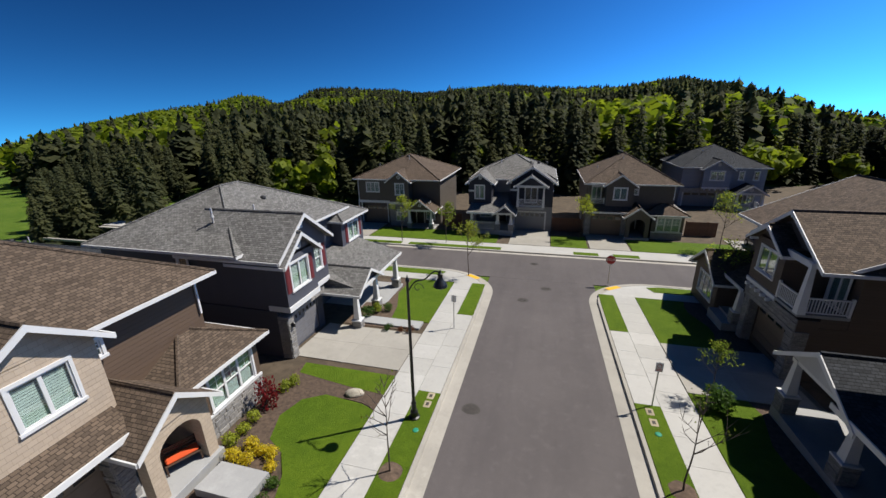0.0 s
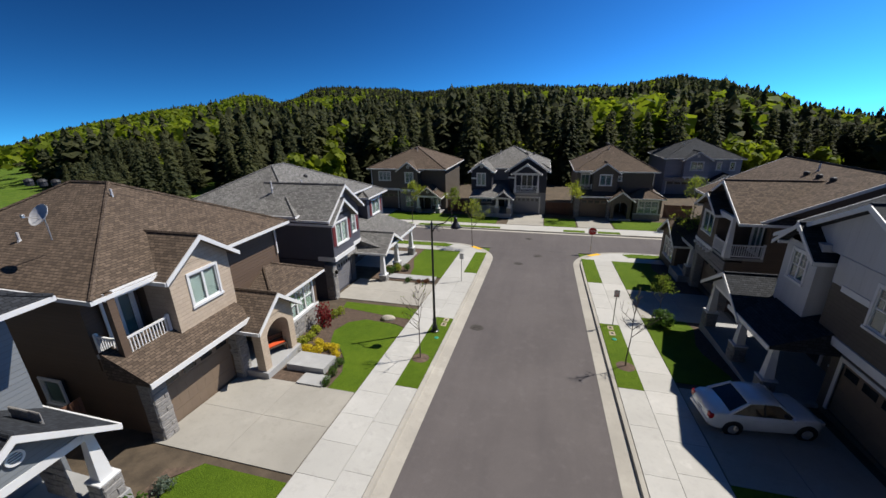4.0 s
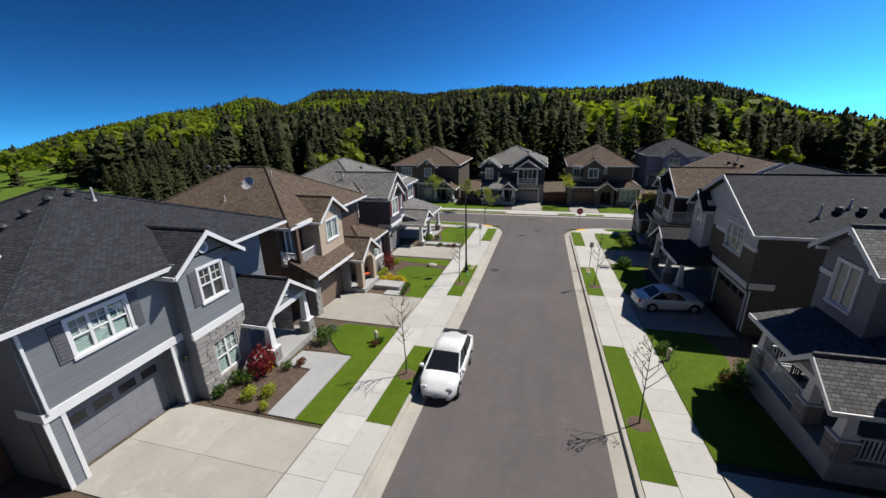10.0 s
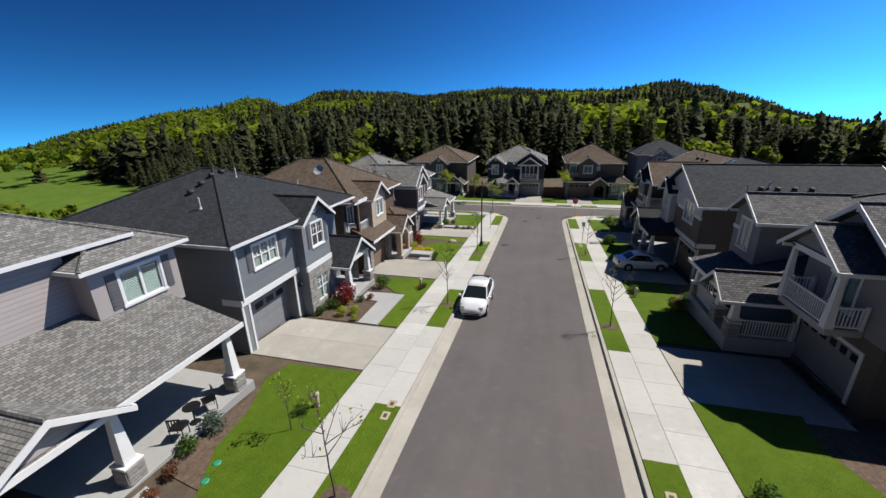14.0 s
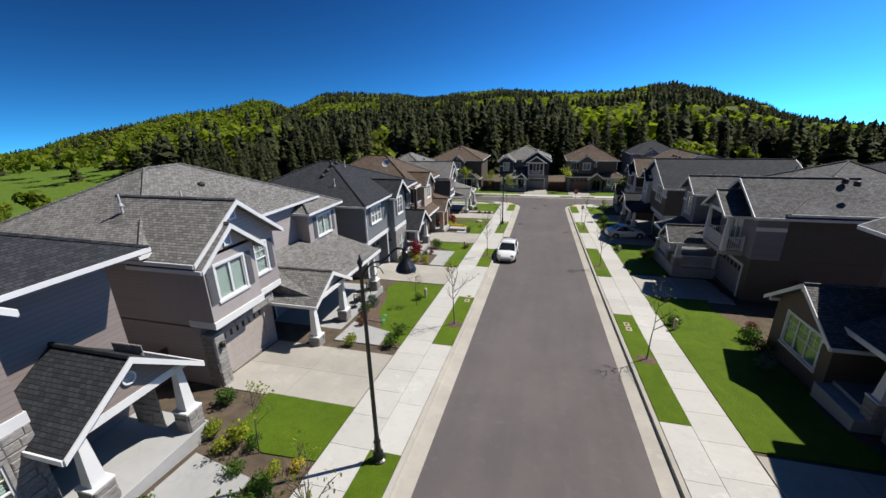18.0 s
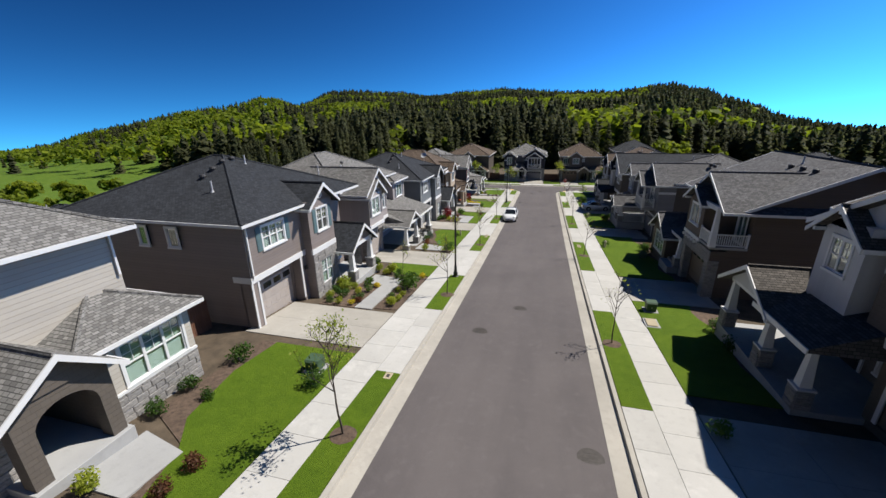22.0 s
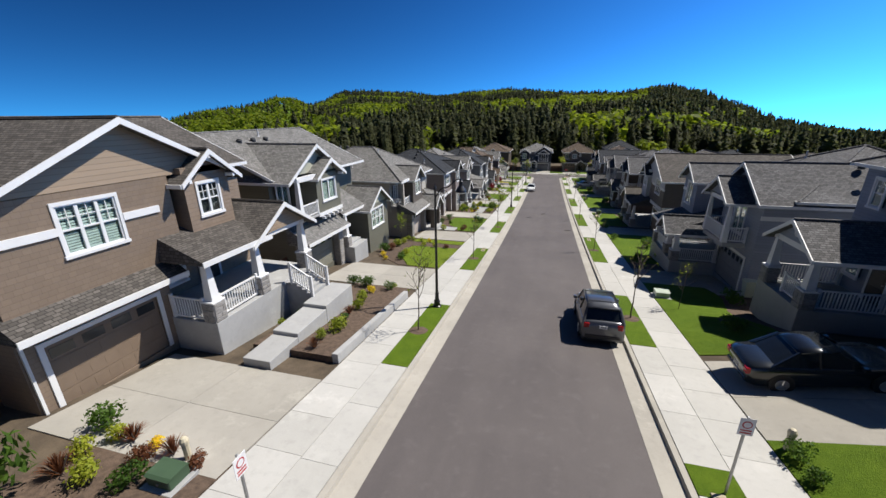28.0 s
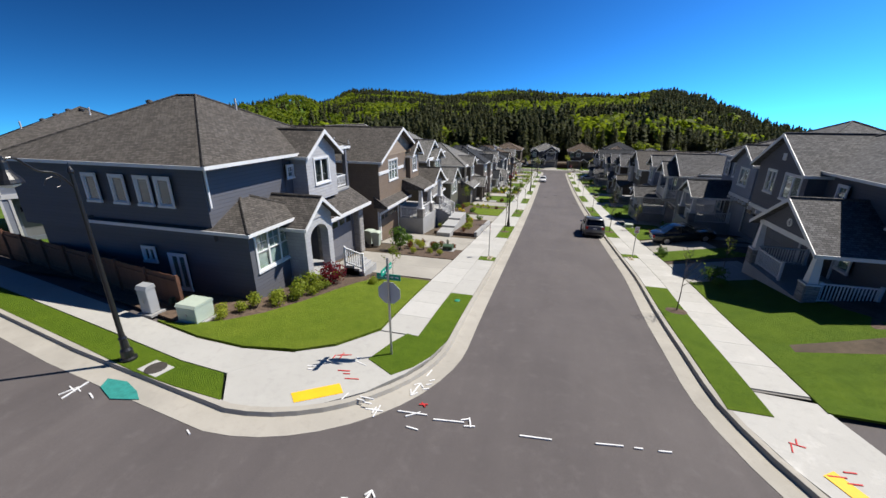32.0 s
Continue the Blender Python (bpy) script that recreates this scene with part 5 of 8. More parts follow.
def right(y, x=12.3, dz=0.2, up=9.0):
    """A plot on the shaded side, levelled up metres uphill of its lower corner y."""
    return pose(x, y, road_at(y - up) + dz, 0, 0, -90)


W0 = 11.2
house_double(House(left(7.9), 12.6, "slate-blue boarded house with grey shingle roof, red shutters and white trim", walls=SLATE, upper=SLATE_B, accent=SLATE_B, roof=ROOF_GREY, door=GD_SLATE, shutter=SH_RED, seed=1))
house_arch(House(left(-5.5, dz=0.12), W0, "brown and tan two-storey house with brown shingle roof and arched porch", walls=BROWN, accent=TAN, roof=ROOF_BROWN, door=GD_BROWN, seed=2))
house_portico(House(left(-18.65, dz=0.05), W0, "blue-grey house with charcoal shingle roof, stone bay and gabled portico", walls=BLUEGREY, roof=ROOF_DARK, door=GD_GREY, shutter=SH_GREY, seed=3))
house_double(House(left(-33.35), 13.2, "warm grey house with stacked gables, grey shutters and stone-clad garage", walls=LILAC, upper=LILAC, accent=LILAC_B, roof=ROOF_GREY, door=GD_TAUPE, shutter=SH_GREY, seed=4), 0.65)
house_portico(House(left(-46.8, dz=0.05), W0, "taupe house with charcoal shingle roof, teal shutters and gabled portico", walls=TAUPE, roof=ROOF_DARK, door=GD_TAUPE, shutter=SH_TEAL, seed=5))
house_arch(House(left(-61.5, -12.95, -0.02), W0, "cream and umber house with grey shingle roof and arched porch", walls=CREAM, accent=UMBER, roof=ROOF_GREY, door=GD_TAUPE, seed=6))
house_wing(House(left(-76.75, -14.2, 0.92), 12.2, "olive house with sage gables, corner balcony and low window wing", walls=OLIVE, accent=SAGE, roof=ROOF_GREY, door=GD_OLIVE, seed=7), 0.4, True, 0.62)
house_tall(House(left(-90.8, -13.4, 0.15), W0, "ochre brown house with a tall white-trimmed gable and railed porch", walls=UMBRE2, upper=OCHRE, accent=UMBRE2, roof=ROOF_MID, door=GD_BROWN, seed=8), 0.55, 8.2, 0.5, (1.9, 3.6), False, 0.8)
CORNER = House(pose(-13.8, -105.4, 7.05, 0, 0, 90), W0, "graphite corner house with pearl gable, arched porch and brown roof", flip=True, walls=GRAPHITE, accent=PEARL, roof=ROOF_MID, door=GD_SLATE, seed=9)
house_arch(CORNER, 0.6, 0.5, 0.55, 1.25, 0.35)
for yy in (2.6, 3.7, 5.1, 6.7):
    CORNER.window(yy, yy + 0.65, CORNER.w - 0.6, 4.25, 5.35, 1, 1, side=1)
CORNER.window(4.6, 5.2, CORNER.w - 0.8, 1.5, 2.1, 2, 1, side=1)
CORNER.window(2.9, 3.7, CORNER.w - 0.8, 0.3, 1.9, 2, 1, side=1)

house_wing(House(right(23.3, 11.8, 0.4), W0, "cocoa brown house in shade with bracketed gables and corner balcony", flip=True, walls=COCOA, accent=COCOA, roof=ROOF_BROWN, door=GD_BROWN, seed=11), lean_to=False)
house_tall(House(right(9.0, 11.6, 0.3), W0, "chalk grey house with dark roof, tall gable and columned porch", flip=True, walls=UMBER, upper=CHALK, accent=CHALK, roof=ROOF_DARK, door=GD_BROWN, seed=12), gw=8.8, slope=0.5, win=(1.5, 3.5), bay=1.0, drop=0.7)
house_balcony(House(right(-5.8, 12.5, 0.25), W0, "grey house with railed balcony over the garage and covered porch", walls=UMBER, upper=FLINT, roof=ROOF_SLATE, door=GD_GREY, seed=13))
house_wing(House(right(-24.0, 11.6, 0.3), W0, "dark cocoa house with low gabled window wing and stone garage front", flip=True, walls=COCOA, accent=COCOA, roof=ROOF_SLATE, door=GD_BROWN, seed=14), lean_to=False)
house_tall(House(right(-41.2, 11.9, 0.3), W0, "pale and umber house with tall gable, lean-to and columned porch", flip=True, walls=UMBER, upper=CHALK, accent=CHALK, roof=ROOF_MID, door=GD_BROWN, seed=15), gw=8.8, slope=0.5, win=(1.5, 3.5), bay=1.0, drop=0.7)
house_balcony(House(right(-60.2, 11.8, 0.3), W0, "steel-blue house with railed balcony over the garage and covered porch", walls=STEELBLUE, upper=STEELBLUE, roof=ROOF_SLATE, door=GD_GREY, seed=16))
house_gabled(House(right(-73.8, 14.0, 1.2), W0, "steel-blue house in shade with a bracketed gable and railed porch", flip=True, walls=STEELBLUE, upper=STEELBLUE, roof=ROOF_SLATE, door=GD_GREY, seed=17), (2.8, 6.4), [(3.9, 5.3, 4.0, 5.3)], (7.0, 10.6), 2.4, 0.1)
house_gabled(House(right(-86.2, 12.3, 1.05, 3.0), 11.8, "graphite corner house with a wide round-vented porch gable", walls=GRAPHITE, upper=GRAPHITE, roof=ROOF_SLATE, door=GD_GREY, seed=18), (0.2, 5.6), [(1.5, 2.4, 4.2, 5.5), (3.5, 5.1, 4.1, 5.5)], (6.0, 11.6), 1.9, 0.8)


def far(x, y=43.0):
    return pose(x, station(y), roadz(y) + 0.2, 0, 0, 0)


house_portico(House(far(-24.5), W0, "brown house across the cross street with hipped roof", walls=UMBER, roof=ROOF_BROWN, door=GD_BROWN, seed=21))
house_balcony(House(far(-10.2), W0, "grey house with ink-blue gables and balcony across the street", walls=FLINT, upper=INK, roof=ROOF_GREY, door=GD_GREY, seed=22))
house_arch(House(far(4.8), W0, "dark brown house with hipped roof across the street", walls=UMBER, accent=UMBER, roof=ROOF_BROWN, door=GD_BROWN, seed=23))
house_gabled(House(pose(20.2, 58.0, terrain(25, 60) + 0.1), 11.0, "steel-blue house with charcoal roof across the street", walls=STEELBLUE, upper=STEELBLUE, roof=ROOF_DARK, door=GD_GREY, seed=24), (2.6, 6.2), [(3.5, 5.3, 4.2, 5.5)], (6.6, 10.4), 1.6, 0.1)


# ---- houses of the next streets, seen over the roofs ----
for i, (x, y, wall, roof) in enumerate(((-49, 17.5, TAUPE, ROOF_DARK), (-47, 5.0, BLUEGREY, ROOF_GREY), (-48, -7.5, FLINT, ROOF_DARK), (-50, -30, BROWN, ROOF_DARK), (-49, -48, COCOA, ROOF_MID), (-52, -100, STEELBLUE, ROOF_MID))):
    house_portico(House(pose(x, y, terrain(x + 5, y - 5) + 0.05, 0, 0, -90), W0, "two-storey house of the next street with hipped shingle roof", walls=wall, roof=roof, door=GD_GREY, shutter=SH_GREY, seed=40 + i, name="background_house"))
for i, (x, y, wall, roof) in enumerate(((36, 6, FLINT, ROOF_DARK), (37, -22, COCOA, ROOF_MID), (37, -60, FLINT, ROOF_MID))):
    house_portico(House(pose(x + 12, station(y), lot(y) - 0.4, 0, 0, 90), W0, "two-storey house of the next street with hipped shingle roof", walls=wall, roof=roof, door=GD_GREY, shutter=SH_GREY, seed=50 + i, name="background_house"))

house_portico(House(pose(-36.0, station(-96.5), lot(-94) + 0.2, 0, 0, 60), W0, "steel-blue house of the next street with white trim", walls=STEELBLUE, roof=ROOF_MID, door=GD_GREY, shutter=SH_GREY, seed=61, name="background_house"))
for i, (x, y, a) in enumerate(((-139, 120, -40), (-104, 128, -30))):
    house_portico(House(pose(x, y, terrain(x, y) - 0.6, 0, 0, a), W0, "white house among firs on the hillside", walls=HILLWHITE, roof=ROOF_GREY, door=GD_GREY, seed=70 + i, name="hillside_house"))


# ---- walks, strips, drives, lawns ----
def slab_obj(parent, mat, x0, x1, y0, y1, dz, name="slab", th=0.1, gap=0.012):
    bm = BM()
    g = gap / 2
    top = [on_street(x, y, dz) for x, y in ((x0 + g, y0 + g), (x1 - g, y0 + g), (x1 - g, y1 - g), (x0 + g, y1 - g))]
    prism(bm, [Vector(p) - Vector((0, 0, th)) for p in top], (0, 0, th))
    return part(name, bm, mat, parent)


STRIPS_L = ((15.31, 21.5), (-0.74, 6.49), (-13.92, -8.01), (-27.68, -20.87), (-41.25, -35.09), (-54.68, -47.91), (-68.04, -61.37), (-80.84, -74.67), (-89.14, -88.08), (-101.0, -96.25))
STRIPS_R = ((15.31, 21.5), (1.55, 8), (-14.31, -5.69), (-31.38, -21.41), (-47.77, -39.05), (-63.04, -54.14), (-76.59, -70.28), (-84.11, -83.13), (-102.2, -91.37))
JOINT = mat_concrete("dark joint concrete", (0.22, 0.21, 0.2), 0.1)
for s, strips in ((-1, STRIPS_L), (1, STRIPS_R)):
    xa, xb = sorted((s * SX, s * (LX + 0.02)))
    base = sheet("pavement", JOINT, xa, xb, -101, 21.5, 0.12, "pale concrete pavement in jointed slabs", category="pavement")
    y, n = 21.5, 0
    while y > -100.9:
        y2 = max(-101.0, y - 1.53)
        a, b = sorted((s * (WX + 0.004), s * LX))
        slab_obj(base, CONC_WALK, a, b, y2, y, 0.155)
        y = y2
    prev = 13.9 if s < 0 else 15.0
    for (lo, hi), (lo2, hi2) in zip(strips, strips[1:]):
        n = max(1, round((lo - hi2) / 2.3))
        for k in range(n):
            a, b = sorted((s * (SX + 0.004), s * WX))
            slab_obj(base, CONC_WALK, a, b, hi2 + (lo - hi2) * k / n, hi2 + (lo - hi2) * (k + 1) / n, 0.154)
    for lo, hi in strips:
        a, b = sorted((s * (SX + 0.006), s * (WX - 0.004)))
        sheet("planting_strip", LAWN, a, b, lo, hi, 0.17, "green mown grass strip beside the kerb", thick=0.1, category="lawn")

# far corners, cross-street walks
for s in (-1, 1):
    pts = [(s * SX, 21.5), (s * SX, 20.2)] + [(s * 9.0 - s * 4.64 * math.cos(radians(a)), 19.8 + 4.64 * math.sin(radians(a))) for a in range(8, 91, 12)] + [(s * 45, 24.44), (s * 45, 21.5)]
    outline_sheet("far_corner_walk", CONC_WALK, pts, 0.15, "pale concrete corner walk at the far junction", category="pavement")
    outline_sheet("corner_grass", LAWN, [(s * 8.6, 22.9), (s * 45, 22.9), (s * 45, 24.2), (s * 9.2, 24.2), (s * 8.2, 23.9)], 0.168, "grass strip along the cross street", category="lawn")
    outline_sheet("ramp_pad", mat_plain("yellow ramp paint", (0.75, 0.42, 0.015), 0.6, 0.08), [(s * 5.3, 22.6), (s * 6.3, 23.4), (s * 6.0, 23.8), (s * 5.0, 23.0)], 0.158, "yellow tactile ramp pad", 0.02, "ramp pad")
outline_sheet("far_walk", CONC_WALK, [(-60, 32.45), (60, 32.45), (60, 35.4), (-60, 35.4)], 0.14, "pale concrete walk across the junction", category="pavement")
for a, b in ((-32, -15.5), (-14.6, -4.2), (3.2, 5.6), (7.0, 9.4), (14.6, 24)):
    outline_sheet("far_strip", LAWN, [(a, 32.6), (b, 32.6), (b, 33.7), (a, 33.7)], 0.156, "grass strip across the junction", category="lawn")
for a, b in ((-30, -25.6), (-20.4, -9.5), (-9.5, -5.0), (1.0, 4.8), (9.2, 19.5), (24.5, 40)):
    outline_sheet("far_lawn", LAWN, [(a, 35.45), (b, 35.45), (b, 41.0), (a, 41.0)], 0.17, "front lawn across the junction", category="lawn")
for a, b in ((-25.4, -20.6), (-3.6, 0.9), (5.0, 9.0), (19.7, 24.2)):
    outline_sheet("far_driveway", CONC_DRIVE, [(a, 35.45), (b, 35.45), (b, 43.3), (a, 43.3)], 0.172, "concrete driveway across the junction", category="driveway")

# near corner: fan of concrete, strips and walk along the cross street
def by_metres(pts):
    return [(x, chain(y)) for x, y in pts]


outline_sheet("corner_fan", CONC_WALK, by_metres([(-4.36, -105.6), (-4.62, -106.9), (-5.1, -107.95), (-5.85, -109.05), (-6.95, -110.0), (-8.3, -110.5), (-9.3, -110.62), (-10.3, -109.4), (-9.0, -107.78), (-7.95, -107.1), (-7.35, -106.2), (-6.97, -105.6)]), 0.15, "concrete corner ramp with sprayed survey marks", category="pavement")
outline_sheet("planting_strip", LAWN, by_metres([(-4.37, -105.65), (-4.6, -106.75), (-4.95, -107.5), (-5.45, -108.1), (-6.5, -107.5), (-6.2, -106.3), (-5.9, -105.5), (-5.44, -105.6)]), 0.17, "grass tongue at the end of the planting strip", category="lawn")
outline_sheet("cross_walk", CONC_WALK, by_metres([(-9.0, -107.85), (-10.3, -109.45), (-12.2, -109.3), (-15.3, -108.74), (-40, -104.4), (-40, -103.0), (-15.6, -107.5), (-12.9, -108.05), (-10.9, -108.15)]), 0.152, "pale walk along the near cross street", category="pavement")
outline_sheet("cross_strip", LAWN, by_metres([(-9.5, -110.5), (-10.35, -109.5), (-12.2, -109.35), (-15.3, -108.8), (-40, -104.45), (-40, -105.4), (-16.2, -109.6), (-13.0, -110.2), (-11.2, -110.4)]), 0.168, "green grass strip along the cross street", category="lawn")
outline_sheet("corner_fan", CONC_WALK, [(4.36, -101), (4.42, -102.3), (5.0, -103.9), (6.2, -105.8), (8.6, -107.3), (11.2, -107.8), (11.2, -106.0), (8.8, -105), (7.4, -103.3), (6.95, -101.2)], 0.15, "concrete corner ramp with sprayed survey marks", category="pavement")
PAD = mat_plain("yellow pad paint", (0.80, 0.45, 0.015), 0.6, 0.06)
outline_sheet("ramp_pad", PAD, by_metres([(-7.82, -109.71), (-6.74, -108.92), (-6.42, -109.28), (-7.5, -110.03)]), 0.158, "yellow tactile ramp pad", 0.02, "ramp pad")
outline_sheet("ramp_pad", PAD, [(5.5, -103.9), (5.92, -104.65), (6.22, -104.48), (5.8, -103.73)], 0.158, "yellow tactile ramp pad", 0.02, "ramp pad")


def driveway(s, y0, y1, x1, cols=2, rows=2, label="jointed concrete driveway to the garage"):
    base = sheet("driveway", JOINT, *sorted((s * 6.98, s * x1)), y0, y1, 0.13, label, category="driveway")
    for i in range(rows):
        for j in range(cols):
            a, b = 6.98 + (x1 - 6.98) * i / rows, 6.98 + (x1 - 6.98) * (i + 1) / rows
            slab_obj(base, CONC_DRIVE, *sorted((s * a, s * b)), y0 + (y1 - y0) * j / cols, y0 + (y1 - y0) * (j + 1) / cols, 0.172, th=0.05)


DRIVES_L = ((8.2, 12.2, 13.3), (-5.7, -1.2, 12.9), (-18.7, -14.4, 13.6), (-33.4, -29.2, 13.4), (-47.3, -43.1, 13.6), (-61.6, -57.2, 12.4), (-76.2, -71.6, 13.6), (-91.2, -86.6, 13.6), (-98.9, -94.3, 13.3))
DRIVES_R = ((9.8, 14.6, 12.2), (-2.6, 2.6, 11.7), (-18.0, -13.0, 12.3), (-37.2, -32.3, 12.0), (-53.6, -48.6, 12.3), (-71.6, -66.8, 12.3), (-86.0, -81.0, 14.7), (-94.6, -89.6, 13.6))
for y0, y1, x1 in DRIVES_L:
    driveway(-1, chain(y0), chain(y1), x1)
for y0, y1, x1 in DRIVES_R:
    driveway(1, chain(y0), chain(y1), x1)


def lawn(pts, mat=None, label="green mown front lawn"):
    return outline_sheet("lawn", mat or LAWN, pts, 0.175, label, 0.08, "lawn")


def bed(pts, label="bark mulch planting bed"):
    return outline_sheet("planting_bed", MULCH, pts, 0.168, label, 0.08, "planting bed")


def path(pts, dz=0.19, th=0.12, label="concrete garden path"):
    return outline_sheet("garden_path", CONC_GREY, pts, dz, label, th, "path")


def wavy(x0, x1, y0, y1, amp=0.35, seed=0):
    """A front-yard outline, straight along the walk and wavy towards the house."""
    r = random.Random(seed)
    n = max(4, int((y1 - y0) / 0.9))
    ph = r.random() * 6
    back = [(x1 + amp * math.sin(ph + i * 1.1) * (0.4 if i in (0, n) else 1), y0 + (y1 - y0) * i / n) for i in range(n + 1)]
    return [(x0, y0 + (y1 - y0) * i / n) for i in range(n + 1)] + back[::-1]


# left yards
lawn([(-6.97, 13.5), (-6.97, 21.3), (-10.6, 21.3), (-10.7, 18), (-9.9, 15.5), (-9.6, 13.5)])
path([(-7.3, 12.4), (-7.3, 13.4), (-11.6, 13.4), (-11.6, 12.4)], 0.27, 0.18)
bed([(-8.5, 12.15), (-8.7, 15.4), (-9.8, 18), (-9.6, 21.2), (-12.4, 21.2), (-12.4, 12.15)])
lawn([(-6.97, -1.7), (-6.97, 4.6), (-7.6, 4.9), (-9.6, 5.1), (-10.5, 4.5), (-10.8, 3.3), (-10.3, 2.0), (-9.4, 1.5), (-8.7, 0.6), (-8.3, -0.4), (-8.3, -1.7)])
lawn([(-6.97, 5.75), (-6.97, 7.3), (-12.1, 7.3), (-11.9, 6.4), (-9.0, 5.95)])
bed([(-6.98, 4.65), (-6.98, 5.75), (-9.0, 6.05), (-11.1, 6.6), (-12.2, 7.2), (-12.2, -0.2), (-8.3, -0.55), (-8.55, 0.25), (-9.35, 1.05), (-9.55, 2.5), (-9.25, 4.25), (-8.6, 5.05), (-7.6, 4.95)])
path([(-9.0, -0.85), (-9.0, 0.35), (-11.0, 0.35), (-11.0, -0.85)], 0.5, 0.42, "raised concrete entry slab")
path([(-8.6, -1.75), (-8.6, -0.9), (-9.9, -0.9), (-9.9, -1.75)], 0.24, 0.16, "lower concrete entry slab")
bed([(-8.3, -1.7), (-8.3, 0.3), (-12.2, 0.3), (-12.2, -1.7)])
lawn([(-6.97, -14.5), (-6.97, -6.5), (-10.2, -6.5), (-10.8, -7.3), (-10.1, -8.6), (-9.0, -9.6), (-8.2, -9.75), (-8.2, -14.5)])
path([(-8.25, -14.5), (-8.25, -9.8), (-9.6, -9.8), (-11.0, -9.9), (-11.0, -11.2), (-9.6, -11.3), (-9.5, -14.5)])
bed([(-9.55, -14.5), (-9.65, -11.35), (-12.2, -11.25), (-12.2, -14.5)])
bed([(-10.25, -6.6), (-10.9, -7.3), (-10.2, -8.65), (-9.6, -9.6), (-11.0, -9.7), (-11.3, -7)])
bed([(-7.1, -8.6), (-7.3, -7.4), (-8.4, -7.2), (-8.9, -7.9), (-8.2, -8.8)])
lawn([(-6.97, -28.2), (-6.97, -19.1), (-10.6, -19.2), (-10.9, -20.5), (-10.1, -22.5), (-9.8, -24.4), (-8.9, -26.0), (-8.3, -28.2)])
bed([(-9.5, -24.4), (-9.45, -22.6), (-10.15, -20.6), (-10.7, -20.6), (-10.7, -25.6), (-8.5, -26.0)])
path([(-8.05, -28.6), (-8.05, -27.0), (-10.6, -26.2), (-10.6, -28.6)])
bed([(-7.0, -28.6), (-7.0, -26.2), (-8.0, -26.2), (-8.0, -28.6)])
lawn([(-6.97, -35.9), (-6.97, -33.3), (-10.9, -33.3), (-10.6, -35.4), (-8.9, -36.0)])
path([(-8.5, -42.2), (-8.5, -36.9), (-11.0, -36.5), (-11.0, -38.2), (-9.6, -38.4), (-9.6, -42.2)])
bed([(-7.0, -41.9), (-7.0, -36.0), (-8.4, -36.2), (-8.4, -42.0)])
bed([(-9.65, -42.2), (-9.65, -38.5), (-12.0, -38.4), (-12.0, -42.2)])
lawn([(-6.97, -54.9), (-6.97, -46.9), (-11.2, -46.9), (-11.3, -49.5), (-10.6, -52.2), (-9.5, -53.4), (-8.9, -54.9)])
bed([(-8.5, -54.9), (-8.7, -53.4), (-9.7, -52.2), (-10.3, -49.5), (-9.9, -46.9), (-12.0, -46.9), (-12.0, -52.2), (-9.6, -53.2), (-9.2, -54.9)])
path([(-9.3, -55.0), (-9.3, -53.4), (-11.3, -53.0), (-11.3, -55.0)])
lawn([(-6.97, -68.2), (-6.97, -62.3), (-11.2, -62.3), (-11.4, -64.5), (-10.6, -66.4), (-9.4, -68.2)], LAWN_DRY, "dry yellowish front lawn")
bed([(-6.98, -62.25), (-6.98, -60.9), (-12.4, -60.6), (-13, -66), (-10.2, -68.2), (-9.5, -68.2), (-10.7, -66.4), (-11.5, -64.5), (-11.3, -62.3)])
lawn([(-6.97, -60.8), (-6.97, -59.5), (-11.8, -59.5), (-11.8, -60.6)], LAWN_DRY, "dry yellowish grass strip")
outline_sheet("planting_bed", MULCH, [(-7.25, -81.3), (-7.25, -73.4), (-10.9, -73.4), (-10.9, -81.3)], 0.42, "raised bark mulch bed behind a low wall", 0.4, "planting bed")
outline_sheet("retaining_wall", CONC_GREY, [(-7.0, -81.3), (-7.0, -74.2), (-7.25, -74.2), (-7.25, -81.3)], 0.55, "low split-faced retaining wall", 0.5, "wall")
bed([(-6.98, -89.8), (-6.98, -86.1), (-11.6, -86.1), (-11.6, -89.8)])
outline_sheet("lawn", LAWN_DRY, by_metres([(-6.98, -105.5), (-6.97, -99.4), (-9.4, -99.4), (-10.3, -101.1), (-10.75, -102.5), (-11.3, -104.2), (-12.0, -105.7), (-12.9, -106.7), (-14.0, -107.4), (-15.4, -107.5), (-12.9, -108.0), (-10.9, -108.1), (-9.0, -107.75), (-7.97, -107.05), (-7.38, -106.15)]), 0.225, "yellow-green corner lawn", 0.14, "lawn")
for a in ([(-9.4, -99.4), (-10.3, -101.1), (-12.9, -101.1), (-12.9, -99.4)], [(-10.3, -101.1), (-10.75, -102.5), (-12.9, -102.5), (-12.9, -101.1)], [(-10.75, -102.5), (-11.3, -104.2), (-12.9, -104.2), (-12.9, -102.5)], [(-11.3, -104.2), (-12.0, -105.7), (-12.9, -106.7), (-14.0, -107.4), (-22, -105.9), (-22, -104.2)]):
    bed(by_metres(a))
# right yards
for i, (a, b, w) in enumerate(((14.3, 21.4, 10.2), (2.6, 9.4, 9.3), (-12.9, -3.1, 9.9), (-32.2, -17.8, 10.8), (-46.4, -37.0, 10.3), (-62.2, -51.6, 11.3), (-76.8, -67.4, 10.6), (-84.3, -81.6, 12.0), (-101.6, -89.6, 11.4))):
    lawn(wavy(6.97, w, a, b, 0.3, i))
    bed(wavy(w - 0.3, 11.9, a + 0.05, b - 0.05, 0.1, i + 20), "dark bark mulch planting bed in shade")


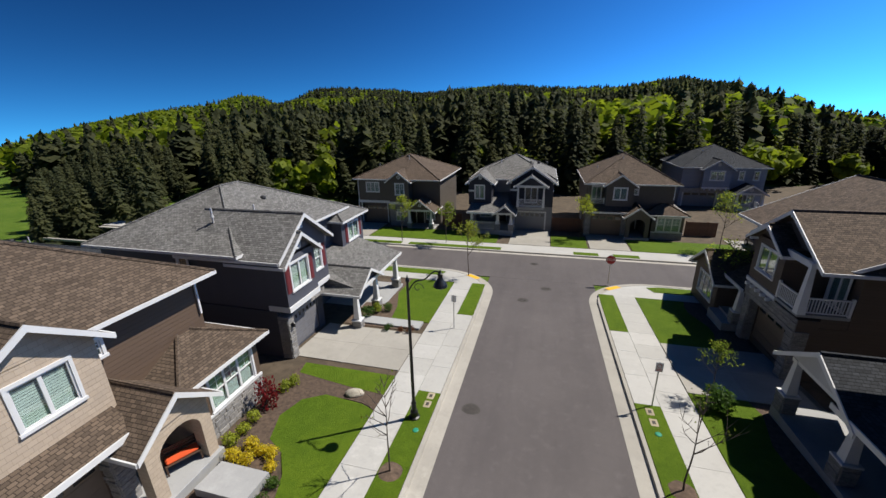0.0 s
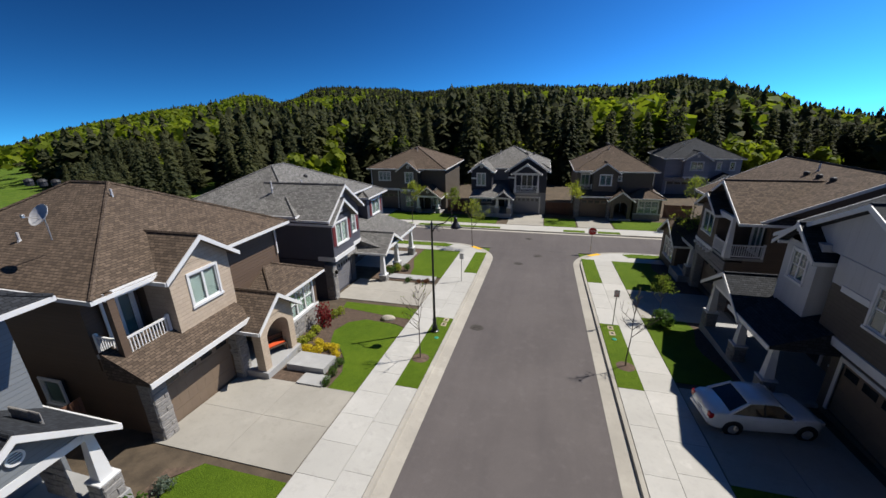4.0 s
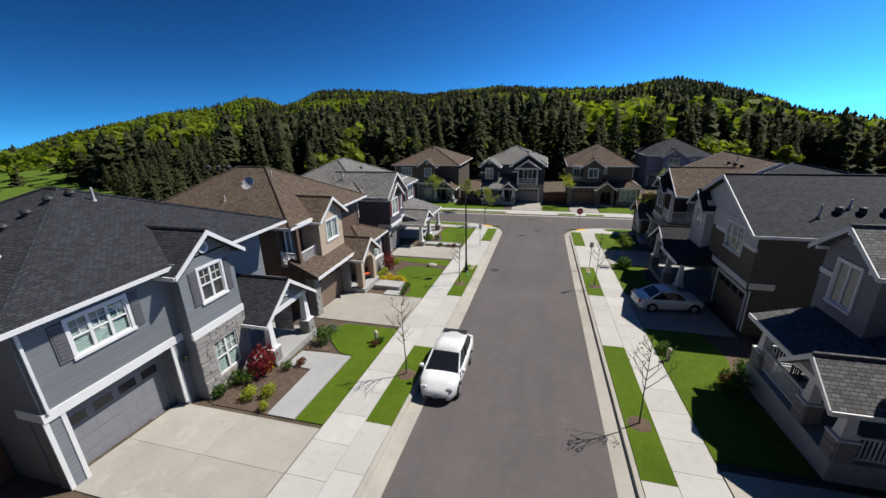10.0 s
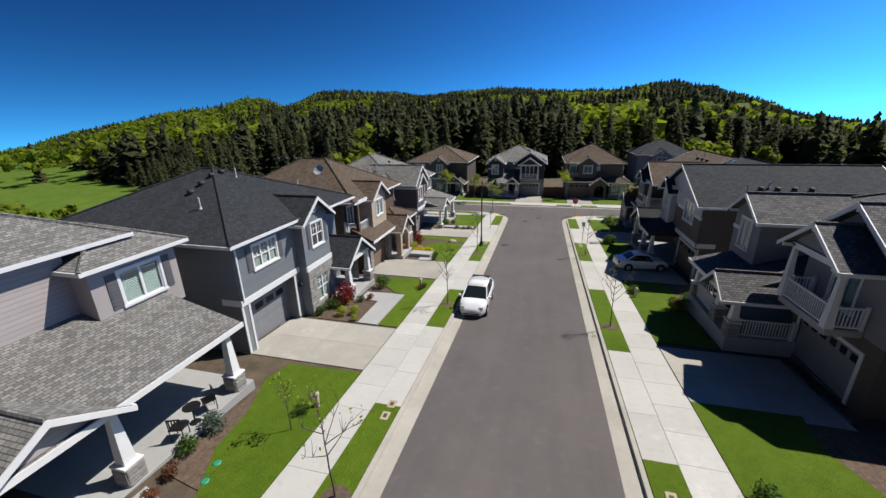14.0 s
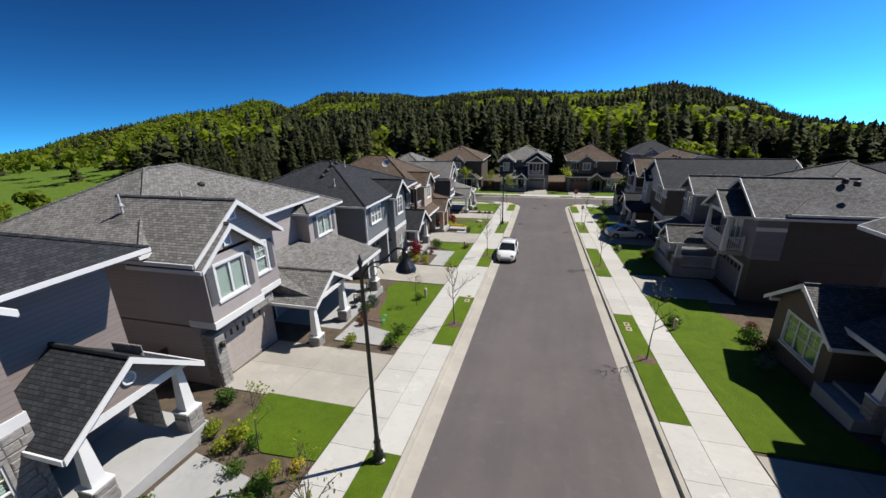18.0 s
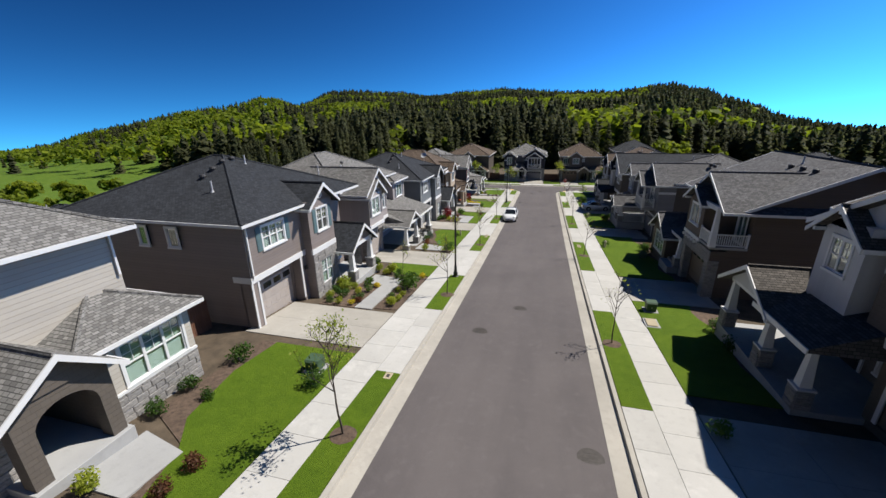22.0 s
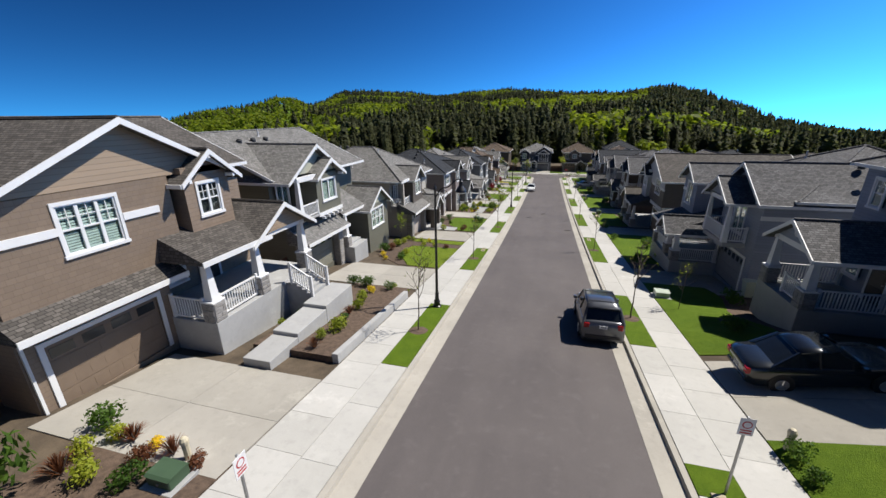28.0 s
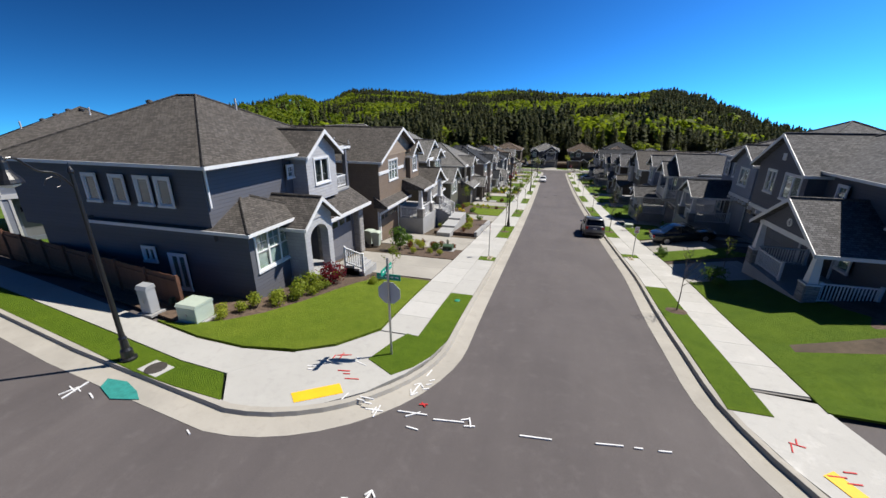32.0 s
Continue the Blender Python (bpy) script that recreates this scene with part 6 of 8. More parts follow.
# ---- things along the street ----
def gz(x, y):
    a = abs(x)
    return roadz(y) + rise_at(x, station(y)) + (0.0 if a < 3.6 else 0.02 if a < 4.2 else 0.155 if 5.45 < a < 6.95 else 0.17)


def at(x, y, rz=0.0, dz=0.0):
    return pose(x, station(y), gz(x, y) + dz, 0, 0, rz)


def sweep(bm, pts, r, n=6):
    """A bent round bar that lies in the plane of x and z."""
    rings = []
    for i, p in enumerate(pts):
        d = (pts[min(i + 1, len(pts) - 1)] - pts[max(i - 1, 0)]).normalized()
        a, b = Vector((0, 1, 0)), d.cross(Vector((0, 1, 0)))
        rings.append([bm.verts.new(p + r * (math.cos(6.2832 * k / n) * a + math.sin(6.2832 * k / n) * b)) for k in range(n)])
    for s, t in zip(rings, rings[1:]):
        for k in range(n):
            bm.faces.new((s[k], s[(k + 1) % n], t[(k + 1) % n], t[k]))
    bm.faces.new(rings[0][::-1])
    bm.faces.new(rings[-1])


def street_lamp(x, y, rz=0.0, h=6.8, dz=0.0):
    """Fluted post on a moulded base, gooseneck arm and a bell-shaped head."""
    ob = thing("street_lamp", at(x, y, rz, dz), "black gooseneck street lamp with bell-shaped head", "street lamp", "street lamps")
    bm = BM()
    lathe(bm, [(0.24, 0), (0.24, 0.06), (0.17, 0.1), (0.17, 0.34), (0.12, 0.42), (0.1, 0.72), (0.12, 0.76), (0.085, 0.84), (0.08, 0.95)], 14)
    part("base", bm, DARK, ob, smooth=False)
    bm = BM()
    tube(bm, (0, 0, 0.9), (0, 0, h - 0.35), 0.075, 0.05, 10)
    lathe(bm, [(0.07, h - 0.4), (0.085, h - 0.36), (0.07, h - 0.3), (0.03, h - 0.22), (0.005, h - 0.1)], 10)
    part("post", bm, DARK, ob)
    bm, pts = BM(), []
    for i in range(15):
        u = i / 14
        pts.append(Vector((0.05 + 1.25 * u, 0, h - 0.75 + 0.78 * math.sin(u * math.pi * 0.56) + 0.1 * math.sin(u * 9))))
    sweep(bm, pts, 0.03)
    part("arm", bm, DARK, ob)
    bm, c = BM(), Vector((0.42, 0, h - 0.62))
    sweep(bm, [c + Vector(((0.24 - 0.024 * i) * math.cos(i * 0.75), 0, (0.24 - 0.024 * i) * math.sin(i * 0.75))) for i in range(9)], 0.014, 5)
    part("scroll", bm, DARK, ob)
    bm = BM()
    e = pts[-1]
    lathe(bm, [(0.03, 0.12), (0.05, 0.02), (0.09, -0.02), (0.1, -0.2), (0.13, -0.26), (0.24, -0.42), (0.27, -0.5), (0.27, -0.53), (0.23, -0.52)], 16, e)
    head = part("lamp_head", bm, DARK, ob, "black bell-shaped lamp head")
    bm = BM()
    lathe(bm, [(0.22, -0.52), (0.18, -0.58), (0.08, -0.62), (0.02, -0.63)], 14, e)
    part("lens", bm, mat_lens, head, "pale frosted lens")
    return ob


mat_lens = mat_plain("frosted lens", (0.6, 0.6, 0.56), 0.3, 0.05)
street_lamp(-5.05, 4.65)
street_lamp(-5.0, -35.4, h=7.2)
street_lamp(-5.0, -75.0)
street_lamp(-13.8, chain(-109.75), -90, 6.3)


def leaf_cloud(bm, rnd, centre, r, n, size, flat=1.0, hollow=0.55):
    """Many small four-cornered leaves in a rounded, uneven crown."""
    c = Vector(centre)
    lobes = [Vector((rnd.gauss(0, 0.3), rnd.gauss(0, 0.3), rnd.gauss(0, 0.22))) * r for _ in range(6)]
    for _ in range(n):
        u = Vector((rnd.gauss(0, 1), rnd.gauss(0, 1), rnd.gauss(0.15, 1))).normalized()
        o = rnd.choice(lobes) * 0.8 + u * r * 0.72 * rnd.uniform(hollow, 1.0)
        p = c + Vector((o.x, o.y, o.z * flat))
        t = (u.orthogonal().normalized() + 0.8 * Vector((rnd.gauss(0, 1), rnd.gauss(0, 1), rnd.gauss(0, 1)))).normalized()
        b = (u.cross(t) + u * rnd.gauss(0, 0.4)).normalized()
        s = size * rnd.uniform(0.6, 1.3)
        poly(bm, (p + t * s, p + b * s * 0.55, p - t * s * 0.9, p - b * s * 0.55))


def leaf_part(name, bm, mat, parent, label=""):
    me_ = bpy.data.meshes.new(name)
    bm.to_mesh(me_)
    bm.free()
    me_.materials.append(mat)
    return part(name, me_, mat, parent, label)


def limb(bm, rnd, p, d, ln, r, depth, tips):
    q = p
    for k in range(3):
        d = (d + Vector((rnd.gauss(0, 0.1), rnd.gauss(0, 0.1), 0.06))).normalized()
        e = q + d * ln / 3
        tube(bm, q, e, r * (1 - k * 0.22), r * (0.78 - k * 0.22), 5, False)
        if depth and k:
            for _ in range(2):
                a = rnd.random() * 6.28
                side = Vector((math.cos(a), math.sin(a), 0.45))
                limb(bm, rnd, e, (d * 0.7 + side * 0.6).normalized(), ln * rnd.uniform(0.4, 0.62), r * 0.5, depth - 1, tips)
        q = e
    tips.append(q)


def young_tree(x, y, h=3.8, leaves=60, mat=None, seed=0, label="thin young street tree with sparse opening leaves", spread=0.42, ring=True, size=0.05):
    rnd = random.Random(seed + 101)
    if ring:
        bm = BM()
        yw = station(y)
        pts = [(x + (0.42 + 0.05 * rnd.random()) * math.cos(a * 0.4488), yw + (0.42 + 0.05 * rnd.random()) * math.sin(a * 0.4488)) for a in range(14)]
        top = bm.verts.new((x, yw, road_at(yw) + 0.22))
        vs = [bm.verts.new((a, b, road_at(b) + 0.172)) for a, b in pts]
        for i in range(14):
            bm.faces.new((vs[i], vs[(i + 1) % 14], top))
        tagged(part("mulch_ring", bm, MULCH), "ring of bark mulch round a young tree", "mulch", kind="structure")
    ob = thing("young_tree", at(x, y, rnd.random() * 360), label, "tree", "young street trees")
    bm, tips = BM(), []
    lean = Vector((rnd.gauss(0, 0.03), rnd.gauss(0, 0.03), 1))
    p, r, n = Vector((0, 0, 0)), 0.038 * h / 3.8, 9
    for k in range(n):
        e = p + (lean + Vector((rnd.gauss(0, 0.03), rnd.gauss(0, 0.03), 0))).normalized() * h / n
        tube(bm, p, e, r * (1 - k / n * 0.85), r * (1 - (k + 1) / n * 0.85), 6, False)
        if k >= 3:
            for _ in range(2):
                a = rnd.random() * 6.28
                d = Vector((math.cos(a) * 0.75, math.sin(a) * 0.75, 0.75)).normalized()
                limb(bm, rnd, e, d, h * spread * (1.15 - k / n) * rnd.uniform(0.7, 1.1), r * 0.5, 1, tips)
        p = e
    tips.append(p)
    part("trunk", bm, BARK, ob, "slender grey-brown trunk and branches")
    if leaves:
        bm = BM()
        for i in range(leaves):
            t = rnd.choice(tips)
            o = t + Vector((rnd.gauss(0, 0.12), rnd.gauss(0, 0.12), rnd.gauss(-0.02, 0.12))) * (h / 3.8)
            u = Vector((rnd.gauss(0, 1), rnd.gauss(0, 1), rnd.gauss(0, 1))).normalized()
            w = u.orthogonal().normalized()
            s = size * rnd.uniform(0.6, 1.4)
            poly(bm, (o + u * s, o + w * s * 0.6, o - u * s, o - w * s * 0.6))
        leaf_part("crown", bm, mat or LEAF_YOUNG, ob, "loose yellow-green young leaves")
    return ob


for i, (x, y, h, n) in enumerate(((-5.0, 1.7, 3.6, 20), (-4.95, -10.6, 3.6, 25), (-4.8, -25.1, 3.6, 60), (-4.7, -38.9, 3.6, 200), (-4.9, -51.6, 4.0, 700), (-5.05, -65.0, 3.4, 120), (-5.0, -77.9, 3.7, 110),
                                  (5.0, 3.4, 3.6, 25), (4.9, -11.6, 3.6, 40), (5.0, -26.7, 3.6, 40), (4.8, -42.9, 3.4, 40), (4.8, -59.1, 3.5, 60), (4.95, -73.7, 3.9, 45), (4.75, -95.0, 2.8, 14))):
    young_tree(x, y, h, n, seed=i)
young_tree(-6.1, 23.4, 4.2, 1100, LEAF_LIME, 20, "young street tree in full yellow-green leaf", 0.5, False, 0.07)
for i, (x, y, h) in enumerate(((-15.7, 34.0, 4.6), (-10.5, 34.2, 4.0), (4.1, 40.0, 4.4), (17.9, 38.5, 5.2), (21.5, 36.5, 4.4), (12.3, 20.6, 4.4))):
    young_tree(x, y, h, 900, LEAF_YOUNG if i % 2 else LEAF_LIME, 30 + i, "young garden tree in yellow-green spring leaf", 0.5, False, 0.075)
for i, (x, y, h, n) in enumerate(((8.0, 9.5, 2.6, 500), (8.7, -89.0, 2.2, 60), (-9.2, -94.6, 1.5, 160), (-9.0, -36.0, 2.4, 60), (7.8, -71.6, 2.4, 70), (-12.4, -62.1, 2.6, 380), (-7.8, -23.0, 2.2, 90))):
    young_tree(x, y, h, n, LEAF_YOUNG, 50 + i, "slim garden tree with loose green leaves", 0.4, False, 0.055)

# ---- shrubs ----
KINDS = {"green": (LEAF, "rounded dark green garden shrub in mulch"), "lime": (LEAF_LIME, "rounded lime-green garden shrub in mulch"), "yellow": (LEAF_YELLOW, "low shrub covered in yellow flowers"),
         "bronze": (LEAF_BRONZE, "low bronze-leaved garden shrub"), "blue": (LEAF_BLUE, "grey-green rounded garden shrub"), "red": (LEAF_RED, "small crimson-leaved maple beside the house"), "spiky": (LEAF_BRONZE, "spiky bronze ornamental grass clump")}
SHRUBS = {}


def shrub_meshes(kind, v):
    if (kind, v) in SHRUBS:
        return SHRUBS[kind, v]
    rnd = random.Random(v * 31 + len(kind))
    bm, st = BM(), BM()
    if kind == "spiky":
        for _ in range(90):
            a, t = rnd.random() * 6.28, rnd.uniform(0.05, 0.95)
            d = Vector((math.cos(a) * t, math.sin(a) * t, 1.25 - t * 0.6))
            b = Vector((-math.sin(a), math.cos(a), 0)) * 0.03
            m_ = d * 0.6 + Vector((0, 0, 0.12))
            poly(bm, (b, m_ + b * 0.8, m_ - b * 0.8, -b))
            poly(bm, (m_ + b * 0.8, d + Vector((0, 0, -0.1 * t)), m_ - b * 0.8))
    else:
        leaf_cloud(bm, rnd, (0, 0, 0.75), 1.0, 420, 0.14 if kind != "red" else 0.12, 0.85 if kind != "red" else 1.05)
    for _ in range(5):
        a = rnd.random() * 6.28
        tube(st, (0, 0, 0), (0.4 * math.cos(a), 0.4 * math.sin(a), 0.8), 0.05, 0.02, 5, False)
    me_ = bpy.data.meshes.new("foliage")
    bm.to_mesh(me_)
    bm.free()
    me_.materials.append(KINDS[kind][0])
    SHRUBS[kind, v] = (me_, mesh_of("stem", st, BARK))
    return SHRUBS[kind, v]


def shrub(kind, x, y, r, tall=1.0, dz=0.0, n=[0]):
    n[0] += 1
    ob = thing("shrub" if kind not in ("red", "spiky") else "maple_bush" if kind == "red" else "grass_clump", at(x, y, n[0] * 77, dz) @ Matrix.Diagonal((r, r, r * tall, 1)), KINDS[kind][1], "shrub", "garden shrubs")
    fo, st = shrub_meshes(kind, n[0] % 4)
    part("foliage", fo, KINDS[kind][0], ob)
    part("stem", st, BARK, ob)


for kind, spots in (
    ("lime", ((-11.5, 2.1, .35), (-11.6, 2.7, .35), (-11.7, 4.9, .36), (-11.6, 5.5, .36), (-11.4, 1.4, .38), (-10.9, 14.2, .45), (-10.9, -13.8, .42), (-10.2, -13.4, .4), (-9.7, -14.3, .25), (-9.5, -28.9, .42))),
    ("lime", ((-7.4, -40.6, .3), (-7.4, -39.8, .28), (-7.4, -41.5, .35), (-11.1, -39.4, .3), (-11.9, -39.3, .6), (-11.4, -39.9, .5), (-10, -36, .5), (-10.5, -55, .42), (-12.3, -60.4, .35), (-12.3, -61.7, .4))),
    ("lime", ((-10.7, -65.8, .4), (-10.2, -62.1, .3), (-9.1, -62.4, .3), (-12.5, -63, .5), (-12.0, -98.9, .55), (-11.9, -98.0, .55), (-12.1, -100.2, .42), (-11.5, -98.7, .3), (-11.3, -97.7, .3), (-13.0, -101.2, .3), (-9.4, -95.8, .25), (-9.5, -96.4, .3))),
    ("lime", ((-11.6, -96.2, .3), (-15.3, -101.5, .3), (-14.6, -101.6, .35), (-13.2, -101.9, .3), (-9.7, -87.8, .4))),
    ("yellow", ((-10.8, 0.8, .38), (-10.3, 0.7, .36), (-10.6, 1.4, .36), (-10.1, 1.2, .33), (-9.5, 1.2, .32), (-9.2, 0.7, .3), (-11.5, -11.8, .28), (-9.8, -38.8, .28))),
    ("green", ((-8.65, 0.1, .28), (-8.55, -.7, .3), (-8.5, -1.4, .28), (-11.3, 13.4, .5), (-10.2, 14.6, .4), (-9.2, 11.9, .3), (-12.2, -13.9, .4), (-10.7, -11.5, .28), (-10.3, -8.9, .62), (-12.0, -13, .5), (-7.3, -8.2, .28), (-7.4, -27.1, .42), (-7.4, -28.6, .42), (-10.6, -24.7, .4))),
    ("green", ((-12.0, -34.3, .5), (-7.9, -22.1, .3), (-7.6, -38.6, .8), (-7.6, -37.6, .6), (-9.1, -36.9, .35), (-9.9, -39.7, .32), (-10.5, -38.5, .4), (-11.1, -40.8, .4), (-10.1, -41.3, .25), (-11.6, -48.8, .5))),
    ("green", ((-11.9, -50.9, .4), (-11.7, -52.3, .4), (-10.8, -51.2, .3), (-7.4, -49.6, .45), (-12.8, -65, .5), (-12.4, -62.8, .35), (-10.7, -66.4, .35), (-10.5, -67, .3), (-11.4, -86.2, .5), (-8.8, -87.6, .4), (-11.8, -97.2, .35))),
    ("green", ((7.9, 8.9, .6), (8, 8.3, .6), (7.5, 8.2, .45), (7.4, -5.4, .35), (9.4, -8.4, .6), (10.2, -7.3, .55), (7.3, -5.9, .35), (10.7, -23.5, .6), (10.7, -24.5, .5), (7.4, -22.3, .4), (8, -60.7, .35), (7.4, -62.1, .35))),
    ("green", ((9.7, -57.1, .6), (7.3, -54.1, .4), (7.3, -48.5, .4), (9.5, -61, .4), (7.3, -82.3, .35), (7.3, -83, .3), (9.2, -74.5, .5), (11.0, -69.8, .6), (8, -89.6, .6), (8.1, -90.6, .35), (10.4, -40.4, .5), (10.2, -42.2, .5))),
    ("bronze", ((-10.3, -11, .3), (-7.5, -8.6, .25), (-9.9, -26.6, .3), (-10.2, -25.7, .3), (-9.7, -41.4, .3), (-8.5, -54.7, .35), (-8.4, -53.8, .35), (-12.4, -64.5, .45), (-8, -62.4, .3), (9.1, -8.1, .5), (11.3, -22.2, .4), (-9.2, -86.9, .35), (-7.7, -86.7, .3))),
    ("lime", ((-7.9, -36.6, .3), (-8.0, -39.2, .26), (-7.8, -41.0, .3), (-10.3, -40.3, .28), (-10.8, -41.9, .3), (-11.8, -41.2, .36), (-10.2, -36.2, .35), (-11.0, -35.9, .4))),
    ("green", ((-8.0, -40.3, .28), (-7.9, -37.1, .34), (-11.5, -41.8, .3), (-9.9, -40.9, .26), (-11.9, -40.4, .36), (-9.3, -35.9, .3))),
    ("yellow", ((-7.3, -36.3, .26), (-10.6, -39.8, .26), (-10.0, -41.9, .24))),
    ("blue", ((-10.5, -23.7, .5), (-10.6, -7.7, .35), (9.8, -26.3, .5))),
    ("lime", ((-10.6, -86.5, .32), (-10.9, -87.2, .36), (-9.0, -88.6, .26), (-8.1, -88.9, .28), (-10.0, -89.2, .3), (-8.3, -73.3, .3), (-11.9, -60.3, .3), (-10.9, -60.5, .26), (-9.6, -60.6, .24))),
    ("lime", ((-11.7, -99.4, .42), (-12.4, -99.7, .4), (-12.7, -100.7, .4), (-13.6, -101.6, .32), (-11.4, -98.2, .36))),
    ("blue", ((-16.0, -101.5, .3), (-12.3, -98.4, .42))),
    ("yellow", ((-12.2, -66.4, .28), (-11.6, -67.3, .26), (-10.2, -60.5, .24), (-9.4, -86.4, .24))),
    ("bronze", ((-7.7, 11.9, .3), (-8.3, 11.9, .26))),
    ("spiky", ((-10.2, -86.4, .5), (-8.7, -86.5, .5), (-10.7, -87.8, .55))),
    ("red", ((-11.7, 3.6, .66), (-11.6, -12.3, .78), (-11.4, -96.9, .8)))):
    for x, y, r in spots:
        shrub(kind, x, y, r, (0.95 if y < -90 else 1.45) if kind == "red" else 1.0)
shrub("green", -11.2, -88.7, 0.7, 1.7)
for kind, spots in (("green", ((-10.7, -73.7, .45), (-9.7, -73.8, .5), (-8.2, -73.9, .35), (-10.75, -77.2, .3), (-10.75, -78.6, .28), (-8.6, -78.2, .25))),
                    ("lime", ((-10.75, -79.6, .26), (-8.9, -76, .42), (-8.6, -76.9, .38), (-8.2, -79.2, .5), (-8.4, -80.2, .3))), ("yellow", ((-9.0, -74.6, .3), (-10.7, -76.1, .25))), ("spiky", ((-8.7, -77.6, .45), (-8.3, -80.9, .45)))):
    for x, y, r in spots:
        shrub(kind, x, y, r, 1.0, 0.24)


# ---- cars ----
def paint(name, col, metal=0.0, rough=0.25):
    m, nt, b = nodes_of(name, rough, metal, 0.5)
    co = nt.nodes.new("ShaderNodeTexCoord").outputs["Object"]
    c = mixed(nt, ramp(nt, noise_of(nt, co, 1.3, 4), 0.35, 0.7), col, scaled(col, 0.9))
    nt.links.new(c, b.inputs["Base Color"])
    b.inputs["Coat Weight"].default_value, b.inputs["Coat Roughness"].default_value = 0.7, 0.05
    return m


CAR_GLASS = mat_plain("tinted car glass", (0.012, 0.015, 0.017), 0.06, 0.1, spec=0.6, bump=0.0)
TYRE = mat_plain("tyre rubber", (0.018, 0.018, 0.019), 0.85, 0.2)
RIM = mat_plain("alloy rim", (0.5, 0.5, 0.51), 0.3, 0.08, metal=0.8)
LAMP_CLEAR = mat_plain("clear lamp", (0.55, 0.56, 0.58), 0.12, 0.1, metal=0.3)
LAMP_RED = mat_plain("red lamp", (0.30, 0.012, 0.014), 0.15, 0.1)
PLATE = mat_plain("number plate", (0.6, 0.62, 0.64), 0.5, 0.05)
TRIMBLACK = mat_plain("black car trim", (0.02, 0.02, 0.021), 0.55, 0.15)


def loft(rings, closed=True):
    bm = BM()
    vs = [[bm.verts.new(p) for p in r] for r in rings]
    n = len(vs[0])
    for a, b in zip(vs, vs[1:]):
        for i in range(n if closed else n - 1):
            j = (i + 1) % n
            bm.faces.new((a[i], a[j], b[j], b[i]))
    bm.faces.new(vs[0][::-1])
    bm.faces.new(vs[-1])
    return bm


